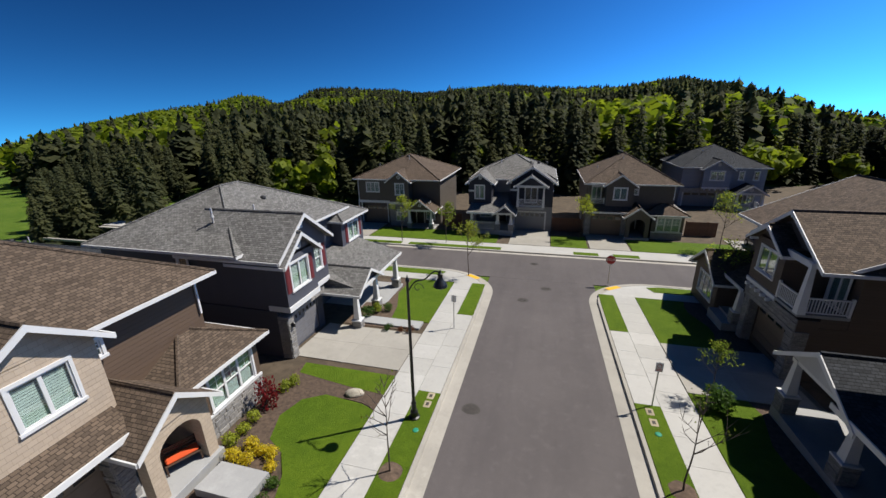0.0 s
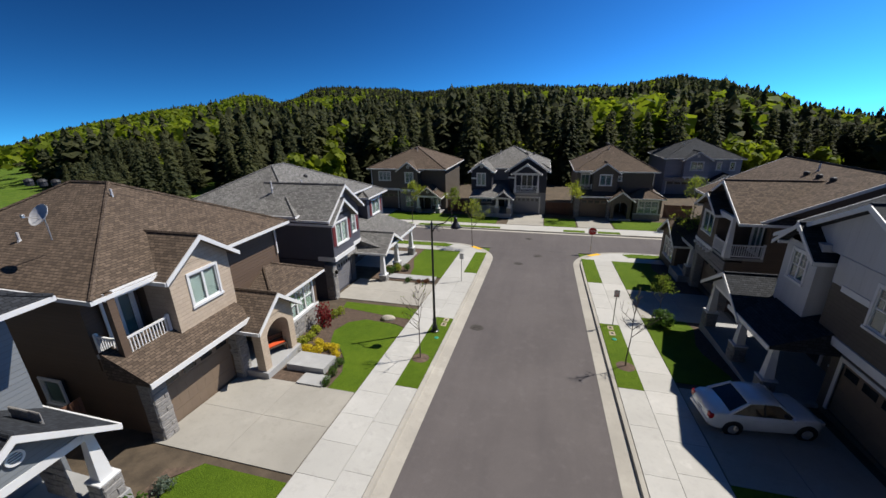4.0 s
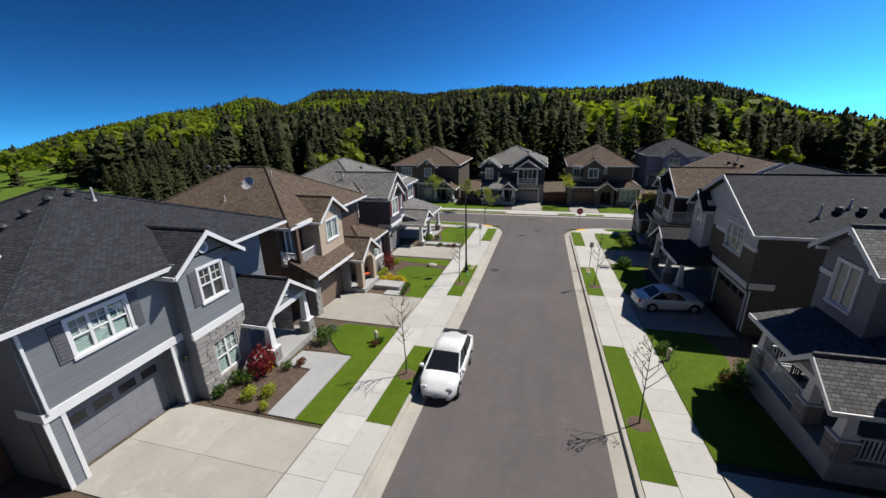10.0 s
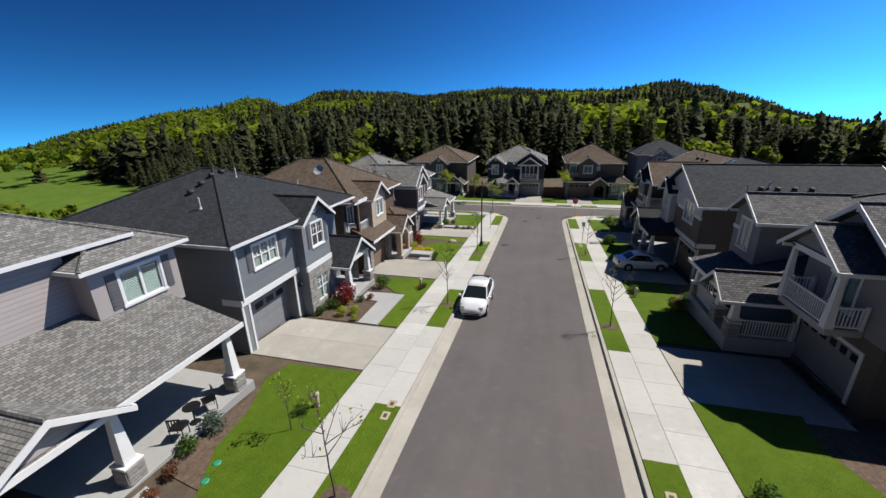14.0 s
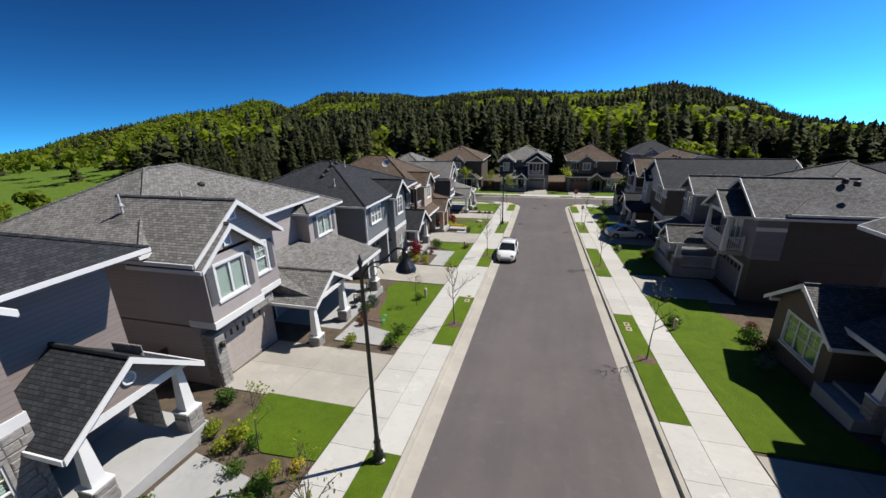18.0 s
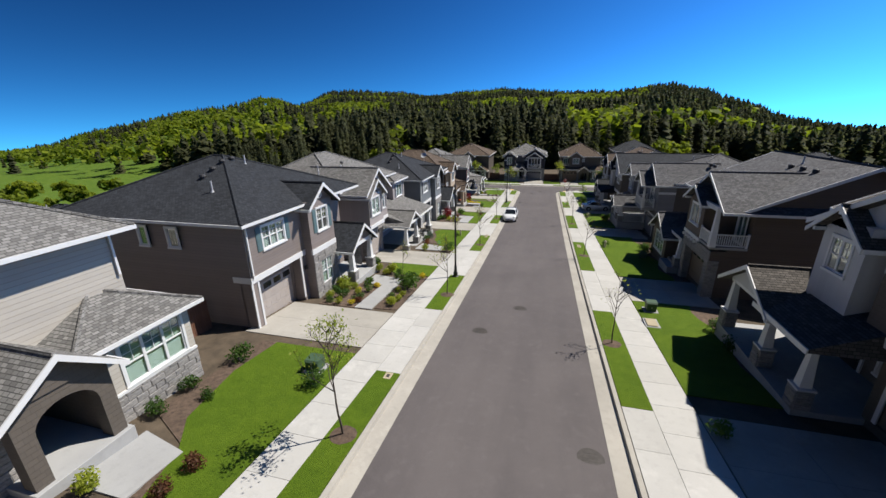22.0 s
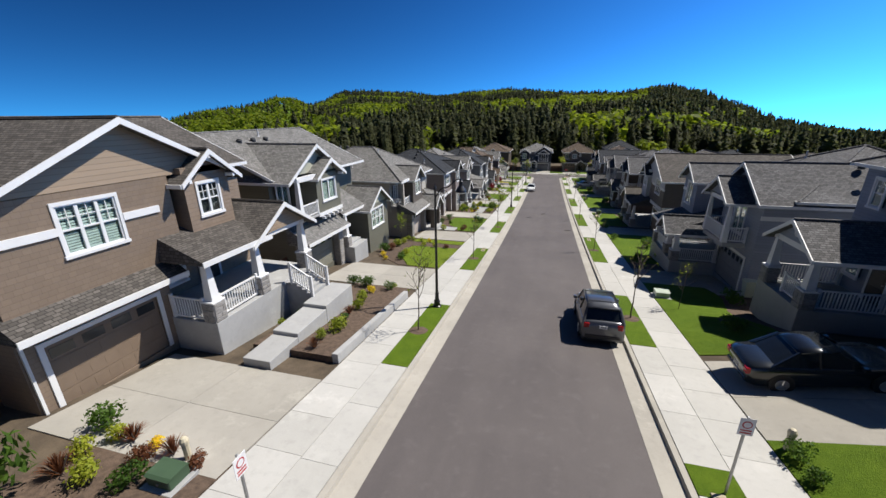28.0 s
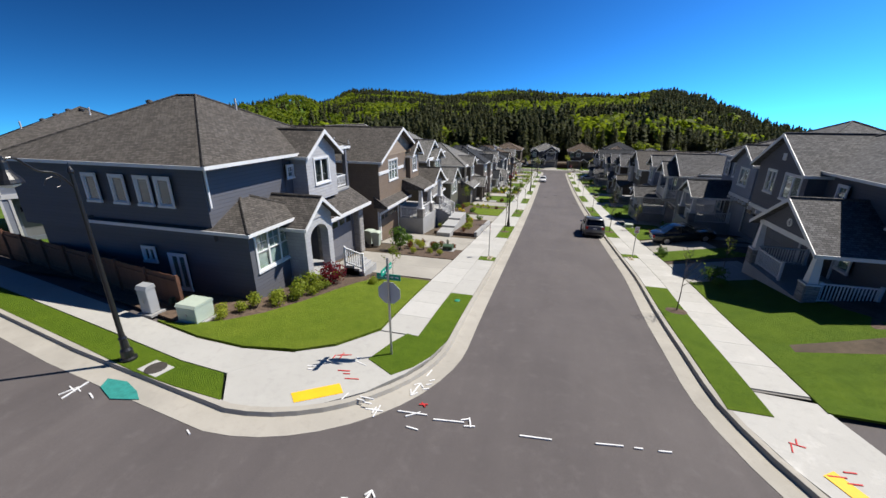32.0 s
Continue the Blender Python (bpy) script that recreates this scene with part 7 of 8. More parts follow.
def car(m, label, mat, L, Wd, H_, belt, hood, deck, cab, wheel_r=0.32, wheelbase=2.7, rails=False, spoiler=False, group=""):
    """A car facing +x. hood, deck: heights of its ends; cab: windscreen foot, roof start, roof end, rear glass foot along x."""
    ob = thing("car", m, label, "car", group)
    hw, zb = Wd / 2, 0.2
    w0, r0, r1, w1 = cab
    rear, front = -L / 2, L / 2
    st = [(rear, 0.72, 0.42, deck - 0.22), (rear + 0.05, 0.86, 0.3, deck - 0.08), (rear + 0.25, 0.95, zb + 0.02, deck), (w1, 0.985, zb, max(deck, belt - 0.02)), (r1, 1.0, zb, belt), (0, 1.0, zb, belt - 0.01),
          (w0, 0.985, zb, belt - 0.04), (w0 + (front - w0) * 0.5, 0.95, zb, hood + 0.06), (front - 0.35, 0.86, zb, hood - 0.05), (front - 0.12, 0.72, 0.22, hood - 0.2), (front, 0.5, 0.32, hood - 0.34)]
    st = sorted({s[0]: s for s in st}.values())
    rings = []
    for u, k, lo, hi in st:
        w = hw * k
        mid = lo + (hi - lo) * 0.62
        half = [(w * 0.9, lo), (w * 0.985, lo + 0.1), (w, mid), (w * 0.97, hi - 0.05), (w * 0.9, hi), (w * 0.5, hi + 0.025), (0, hi + 0.035)]
        rings.append([(u, a, z) for a, z in half] + [(u, -a, z) for a, z in half[-2::-1]])
    part("body", loft(rings), mat, ob, smooth=True)
    # cabin: tinted glass with a painted roof and pillars over it
    ht, hb = hw * 0.72, hw * 0.93
    gl = [(w1, hb, belt - 0.03, belt - 0.02), (r1, ht, belt - 0.03, H_ - 0.03), ((r0 + r1) / 2, ht * 1.03, belt - 0.03, H_), (r0, ht, belt - 0.03, H_ - 0.04), (w0, hb * 0.96, belt - 0.07, belt - 0.06)]
    rings = [[(u, hb * 0.99, lo), (u, w, hi), (u, w * 0.6, hi + 0.02), (u, 0, hi + 0.03), (u, -w * 0.6, hi + 0.02), (u, -w, hi), (u, -hb * 0.99, lo)] for u, w, lo, hi in gl]
    part("glasshouse", loft(rings), CAR_GLASS, ob, "dark tinted windows")
    top = [(r1 + (-0.06 if not rails else -0.2), ht, H_ - 0.02), ((r0 + r1) / 2, ht * 1.05, H_ + 0.012), (r0 + 0.04, ht, H_ - 0.03)]
    rings = [[(u, w + 0.025, z - 0.05), (u, w, z), (u, w * 0.6, z + 0.026), (u, 0, z + 0.036), (u, -w * 0.6, z + 0.026), (u, -w, z), (u, -w - 0.025, z - 0.05)] for u, w, z in top]
    part("roof", loft(rings), mat, ob, smooth=True)
    for s in (-1, 1):
        bm = BM()
        tube(bm, (w0 + 0.02, s * hb * 0.97, belt - 0.05), (r0, s * ht * 1.01, H_ - 0.03), 0.04, 0.035, 5)
        part("pillar", bm, mat, ob)
        bm = BM()
        tube(bm, (w1 - 0.02, s * hb * 0.97, belt - 0.02), (r1, s * ht * 1.02, H_ - 0.03), 0.07, 0.05, 5)
        part("pillar", bm, mat, ob)
        bm = BM()
        tube(bm, ((w0 + w1) / 2 + 0.05, s * hb * 1.0, belt - 0.02), ((r0 + r1) / 2, s * ht * 1.05, H_ - 0.02), 0.03, 0.03, 5)
        part("pillar", bm, TRIMBLACK, ob)
        bm = BM()
        box(bm, w0 - 0.28, w0 - 0.1, s * (hw + 0.08) - 0.09, s * (hw + 0.08) + 0.09, belt - 0.02, belt + 0.13, 0.03)
        part("mirror", bm, mat, ob)
        bm = BM()
        box(bm, front - 0.42, front - 0.14, min(s * hw * 0.5, s * hw * 0.8), max(s * hw * 0.5, s * hw * 0.8), hood - 0.24, hood - 0.08, 0.03)
        part("headlight", bm, LAMP_CLEAR, ob, "clear headlight")
        bm = BM()
        box(bm, rear - 0.01, rear + 0.16, min(s * hw * 0.62, s * hw * 0.88), max(s * hw * 0.62, s * hw * 0.88), deck - 0.32, deck - 0.08, 0.03)
        part("tail_light", bm, LAMP_RED, ob, "red tail light")
        for u in (0.35, -0.55):
            bm = BM()
            box(bm, u, u + 0.2, s * hw * 0.985 - 0.025, s * hw * 0.985 + 0.025, belt - 0.16, belt - 0.12, 0.008)
            part("door_handle", bm, mat, ob)
        for u in (wheelbase / 2 + 0.02, -wheelbase / 2 + 0.02):
            bm = BM()
            y0, y1 = s * (hw - 0.16), s * (hw + 0.004)
            tube(bm, (u, y0, wheel_r + 0.02), (u, y1, wheel_r + 0.02), wheel_r + 0.05, wheel_r + 0.05, 18)
            part("wheel_arch", bm, TRIMBLACK, ob)
            wh = BM()
            tube(wh, (u, s * (hw - 0.18), wheel_r), (u, s * (hw + 0.012), wheel_r), wheel_r, wheel_r * 0.97, 20)
            wh = part("wheel", wh, TYRE, ob, "black tyre on alloy rim")
            bm = BM()
            tube(bm, (u, s * hw, wheel_r), (u, s * (hw + 0.018), wheel_r), wheel_r * 0.66, wheel_r * 0.6, 16)
            for a in range(5):
                q = a * 2 * math.pi / 5
                tube(bm, (u, s * (hw + 0.02), wheel_r), (u + wheel_r * 0.6 * math.cos(q), s * (hw + 0.022), wheel_r + wheel_r * 0.6 * math.sin(q)), 0.03, 0.022, 5)
            part("rim", bm, RIM, wh, "five-spoke alloy rim")
        if rails:
            bm = BM()
            for a, b in zip(((r1 + 0.05, 0), (r1 + 0.2, 0.06), (r0 - 0.25, 0.06)), ((r1 + 0.2, 0.06), (r0 - 0.25, 0.06), (r0 - 0.08, 0))):
                tube(bm, (a[0], s * ht * 0.95, H_ + a[1]), (b[0], s * ht * 0.95, H_ + b[1]), 0.022, 0.022, 5)
            part("roof_rail", bm, TRIMBLACK, ob)
    if rails:
        for u in (r1 + 0.45, r0 - 0.5):
            bm = BM()
            box(bm, u - 0.03, u + 0.03, -ht * 0.95, ht * 0.95, H_ + 0.05, H_ + 0.075, 0.008)
            part("cross_bar", bm, TRIMBLACK, ob)
    for u, z in ((front - 0.01, 0.36), (rear - 0.018, deck - 0.42 if not rails else deck - 0.3)):
        bm = BM()
        box(bm, u, u + 0.022, -0.16, 0.16, z, z + 0.13)
        p = part("number_plate", bm, PLATE, ob, "pale number plate with dark bars")
        for k in range(3):
            bm = BM()
            d = 0.024 if u > 0 else -0.004
            box(bm, u + d - 0.002, u + d + 0.002, -0.11 + k * 0.08, -0.05 + k * 0.08, z + 0.04, z + 0.09)
            part("bar", bm, TRIMBLACK, p)
    bm = BM()
    box(bm, front - 0.14, front + 0.004, -hw * 0.55, hw * 0.55, 0.3, 0.42, 0.02)
    part("grille", bm, TRIMBLACK, ob)
    if spoiler:
        bm = BM()
        box(bm, r1 - 0.36, r1 + 0.12, -ht * 0.98, ht * 0.98, H_ - 0.06, H_ + 0.012, 0.025)
        part("spoiler", bm, TRIMBLACK, ob, "black roof-edge spoiler")
    bm = BM()
    box(bm, rear - 0.03, rear + 0.12, -hw * 0.8, hw * 0.8, 0.36, 0.52, 0.03)
    part("rear_bumper", bm, mat if not rails else TRIMBLACK, ob)
    return ob


WHITE_PAINT, GREY_PAINT, BLACK_PAINT, SILVER_PAINT = paint("white car paint", (0.72, 0.73, 0.74)), paint("dark grey car paint", (0.10, 0.105, 0.115), 0.5, 0.3), paint("black car paint", (0.012, 0.014, 0.015)), paint("pale car paint", (0.62, 0.66, 0.7))
slope = lambda y: math.degrees(math.atan2(road_at(station(y) + 2) - road_at(station(y) - 2), 4))
car(pose(-3.1, -9.6, road_at(-9.6) + 0.005, slope(-9.6), 0, 0) @ pose(0, 0, 0, 0, 0, -90), "white hybrid hatchback parked facing along the kerb", WHITE_PAINT, 4.48, 1.75, 1.49, 0.98, 0.84, 1.13, (1.2, 0.25, -1.5, -2.1), 0.31, 2.7, spoiler=True)
car(at(9.1, 0.45, 7), "pale blue-white sedan parked on a shaded driveway", SILVER_PAINT, 4.1, 1.68, 1.38, 0.9, 0.81, 0.94, (0.88, 0.25, -0.73, -1.45), 0.3, 2.5)
car(pose(3.15, station(-74.7), roadz(-74.7) + 0.005, slope(-74.7), 0, 0) @ pose(0, 0, 0, 0, 0, 90), "dark grey sport utility vehicle with roof rails parked at the kerb", GREY_PAINT, 4.7, 1.85, 1.72, 1.08, 1.0, 1.12, (1.0, 0.45, -1.85, -2.25), 0.36, 2.75, True)
car(pose(9.9, -82.2, road_at(-82.2) + 0.17 + rise_at(9.9, -82.2), 0, -10.3, 0), "black sedan parked on a shaded driveway", BLACK_PAINT, 4.7, 1.82, 1.45, 0.94, 0.84, 1.0, (0.95, 0.25, -0.8, -1.65), 0.33, 2.75)
car(at(22.0, 39.5, 90), "dark car on a driveway across the junction", GREY_PAINT, 4.5, 1.8, 1.48, 0.96, 0.86, 1.0, (0.95, 0.25, -0.8, -1.65), 0.33, 2.7)

# ---- signs ----
RED_SIGN, WHITE_SIGN, GREEN_SIGN, GREY_SIGN = [mat_plain(n, c, 0.45, 0.05) for n, c in (("red sign face", (0.42, 0.012, 0.018)), ("white sign face", (0.72, 0.72, 0.72)), ("green sign face", (0.012, 0.30, 0.20)), ("bare aluminium", (0.33, 0.34, 0.35)))]


def disc_plate(bm, r, n, y0, y1, z, turn=0.0):
    pts = [(r * math.cos(turn + 2 * math.pi * i / n), y0, z + r * math.sin(turn + 2 * math.pi * i / n)) for i in range(n)]
    prism(bm, pts, (0, y1 - y0, 0))


BARE_SIGN = mat_plain("bare aluminium sign back", (0.5, 0.5, 0.5), 0.5, 0.05)


def stop_sign(x, y, rz, h=2.45, plates=False):
    ob = thing("stop_sign", at(x, y, rz), "red octagonal stop sign on a steel post" if not plates else "stop sign with green street-name plates on a steel post", "road sign", "road signs")
    bm = BM()
    box(bm, -0.03, 0.03, -0.03, 0.03, 0, h + (1.0 if plates else 0.0), 0.006)
    part("post", bm, STEEL, ob)
    bm = BM()
    h0, h = h, h + (0.22 if plates else 0.0)
    disc_plate(bm, 0.40, 8, -0.045, -0.033, h - 0.42, math.pi / 8)
    back = part("plate", bm, WHITE_SIGN if not plates else BARE_SIGN, ob, "bare metal back" if plates else "white rim")
    bm = BM()
    disc_plate(bm, 0.375, 8, -0.05, -0.0455, h - 0.42, math.pi / 8)
    part("face", bm, RED_SIGN, back, "red face")
    cu = bpy.data.curves.new("lettering", "FONT")
    cu.body, cu.size, cu.extrude = "STOP", 0.27, 0.002
    cu.align_x, cu.align_y = "CENTER", "CENTER"
    cu.materials.append(WHITE_SIGN)
    tx = new("lettering", cu)
    tx.parent, tx.matrix_basis = back, pose(0, -0.053, h - 0.42, 90, 0, 0)
    if plates:
        for k, (z, r) in enumerate(((h0 + 0.25, 0), (h0 + 0.52, 90))):
            bm = BM()
            box(bm, -0.4, 0.4, -0.008, 0.008, z, z + 0.2)
            p = part("name_plate", bm, GREEN_SIGN, ob, "green street-name plate with pale bars", pose(0, 0, 0, 0, 0, r) @ pose(0, -0.045, 0))
            for i in range(4):
                bm = BM()
                box(bm, -0.33 + i * 0.17, -0.22 + i * 0.17, -0.011, 0.011, z + 0.08, z + 0.12)
                part("bar", bm, WHITE_SIGN, p)
    return ob


stop_sign(5.4, 24.2, 0, 2.5)
stop_sign(-5.9, chain(-107.0), 180, 2.45, True)


def parking_sign(x, y, rz, h=2.3):
    ob = thing("parking_sign", at(x, y, rz), "small white parking sign on a thin steel post", "road sign", "parking signs")
    bm = BM()
    box(bm, -0.025, 0.025, -0.025, 0.025, 0, h, 0.005)
    part("post", bm, STEEL, ob)
    bm = BM()
    box(bm, -0.155, 0.155, -0.035, -0.027, h - 0.48, h - 0.02, 0.003)
    p = part("panel", bm, WHITE_SIGN, ob, "white sign panel")
    bm = BM()
    prism(bm, [(0.1 * math.cos(a * 0.3927), -0.036, h - 0.19 + 0.1 * math.sin(a * 0.3927)) for a in range(16)], (0, -0.003, 0))
    part("ring", bm, RED_SIGN, p, "red ring")
    bm = BM()
    prism(bm, [(0.075 * math.cos(a * 0.3927), -0.0395, h - 0.19 + 0.075 * math.sin(a * 0.3927)) for a in range(16)], (0, -0.002, 0))
    part("disc", bm, WHITE_SIGN, p)
    for z in (h - 0.36, h - 0.43):
        bm = BM()
        box(bm, -0.11, 0.11, -0.038, -0.0355, z, z + 0.035)
        part("bar", bm, RED_SIGN, p, "red bar")


parking_sign(5.1, 8.0, 0)
parking_sign(5.0, -83.9, 0)
parking_sign(-4.9, -87.9, 90)
parking_sign(-5.2, 13.2, 180)

# ---- covers in road and strips ----
IRON = mat_plain("cast iron", (0.06, 0.052, 0.046), 0.7, 0.25, 6, 50, 0.6)
LIDBEIGE = mat_concrete("meter box concrete", (0.40, 0.34, 0.24), 0.15)
for x, y in ((0.48, 22), (-1.2, 19.2), (-2.8, 5.9), (-0.6, 28.7), (-1.8, -43), (0.1, -39.6), (3.0, -50.5)):
    ob = thing("manhole", pose(x, station(y), roadz(y) + 0.005), "dark cast-iron manhole cover set in asphalt", "manhole cover", "manhole covers")
    bm = BM()
    lathe(bm, [(0.42, -0.05), (0.42, 0.004), (0.34, 0.006)], 24)
    part("rim", bm, IRON, ob)
    bm = BM()
    lathe(bm, [(0.335, -0.05), (0.335, 0.009), (0.3, 0.011)], 24)
    for k in range(5):
        w = math.sqrt(0.08 - (0.1 * (k - 2)) ** 2)
        box(bm, -w, w, 0.1 * (k - 2) - 0.012, 0.1 * (k - 2) + 0.012, 0.011, 0.016)
    part("cover", bm, IRON, ob)
for x, y in ((-4.75, 6.2), (-4.75, 5.6), (-4.75, -20.8), (-4.75, -21.5), (-4.8, -48.2), (-4.75, -61.5), (-4.75, -62.2), (-4.75, -88.2), (-4.75, -88.7), (4.9, 7.5), (4.9, 6.8), (4.85, -22.8), (4.85, -23.4), (4.8, -54.9), (4.8, -55.5), (4.8, -84.2), (4.8, -84.7)):
    ob = thing("meter_cover", at(x, y, 0, 0.0), "beige concrete water meter cover in grass", "meter cover", "meter covers")
    bm = BM()
    box(bm, -0.16, 0.16, -0.22, 0.22, -0.1, 0.018, 0.01)
    part("lid", bm, LIDBEIGE, ob)
    bm = BM()
    box(bm, -0.07, 0.07, -0.1, 0.1, 0.018, 0.024)
    part("reader_plate", bm, IRON, ob, "dark reader plate")
GREENCAP = mat_plain("green plastic", (0.02, 0.24, 0.14), 0.5, 0.1)
for x, y in ((-4.75, 3.9), (4.9, 6.1), (-4.9, -97.2), (-9.2, -24.9), (-9.0, -25.6)):
    bm = BM()
    lathe(bm, [(0.13, -0.05), (0.13, 0.02), (0.1, 0.04), (0.02, 0.045)], 12)
    ob = tagged(part("valve_cap", bm, GREENCAP, None, "", at(x, y)), "green plastic valve cap set in grass", "valve cap", "valve caps")


# ---- utility boxes, bins, posts, rock ----
BOXGREEN, BOXPALE, BOXCREAM = mat_plain("utility green", (0.05, 0.09, 0.05), 0.5, 0.1), mat_plain("pale green enamel", (0.42, 0.48, 0.40), 0.5, 0.08), mat_plain("cream plastic", (0.5, 0.45, 0.33), 0.5, 0.1)


def utility_box(x, y, w, d, h, mat, label, rz=0.0):
    ob = thing("utility_box", at(x, y, rz), label, "utility box", "utility boxes")
    bm = BM()
    box(bm, -w / 2 - 0.12, w / 2 + 0.12, -d / 2 - 0.12, d / 2 + 0.12, -0.05, 0.06, 0.012)
    part("pad", bm, CONC_GREY, ob, "concrete pad")
    bm = BM()
    box(bm, -w / 2, w / 2, -d / 2, d / 2, 0.06, h * 0.86, 0.02)
    body = part("body", bm, mat, ob)
    bm = BM()
    prism(bm, [(-w / 2 - 0.02, -d / 2 - 0.02, h * 0.86), (-w / 2 - 0.02, d / 2 + 0.02, h * 0.86), (-w / 2 - 0.02, d / 2 - 0.03, h), (-w / 2 - 0.02, -d / 2 + 0.06, h * 0.97)], (w + 0.04, 0, 0))
    part("lid", bm, mat, ob)
    bm = BM()
    box(bm, -0.03, 0.03, -d / 2 - 0.03, -d / 2 - 0.004, h * 0.4, h * 0.55, 0.006)
    part("latch", bm, STEEL, body, "steel latch")


for a in ((-8.0, -48.5, 0.6, 0.6, 0.6, BOXGREEN, "dark green utility box on a concrete pad"), (7.7, -38.3, 0.55, 0.5, 0.65, BOXGREEN, "dark green utility box on a concrete pad"),
          (7.4, -69.8, 0.75, 0.55, 0.42, BOXPALE, "low pale green utility box on a pad"), (-14.1, chain(-106.9), 0.9, 0.85, 0.8, BOXPALE, "pale green transformer cabinet on a pad"),
          (-16.3, chain(-107.0), 0.5, 0.4, 1.25, GREY_SIGN, "tall grey utility pedestal"), (-8.0, -87.2, 0.7, 0.55, 0.4, BOXGREEN, "low dark green utility box in mulch"), (7.3, -40.1, 0.5, 0.8, 0.12, LIDBEIGE, "flat concrete vault lid in grass")):
    utility_box(*a)
for x, y in ((-7.6, -8.1), (7.3, -6.5), (-7.6, -21.6), (7.3, -22.9), (-8.2, -86.5), (7.3, -81.9)):
    ob = thing("marker_post", at(x, y), "short cream plastic utility post", "marker post", "marker posts")
    bm = BM()
    lathe(bm, [(0.09, 0), (0.09, 0.5), (0.1, 0.52)], 10)
    part("tube", bm, BOXCREAM, ob)
    bm = BM()
    lathe(bm, [(0.11, 0.5), (0.11, 0.6), (0.07, 0.68), (0.02, 0.7)], 10)
    part("cap", bm, BOXCREAM, ob)
bm = BM()
bmesh.ops.create_icosphere(bm, subdivisions=3, radius=0.36)
for v in bm.verts:
    v.co *= 1 + 0.25 * noise.noise(v.co * 2.2) + 0.06 * noise.noise(v.co * 7)
    v.co = Vector((v.co.x * 1.25, v.co.y * 0.7, max(-0.1, v.co.z * 0.6)))
tagged(part("boulder", bm, mat_plain("pale boulder", (0.42, 0.38, 0.31), 0.9, 0.25, 3, 30, 0.7), None, "", at(-8.3, 5.4, 20, 0.08)), "pale beige garden boulder in a mulch bed", "boulder")


def bin_(x, y, mat, label, rz=0.0):
    ob = thing("wheelie_bin", at(x, y, rz, 0.06), label, "bin", "wheelie bins")
    bm = BM()
    lo = [bm.verts.new(p) for p in ((-0.2, -0.24, 0.05), (0.2, -0.24, 0.05), (0.2, 0.2, 0.05), (-0.2, 0.2, 0.05))]
    hi = [bm.verts.new(p) for p in ((-0.28, -0.32, 0.98), (0.28, -0.32, 0.98), (0.28, 0.32, 0.98), (-0.28, 0.32, 0.98))]
    bm.faces.new(lo[::-1])
    bm.faces.new(hi)
    for i in range(4):
        bm.faces.new((lo[i], lo[(i + 1) % 4], hi[(i + 1) % 4], hi[i]))
    part("tub", bm, mat, ob)
    bm = BM()
    prism(bm, [(-0.31, -0.36, 0.98), (-0.31, 0.36, 0.98), (-0.31, 0.34, 1.06), (-0.31, -0.1, 1.1), (-0.31, -0.34, 1.03)], (0.62, 0, 0))
    part("lid", bm, mat, ob)
    for s in (-1, 1):
        bm = BM()
        tube(bm, (s * 0.22, 0.24, 0.1), (s * 0.28, 0.24, 0.1), 0.1, 0.1, 12)
        part("wheel", bm, TYRE, ob)
    bm = BM()
    tube(bm, (-0.24, 0.38, 0.94), (0.24, 0.38, 0.94), 0.02, 0.02, 6)
    part("handle", bm, mat, ob)


bin_(-13.9, -87.8, BOXPALE, "pale green wheelie bin beside the house", 80)
bin_(-13.2, -88.2, BOXPALE, "pale green wheelie bin beside the house", 95)
bin_(12.4, -68.6, BOXPALE, "pale wheelie bin in the shade of a house", -90)


# ---- fences ----
def fence(p, q, h=1.75, label="brown cedar board fence"):
    p, q = (Vector((a, station(b))) for a, b in (p, q))
    d = (q - p).normalized()
    ln = (q - p).length
    z = min(road_at(p.y), road_at(q.y)) + 0.05 + rise_at(p.x, p.y)
    ob = thing("fence", Matrix.Translation((p.x, p.y, z)) @ Matrix.Rotation(math.atan2(d.y, d.x), 4, "Z"), label, "fence", "garden fences")
    key = ("fence", h)
    if key not in SHARED:
        b1, b2 = BM(), BM()
        box(b1, 0.004, 0.136, -0.012, 0.012, 0.05, h)
        box(b2, -0.05, 0.05, 0.012, 0.11, 0, h + 0.1)
        SHARED[key] = (mesh_of("board", b1, FENCE), mesh_of("post", b2, FENCE))
    n = int(ln / 0.14)
    for i in range(n):
        part("board", SHARED[key][0], FENCE, ob, m=pose(i * ln / n, 0, 0.01 * math.sin(i * 5.1)))
    for i in range(int(ln / 2.2) + 1):
        part("post", SHARED[key][1], FENCE, ob, m=pose(min(ln - 0.06, 0.06 + i * 2.2), 0, 0))
    for zz in (0.35, h - 0.3):
        bm = BM()
        box(bm, 0, ln, 0.013, 0.05, zz, zz + 0.09)
        part("rail", bm, FENCE, ob)


for y0, y1 in ((4.92, 6.98), (-7.7, -6.3), (-21.9, -18.9), (-35.2, -33.1), (-48.4, -46.4), (-61.2, -59.6), (-74.4, -72.4), (-89.1, -85.6)):
    fence((-15.6, y0), (-15.6, y1))
for y0, y1 in ((8.6, 9.4), (-5.9, -2.6), (-23.8, -17.1), (-39.8, -36.0), (-55.7, -51.0), (-70.4, -66.9), (-84.0, -81.6)):
    fence((15.8, y0), (15.8, y1))
fence((-15.4, -101.6), (-36.0, -98.4), 1.8)
fence((-12.9, 44.0), (-10.3, 44.0))
fence((1.1, 44.0), (4.7, 44.0))
fence((16.1, 45.0), (19.4, 45.0))

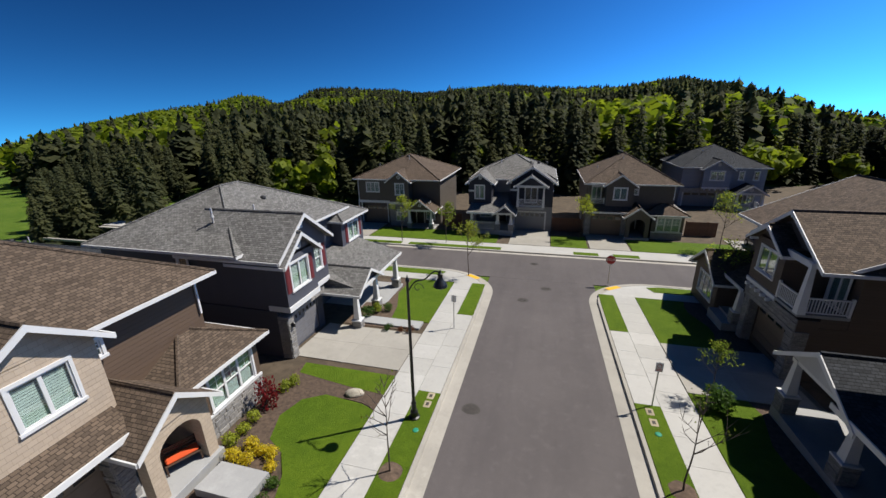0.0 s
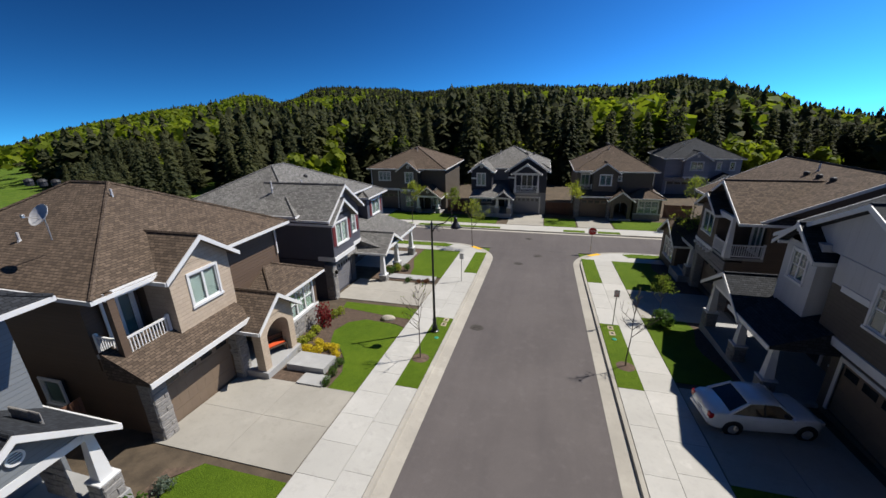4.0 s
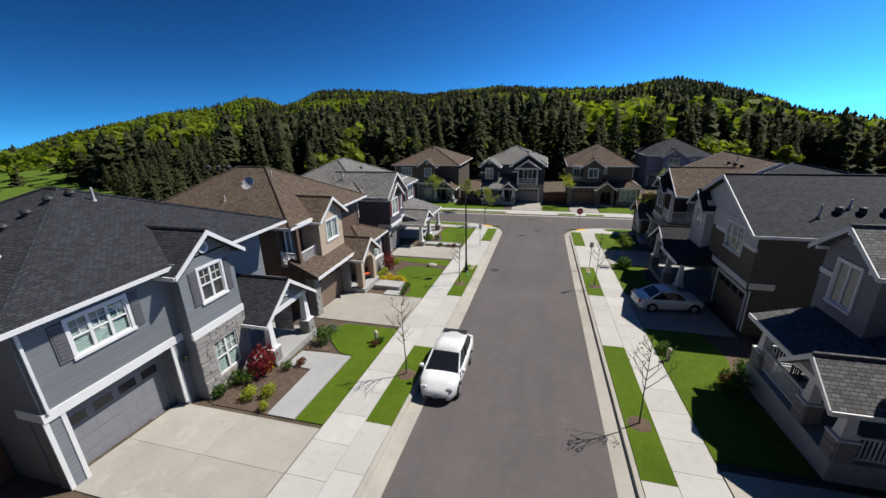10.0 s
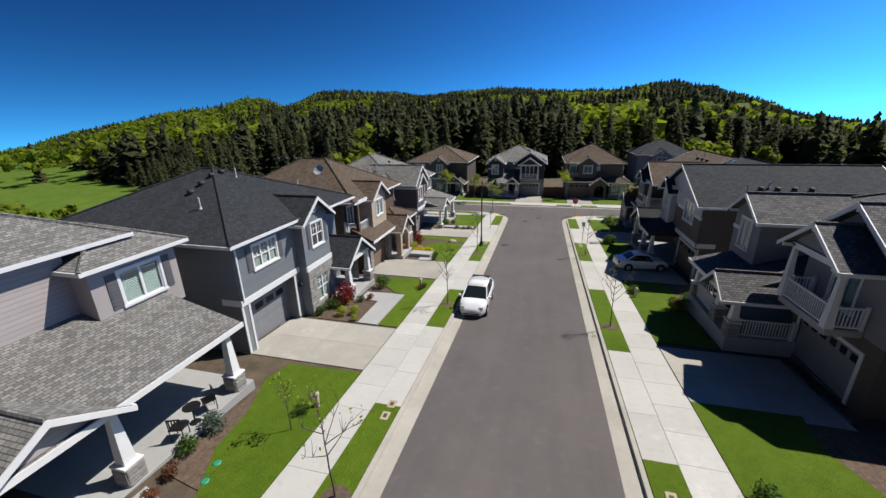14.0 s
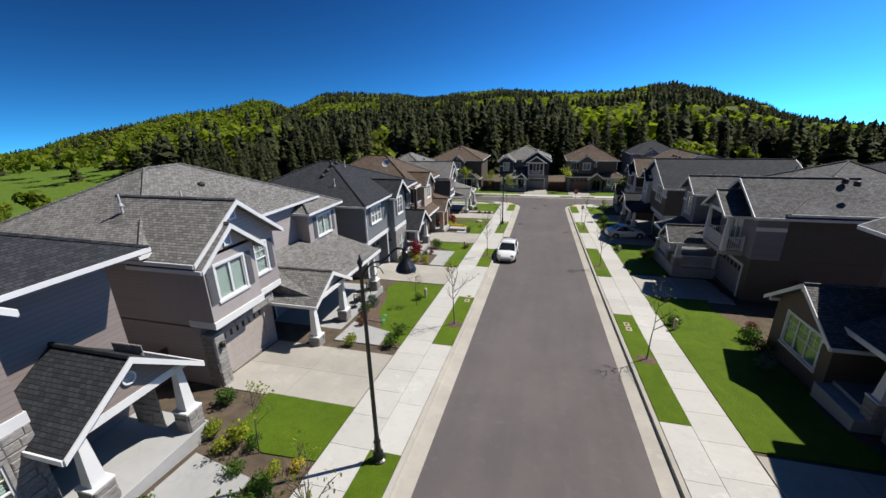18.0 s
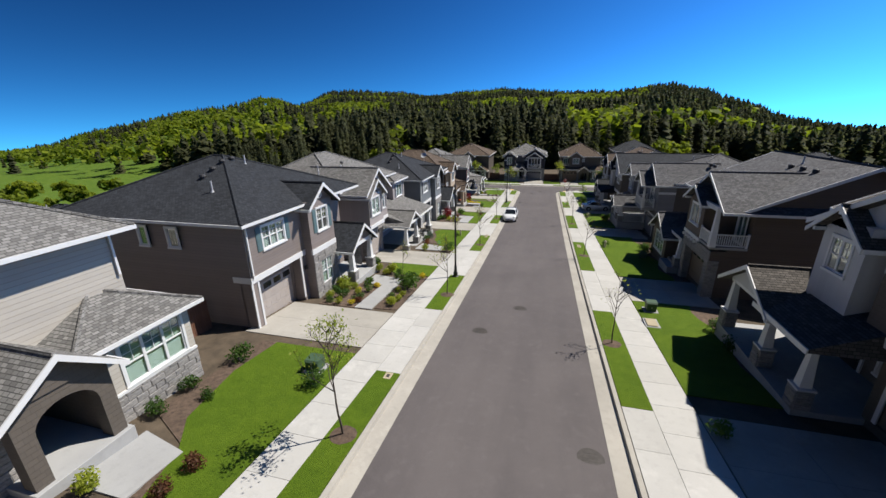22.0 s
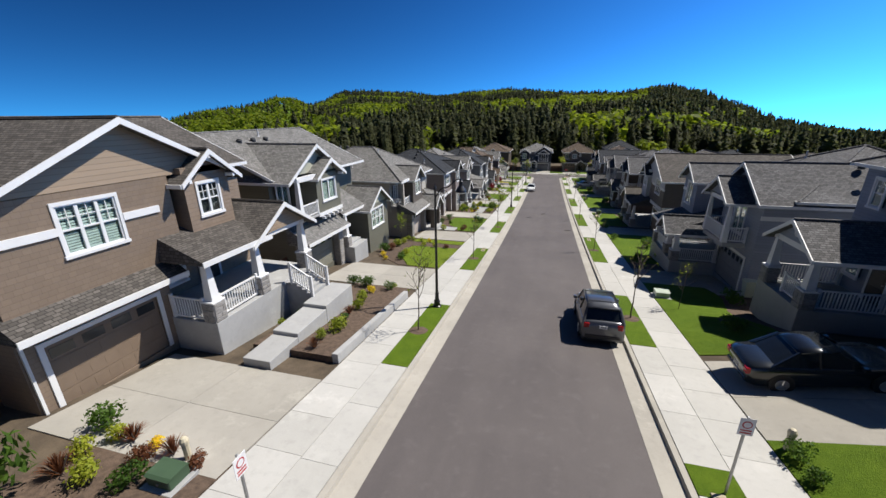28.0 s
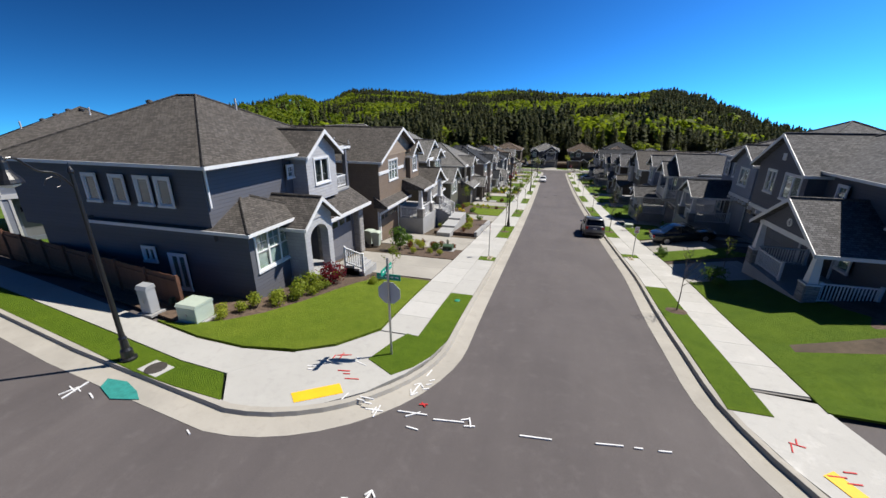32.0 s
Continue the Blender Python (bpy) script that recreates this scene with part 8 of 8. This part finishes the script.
# ---- porch things ----
ORANGE, CHAIRWOOD = mat_plain("orange cushion cloth", (0.62, 0.085, 0.02), 0.9, 0.1), mat_plain("dark teak", (0.09, 0.05, 0.03), 0.6, 0.2)


def porch_bench(m):
    ob = thing("porch_bench", m, "dark wooden porch bench with orange cushion", "bench")
    for x in (-0.55, 0.5):
        for y in (0.0, 0.45):
            bm = BM()
            box(bm, x, x + 0.06, y, y + 0.06, 0, 0.4 if y < 0.1 else 0.85, 0.006)
            part("leg", bm, CHAIRWOOD, ob)
    bm = BM()
    box(bm, -0.55, 0.56, 0, 0.5, 0.36, 0.42, 0.01)
    part("seat", bm, CHAIRWOOD, ob)
    for z in (0.5, 0.62, 0.74):
        bm = BM()
        box(bm, -0.55, 0.56, 0.46, 0.49, z, z + 0.08)
        part("back_slat", bm, CHAIRWOOD, ob)
    bm = BM()
    box(bm, -0.5, 0.5, 0.03, 0.44, 0.42, 0.53, 0.04)
    part("cushion", bm, ORANGE, ob, "bright orange seat cushion")


def porch_chair(m, mat, label, group="porch chairs"):
    ob = thing("porch_chair", m, label, "chair", group)
    for x in (-0.22, 0.19):
        for y in (-0.2, 0.18):
            bm = BM()
            box(bm, x, x + 0.03, y, y + 0.03, 0, 0.44 if y < 0 else 0.9, 0.004)
            part("leg", bm, mat, ob)
    bm = BM()
    box(bm, -0.24, 0.24, -0.22, 0.22, 0.43, 0.46, 0.008)
    part("seat", bm, mat, ob)
    for k in range(4):
        bm = BM()
        box(bm, -0.17 + k * 0.1, -0.13 + k * 0.1, 0.185, 0.205, 0.47, 0.88)
        part("back_slat", bm, mat, ob)
    bm = BM()
    box(bm, -0.23, 0.23, 0.18, 0.21, 0.86, 0.91)
    part("top_rail", bm, mat, ob)


def by_house(m, x, dy, dz, rz=0.0):
    """On the plot of a house: dy metres along the street from its corner, dz over its floor."""
    return pose(x, m.translation.y + dy, m.translation.z + dz, 0, 0, rz)


porch_bench(by_house(left(-5.5, dz=0.12), -11.9, 5.7, 0.245, 60))
porch_chair(by_house(left(-33.35), -11.2, 9.0, -0.385, 200), DARK, "black metal bistro chair on a porch")
porch_chair(by_house(left(-33.35), -11.3, 10.4, -0.385, -30), DARK, "black metal bistro chair on a porch")
ob = thing("bistro_table", by_house(left(-33.35), -11.3, 9.7, -0.385), "small round black metal bistro table", "table")
for nm, prof in (("tabletop", [(0.3, 0.68), (0.3, 0.71), (0.28, 0.715)]), ("stem", [(0.03, 0.02), (0.03, 0.68)]), ("foot", [(0.2, 0.0), (0.18, 0.02), (0.03, 0.04)])):
    bm = BM()
    lathe(bm, prof, 14)
    part(nm, bm, DARK, ob)
porch_chair(by_house(right(-5.8, 12.5, 0.25), 11.0, -3.0, 0.555, 100), CHAIRWOOD, "dark wooden chair on a shaded porch")
porch_chair(by_house(right(-5.8, 12.5, 0.25), 11.0, -4.2, 0.555, 75), CHAIRWOOD, "dark wooden chair on a shaded porch")

# satellite dish
ob = thing("satellite_dish", pose(-17.0, -4.2, 5.6), "pale grey satellite dish on a shingle roof", "satellite dish")
bm = BM()
tube(bm, (0, 0, -0.6), (0, 0, 0.35), 0.025, 0.025, 6)
part("mast", bm, STEEL, ob)
bm = BM()
lathe(bm, [(0.02, 0.06), (0.2, 0.07), (0.36, 0.12), (0.42, 0.16), (0.42, 0.175), (0.36, 0.14), (0.2, 0.09), (0.02, 0.08)], 18)
part("dish", bm, PIPE, ob, "", pose(0, 0, 0.3, 55, 0, 0))
bm = BM()
tube(bm, (0, -0.1, 0.25), (0, -0.55, 0.42), 0.014, 0.014, 5)
box(bm, -0.05, 0.05, -0.62, -0.52, 0.38, 0.5, 0.01)
part("feed_arm", bm, STEEL, ob)


# ---- stepped walks to the raised porches ----
def baluster_rail(ob, p, q, h=0.92):
    """A white railing, level or sloping with the stairs."""
    p, q = Vector(p), Vector(q)
    n = max(2, int((q - p).length / 0.13))
    for z in (0.12, h):
        bm = BM()
        d = (q - p).normalized()
        s = Vector((-d.y, d.x, 0)).normalized() * 0.035
        prism(bm, [p + s + Vector((0, 0, z)), p - s + Vector((0, 0, z)), p - s + Vector((0, 0, z + 0.06)), p + s + Vector((0, 0, z + 0.06))], q - p)
        part("rail", bm, WHITE, ob)
    for i in range(1, n):
        c = p.lerp(q, i / n)
        bm = BM()
        box(bm, c.x - 0.018, c.x + 0.018, c.y - 0.018, c.y + 0.018, c.z + 0.15, c.z + h + 0.01)
        part("baluster", bm, WHITE, ob)
    for c in (p, q):
        bm = BM()
        box(bm, c.x - 0.055, c.x + 0.055, c.y - 0.055, c.y + 0.055, c.z - 0.1, c.z + h + 0.12, 0.008)
        part("post", bm, WHITE, ob)


_, yh, zh = left(-90.8, -13.4, 0.15).translation
for y0, y1, z1 in ((4.25, 6.0, 0.1), (6.0, 8.2, 0.26), (8.2, 10.7, 0.42)):
    bm = BM()
    box(bm, -10.35, -9.15, yh + y0 + 0.004, yh + y1, zh - 1.0, zh + z1 - 0.02, 0.015)
    tagged(part("walk_landing", bm, CONC_GREY), "grey concrete landing of a stepped garden walk", "landing", kind="structure")
ob = thing("porch_stairs", pose(0, 0, 0), "grey concrete porch stairs with white railings", "stairs")
for k in range(4):
    bm = BM()
    box(bm, -12.0 + 0.003 * k, -10.36 - 0.25 * k, yh + 8.9 + 0.003 * k, yh + 10.4 - 0.003 * k, zh - 1.3, zh + 0.56 + 0.15 * k, 0.01)
    part("step", bm, CONC_GREY, ob)
for y in (yh + 8.96, yh + 10.34):
    baluster_rail(ob, (-11.4, y, zh + 1.05), (-10.3, y, zh + 0.42))
yi, zi = -105.4, 7.05
ob = thing("porch_stairs", pose(0, 0, 0), "grey concrete entry steps with a white railing", "stairs")
for k in range(3):
    bm = BM()
    box(bm, -11.7, -10.5 - 0.3 * k, yi + 5.6, yi + 7.1, zi - 0.8, zi - 0.12 + 0.13 * k, 0.01)
    part("step", bm, CONC_GREY, ob)
baluster_rail(ob, (-11.6, yi + 5.6, zi + 0.2), (-10.55, yi + 5.6, zi - 0.1))

# ---- survey marks and stains ----
SPRAY_W, SPRAY_R, TEAL = mat_plain("white spray paint", (0.7, 0.7, 0.7), 0.7, 0.15, 8), mat_plain("red spray paint", (0.5, 0.03, 0.03), 0.7, 0.15, 8), mat_plain("teal spray paint", (0.03, 0.25, 0.22), 0.7, 0.2, 8)


def spray(p, q, w, mat, dz):
    d = (Vector(q) - Vector(p)).normalized()
    n = Vector((-d.y, d.x)) * w / 2
    a, b = Vector(p) - Vector((0.5, 0)), Vector(q) - Vector((0.5, 0))
    outline_sheet("survey_mark", mat, [tuple(a + n), tuple(a - n), tuple(b - n), tuple(b + n)], dz, "sprayed survey line on the ground", 0.03, "road marking")


mrk = random.Random(77)
# hatches and letters on the ramp, the gutter and the street
for cx, cy, n, mat, dz in ((-7.3, -103.6, 3, SPRAY_W, 0.165), (-7.0, -103.0, 4, SPRAY_R, 0.166), (-6.4, -102.8, 3, SPRAY_W, 0.165), (-6.3, -103.5, 4, SPRAY_R, 0.166), (-5.5, -104.45, 4, SPRAY_W, 0.165), (-4.85, -104.5, 4, SPRAY_W, 0.03),
                           (-13.4, -105.9, 3, SPRAY_W, 0.03), (5.9, -103.2, 3, SPRAY_R, 0.165), (6.5, -103.9, 3, SPRAY_R, 0.165)):
    a = mrk.uniform(-0.3, 0.3)
    for k in range(n):
        x, y, t, ln = cx + mrk.gauss(0, 0.2), cy + mrk.gauss(0, 0.12), a + (1.4 if mrk.random() < 0.3 else 0.0), mrk.uniform(0.1, 0.22)
        spray((x - ln * math.cos(t), y - ln * math.sin(t)), (x + ln * math.cos(t), y + ln * math.sin(t)), 0.028, mat, dz + 0.001 * k)
for x0, y0, x1, y1, mat in ((-4.22, -104.40, -3.41, -104.34, SPRAY_W), (-3.95, -104.52, -3.62, -104.30, SPRAY_W), (-3.80, -104.80, -3.48, -104.82, SPRAY_W), (-3.75, -104.06, -3.52, -104.00, SPRAY_R), (-3.70, -103.98, -3.56, -104.10, SPRAY_R),
                            (-3.21, -104.43, -2.40, -104.33, SPRAY_W), (-2.50, -104.28, -2.30, -104.20, SPRAY_W), (-2.38, -104.44, -2.10, -104.38, SPRAY_W), (-2.30, -104.16, -2.20, -104.44, SPRAY_W),
                            (-0.96, -104.37, -0.18, -104.30, SPRAY_W), (0.86, -104.15, 1.51, -104.06, SPRAY_W), (1.75, -104.05, 1.95, -104.03, SPRAY_W), (2.3, -104.0, 2.6, -103.96, SPRAY_W),
                            (-4.10, -103.81, -4.02, -103.30, SPRAY_W), (-4.10, -103.81, -3.96, -103.66, SPRAY_W), (-4.10, -103.81, -4.20, -103.60, SPRAY_W), (-4.02, -103.30, -4.18, -103.42, SPRAY_W), (-4.02, -103.30, -3.88, -103.44, SPRAY_W),
                            (-3.96, -102.98, -3.89, -102.62, SPRAY_W), (-3.86, -103.52, -3.70, -103.44, SPRAY_W), (-3.84, -103.32, -3.68, -103.24, SPRAY_W), (-3.80, -103.14, -3.66, -103.06, SPRAY_W),
                            (-4.39, -106.77, -4.25, -106.74, SPRAY_W), (-3.92, -106.85, -3.85, -106.45, SPRAY_W), (-3.85, -106.45, -3.95, -106.58, SPRAY_W), (-3.85, -106.45, -3.72, -106.58, SPRAY_W),
                            (-9.05, -106.20, -8.88, -106.28, SPRAY_W), (-13.4, -106.25, -13.5, -105.6, SPRAY_W), (-12.9, -105.9, -12.6, -106.0, SPRAY_W)):
    spray((x0, y0), (x1, y1), 0.034, mat, 0.03 + mrk.uniform(0, 0.004))
outline_sheet("stain", TEAL, by_metres([(-13.6, -110.55), (-12.9, -110.5), (-12.2, -110.75), (-11.8, -111.0), (-12.6, -111.2), (-13.4, -110.9)]), 0.035, "teal paint stain in the gutter", 0.03, "stain")
outline_sheet("vault_pad", CONC_WALK, by_metres([(-13.0, -110.1), (-12.1, -110.25), (-12.0, -109.7), (-12.9, -109.55)]), 0.182, "square concrete pad with an iron cover", 0.05, "pad")
bm = BM()
lathe(bm, [(0.3, -0.02), (0.3, 0.01), (0.26, 0.014)], 20)
tagged(part("iron_cover", bm, IRON, None, "", pose(-12.5, -109.9, road_at(-109.9) + 0.185)), "round iron cover on a concrete pad", "manhole cover")


# ---- woods and hills ----
def kites(rnd, n, kind):
    """One tree of unit height as loose sprays: an array of four-cornered sprays."""
    out = []
    for i in range(n):
        a = rnd.random() * 6.283
        ca, sa = math.cos(a), math.sin(a)
        if kind == "fir":
            f = 0.05 + 0.93 * (i + rnd.random()) / n
            ln = (0.19 * (1 - f) ** 0.8 + 0.012) * rnd.uniform(0.55, 1.3)
            wd, dr = ln * 0.55 + 0.012, 0.05 + 0.1 * (1 - f)
            q = ((0, 0, f + 0.055), (ln * 0.6, wd, f), (ln, 0, f - dr * rnd.uniform(0.3, 0.9)), (ln * 0.6, -wd, f))
            out.append([(x * ca - y * sa, x * sa + y * ca, z) for x, y, z in q])
        elif kind == "twig":
            f = 0.06 + 0.92 * ((i // 12) + 0.35 * rnd.random()) / (n // 12 + 1)
            reach = (0.17 * (1 - f) ** 0.75 + 0.012) * (0.75 + 0.5 * noise.noise((i // 12 * 3.7, a * 0.8, n)))
            r0 = reach * rnd.uniform(0.15, 0.8)
            ln = reach * rnd.uniform(0.3, 0.6) + 0.006
            wd, z0 = ln * 0.3 + 0.004, f - r0 * 0.45
            q = ((r0, 0, z0 + 0.012), (r0 + ln * 0.5, wd, z0 - 0.006), (r0 + ln, rnd.uniform(-0.3, 0.3) * wd, z0 - ln * rnd.uniform(0.2, 0.7)), (r0 + ln * 0.5, -wd, z0 - 0.006))
            out.append([(x * ca - y * sa, x * sa + y * ca, z) for x, y, z in q])
        else:
            lobe = rnd.randrange(8)
            lr = random.Random(lobe * 7 + 3)
            c = Vector((lr.uniform(-0.24, 0.24), lr.uniform(-0.24, 0.24), lr.uniform(0.42, 0.82)))
            u = Vector((rnd.gauss(0, 1), rnd.gauss(0, 1), rnd.gauss(0.35, 1))).normalized()
            c = c + u * 0.17 * rnd.uniform(0.7, 1.1)
            t = (u.orthogonal().normalized() + 0.7 * Vector((rnd.gauss(0, 1), rnd.gauss(0, 1), rnd.gauss(0, 1)))).normalized()
            b = u.cross(t).normalized()
            s = rnd.uniform(0.06, 0.11)
            out.append([tuple(c + t * s), tuple(c + b * s * 0.8 + u * 0.02), tuple(c - t * s), tuple(c - b * s * 0.8 - u * 0.02)])
    return np.array(out, dtype=np.float32).reshape(-1, 3)


def stuff(name, blocks, mat, label, category):
    """Joins all the sprays of a wood into one mesh of loose four-cornered faces."""
    co = np.concatenate(blocks)
    n = len(co) // 4
    me_ = bpy.data.meshes.new(name)
    me_.vertices.add(n * 4)
    me_.vertices.foreach_set("co", co.ravel())
    me_.loops.add(n * 4)
    me_.loops.foreach_set("vertex_index", np.arange(n * 4, dtype=np.int32))
    me_.polygons.add(n)
    me_.polygons.foreach_set("loop_start", np.arange(0, n * 4, 4, dtype=np.int32))
    me_.update(calc_edges=True)
    me_.materials.append(mat)
    return tagged(new(name, me_), label, category, kind="stuff")


def planted(tmpl, x, y, z, h, spread, turn):
    c, s = math.cos(turn), math.sin(turn)
    r = np.array(((c * spread, -s * spread, 0), (s * spread, c * spread, 0), (0, 0, 1)), dtype=np.float32) * h
    return tmpl @ r.T + np.array((x, y, z), dtype=np.float32)


rnd = random.Random(5)
FIRS = [kites(rnd, 60, "fir") for _ in range(10)]
BROAD = [kites(rnd, 60, "broad") for _ in range(10)]
FIRS_NEAR = [kites(rnd, 620, "twig") for _ in range(8)]
BROAD_NEAR = [kites(rnd, 320, "broad") for _ in range(5)]


def sky_el(az):
    return float(np.interp(az, SKY_AZ, SKY_EL))


firs, broads = [], []
placed = 0
while placed < 17500:
    az = rnd.uniform(-68, 56)
    r = 115 + 985 * rnd.random() ** 0.8
    x, y = 1.0 + r * math.sin(radians(az)), -30.5 + r * math.cos(radians(az))
    edge = float(np.interp(az, (-75, -45, -10, 12, 25, 75), (980, 930, 1080, 820, 600, 500)))
    if r > edge + 12 or y < 72 or (az > 20 and x < 60 and y < 90):
        continue
    placed += 1
    z = terrain(x, y) - 0.5
    g = noise.noise((x * 0.008, y * 0.008, 4.0)) + 0.55 * noise.noise((x * 0.024, y * 0.024, 9.0))
    k = r / edge
    bright = (-0.03 if k > 0.25 else 0.08) if -12 < az < 13 else 0.1 if az <= -12 else 0.42
    if az < -24:
        bright = -0.06
    if r < 170:
        bright += 0.25
    meadow = az < -37 and k < 0.93 and noise.noise((x * 0.0065, y * 0.0065, 2.0)) + (-37 - az) * 0.02 > 0.02
    if meadow and rnd.random() < 0.86:
        continue
    if az < -20 and k > 0.94:
        bright = 0.5
    near = math.hypot(x - 1, y + 6)
    room = min(9.6 + r * math.tan(radians(sky_el(az) + 0.35)), 9.6 + near * math.tan(radians(sky_el(math.degrees(math.atan2(x - 1, y + 6))) + 0.5))) - z
    if g > bright:
        hh = min(rnd.uniform(9, 18), room + 1.0)
        if hh > 3:
            broads.append(planted(rnd.choice(BROAD), x, y, z, hh, rnd.uniform(1.0, 1.35), rnd.random() * 6.28))
    else:
        hh = min(rnd.uniform(10, 22), room + rnd.uniform(-3.5, 3.0))
        if hh > 4:
            firs.append(planted(rnd.choice(FIRS), x, y, z, hh, rnd.uniform(1.1, 1.7), rnd.random() * 6.28))
stuff("fir_forest", firs, FIR, "dark fir forest over the hills", "forest")
stuff("broadleaf_woods", broads, BROADLEAF, "bright spring broadleaf trees among the firs", "forest")


def gap(x, y):
    """The clearing in which the hillside houses stand, open towards the street."""
    u = Vector((-133.0, 140.0)).normalized()
    d = Vector((x, y + 18.0))
    return math.hypot(x + 130, y - 128) < 17 or abs(d.x * u.y - d.y * u.x) < 4.0 or math.hypot(x + 98, y - 134) < 13


firs, broads = [], []
for i in range(470):
    x, y = rnd.uniform(-110, 90), rnd.uniform(66, 108)
    if x > 26:
        y += (x - 26) * 0.4
    if x < -30 and rnd.random() < 0.45 or gap(x, y):
        continue
    az, r = math.degrees(math.atan2(x - 1, y + 30.5)), math.hypot(x - 1, y + 30.5)
    z = terrain(x, y) - 0.3
    hh = min(rnd.uniform(6, 17 if -8 < x < 60 else 21), 9.6 + r * math.tan(radians(sky_el(az) + 0.1)) - z, 9.6 + math.hypot(x - 1, y + 6) * math.tan(radians(sky_el(math.degrees(math.atan2(x - 1, y + 6))))) - z)
    if hh < 5:
        continue
    if rnd.random() < (0.34 if x > 5 else 0.18):
        broads.append(planted(rnd.choice(BROAD_NEAR), x, y, z, hh * 0.6, 1.0, rnd.random() * 6.28))
    else:
        firs.append(planted(rnd.choice(FIRS_NEAR), x, y, z, hh, rnd.uniform(1.2, 1.9) * min(1.4, (14 / hh) ** 0.5), rnd.random() * 6.28))
for i in range(190):
    az, r = rnd.uniform(-61.5, -36), rnd.uniform(70, 165)
    x, y = -0.3 + r * math.sin(radians(az)), -9.0 + r * math.cos(radians(az))
    z = terrain(x, y) - 0.3
    hh = min(9.3 + r * math.tan(radians(float(np.interp(az, (-62, -57, -54, -36), (-5.0, -2.4, -1.0, 0.8))))) - z - rnd.uniform(0, 5), rnd.uniform(17, 27))
    if hh > 7 and not gap(x, y) and (x < -46 and y > 21 or y > 64):
        firs.append(planted(rnd.choice(FIRS_NEAR), x, y, z, hh, rnd.uniform(0.9, 1.4) * min(1.3, (14 / hh) ** 0.5), rnd.random() * 6.28))
for i in range(60):
    x, y = rnd.uniform(-150, -62), rnd.uniform(-40, 20)
    broads.append(planted(rnd.choice(BROAD_NEAR), x, y, terrain(x, y) - 0.3, rnd.uniform(3, 7), 1.1, rnd.random() * 6.28))
stuff("fir_belt", firs, FIR, "tall dark firs close behind the far houses", "trees")
stuff("broadleaf_belt", broads, BROADLEAF, "bright green broadleaf trees at the foot of the hill", "trees")


# ---- stone veneer, stone by stone ----
def stone_mesh(seed):
    r = random.Random(seed)
    bm = BM()
    j = lambda s: r.uniform(-s, s)
    lo = [bm.verts.new((x + j(0.015), 0, z + j(0.02))) for x, z in ((0.01, 0.02), (0.99, 0.02), (0.99, 0.98), (0.01, 0.98))]
    mi = [bm.verts.new((v.co.x, -0.6, v.co.z)) for v in lo]
    hi = [bm.verts.new((0.5 + (v.co.x - 0.5) * 0.86, -1.0 + j(0.12), 0.5 + (v.co.z - 0.5) * 0.78)) for v in lo]
    for a, b in ((lo, mi), (mi, hi)):
        for i in range(4):
            bm.faces.new((a[i], a[(i + 1) % 4], b[(i + 1) % 4], b[i]))
    bm.faces.new(hi)
    return mesh_of("stone", bm, STONE)


STONES = [stone_mesh(k) for k in range(7)]
laid = {}
for job in STONE_JOBS:
    parent, a0, a1, c, z0, z1, face, seed = job[:8]
    root = parent
    while root.parent:
        root = root.parent
    r = random.Random(int(seed * 1e6))
    p = root.matrix_basis.translation
    if p.y > 40 or abs(p.x) > 30 or laid.get(root.name, 0) > 290:
        parent.data.materials[0] = STONE
        continue
    z = z0 + 0.01
    while z < z1 - 0.06:
        h = min(r.uniform(0.16, 0.29), z1 - z)
        if z1 - z - h < 0.08:
            h = z1 - z
        a = a0
        while a < a1 - 0.04:
            w = min(r.uniform(0.28, 0.62), a1 - a)
            if a1 - a - w < 0.14:
                w = a1 - a
            d = r.uniform(0.03, 0.06)
            if face == "f":
                m = pose(a, c, z)
            elif face == "l":
                m = pose(c, a + w, z, 0, 0, -90)
            else:
                m = pose(c, a, z, 0, 0, 90)
            part("stone", r.choice(STONES), STONE, parent, m=m @ Matrix.Diagonal((w, d, h, 1)))
            laid[root.name] = laid.get(root.name, 0) + 1
            a += w
        z += h
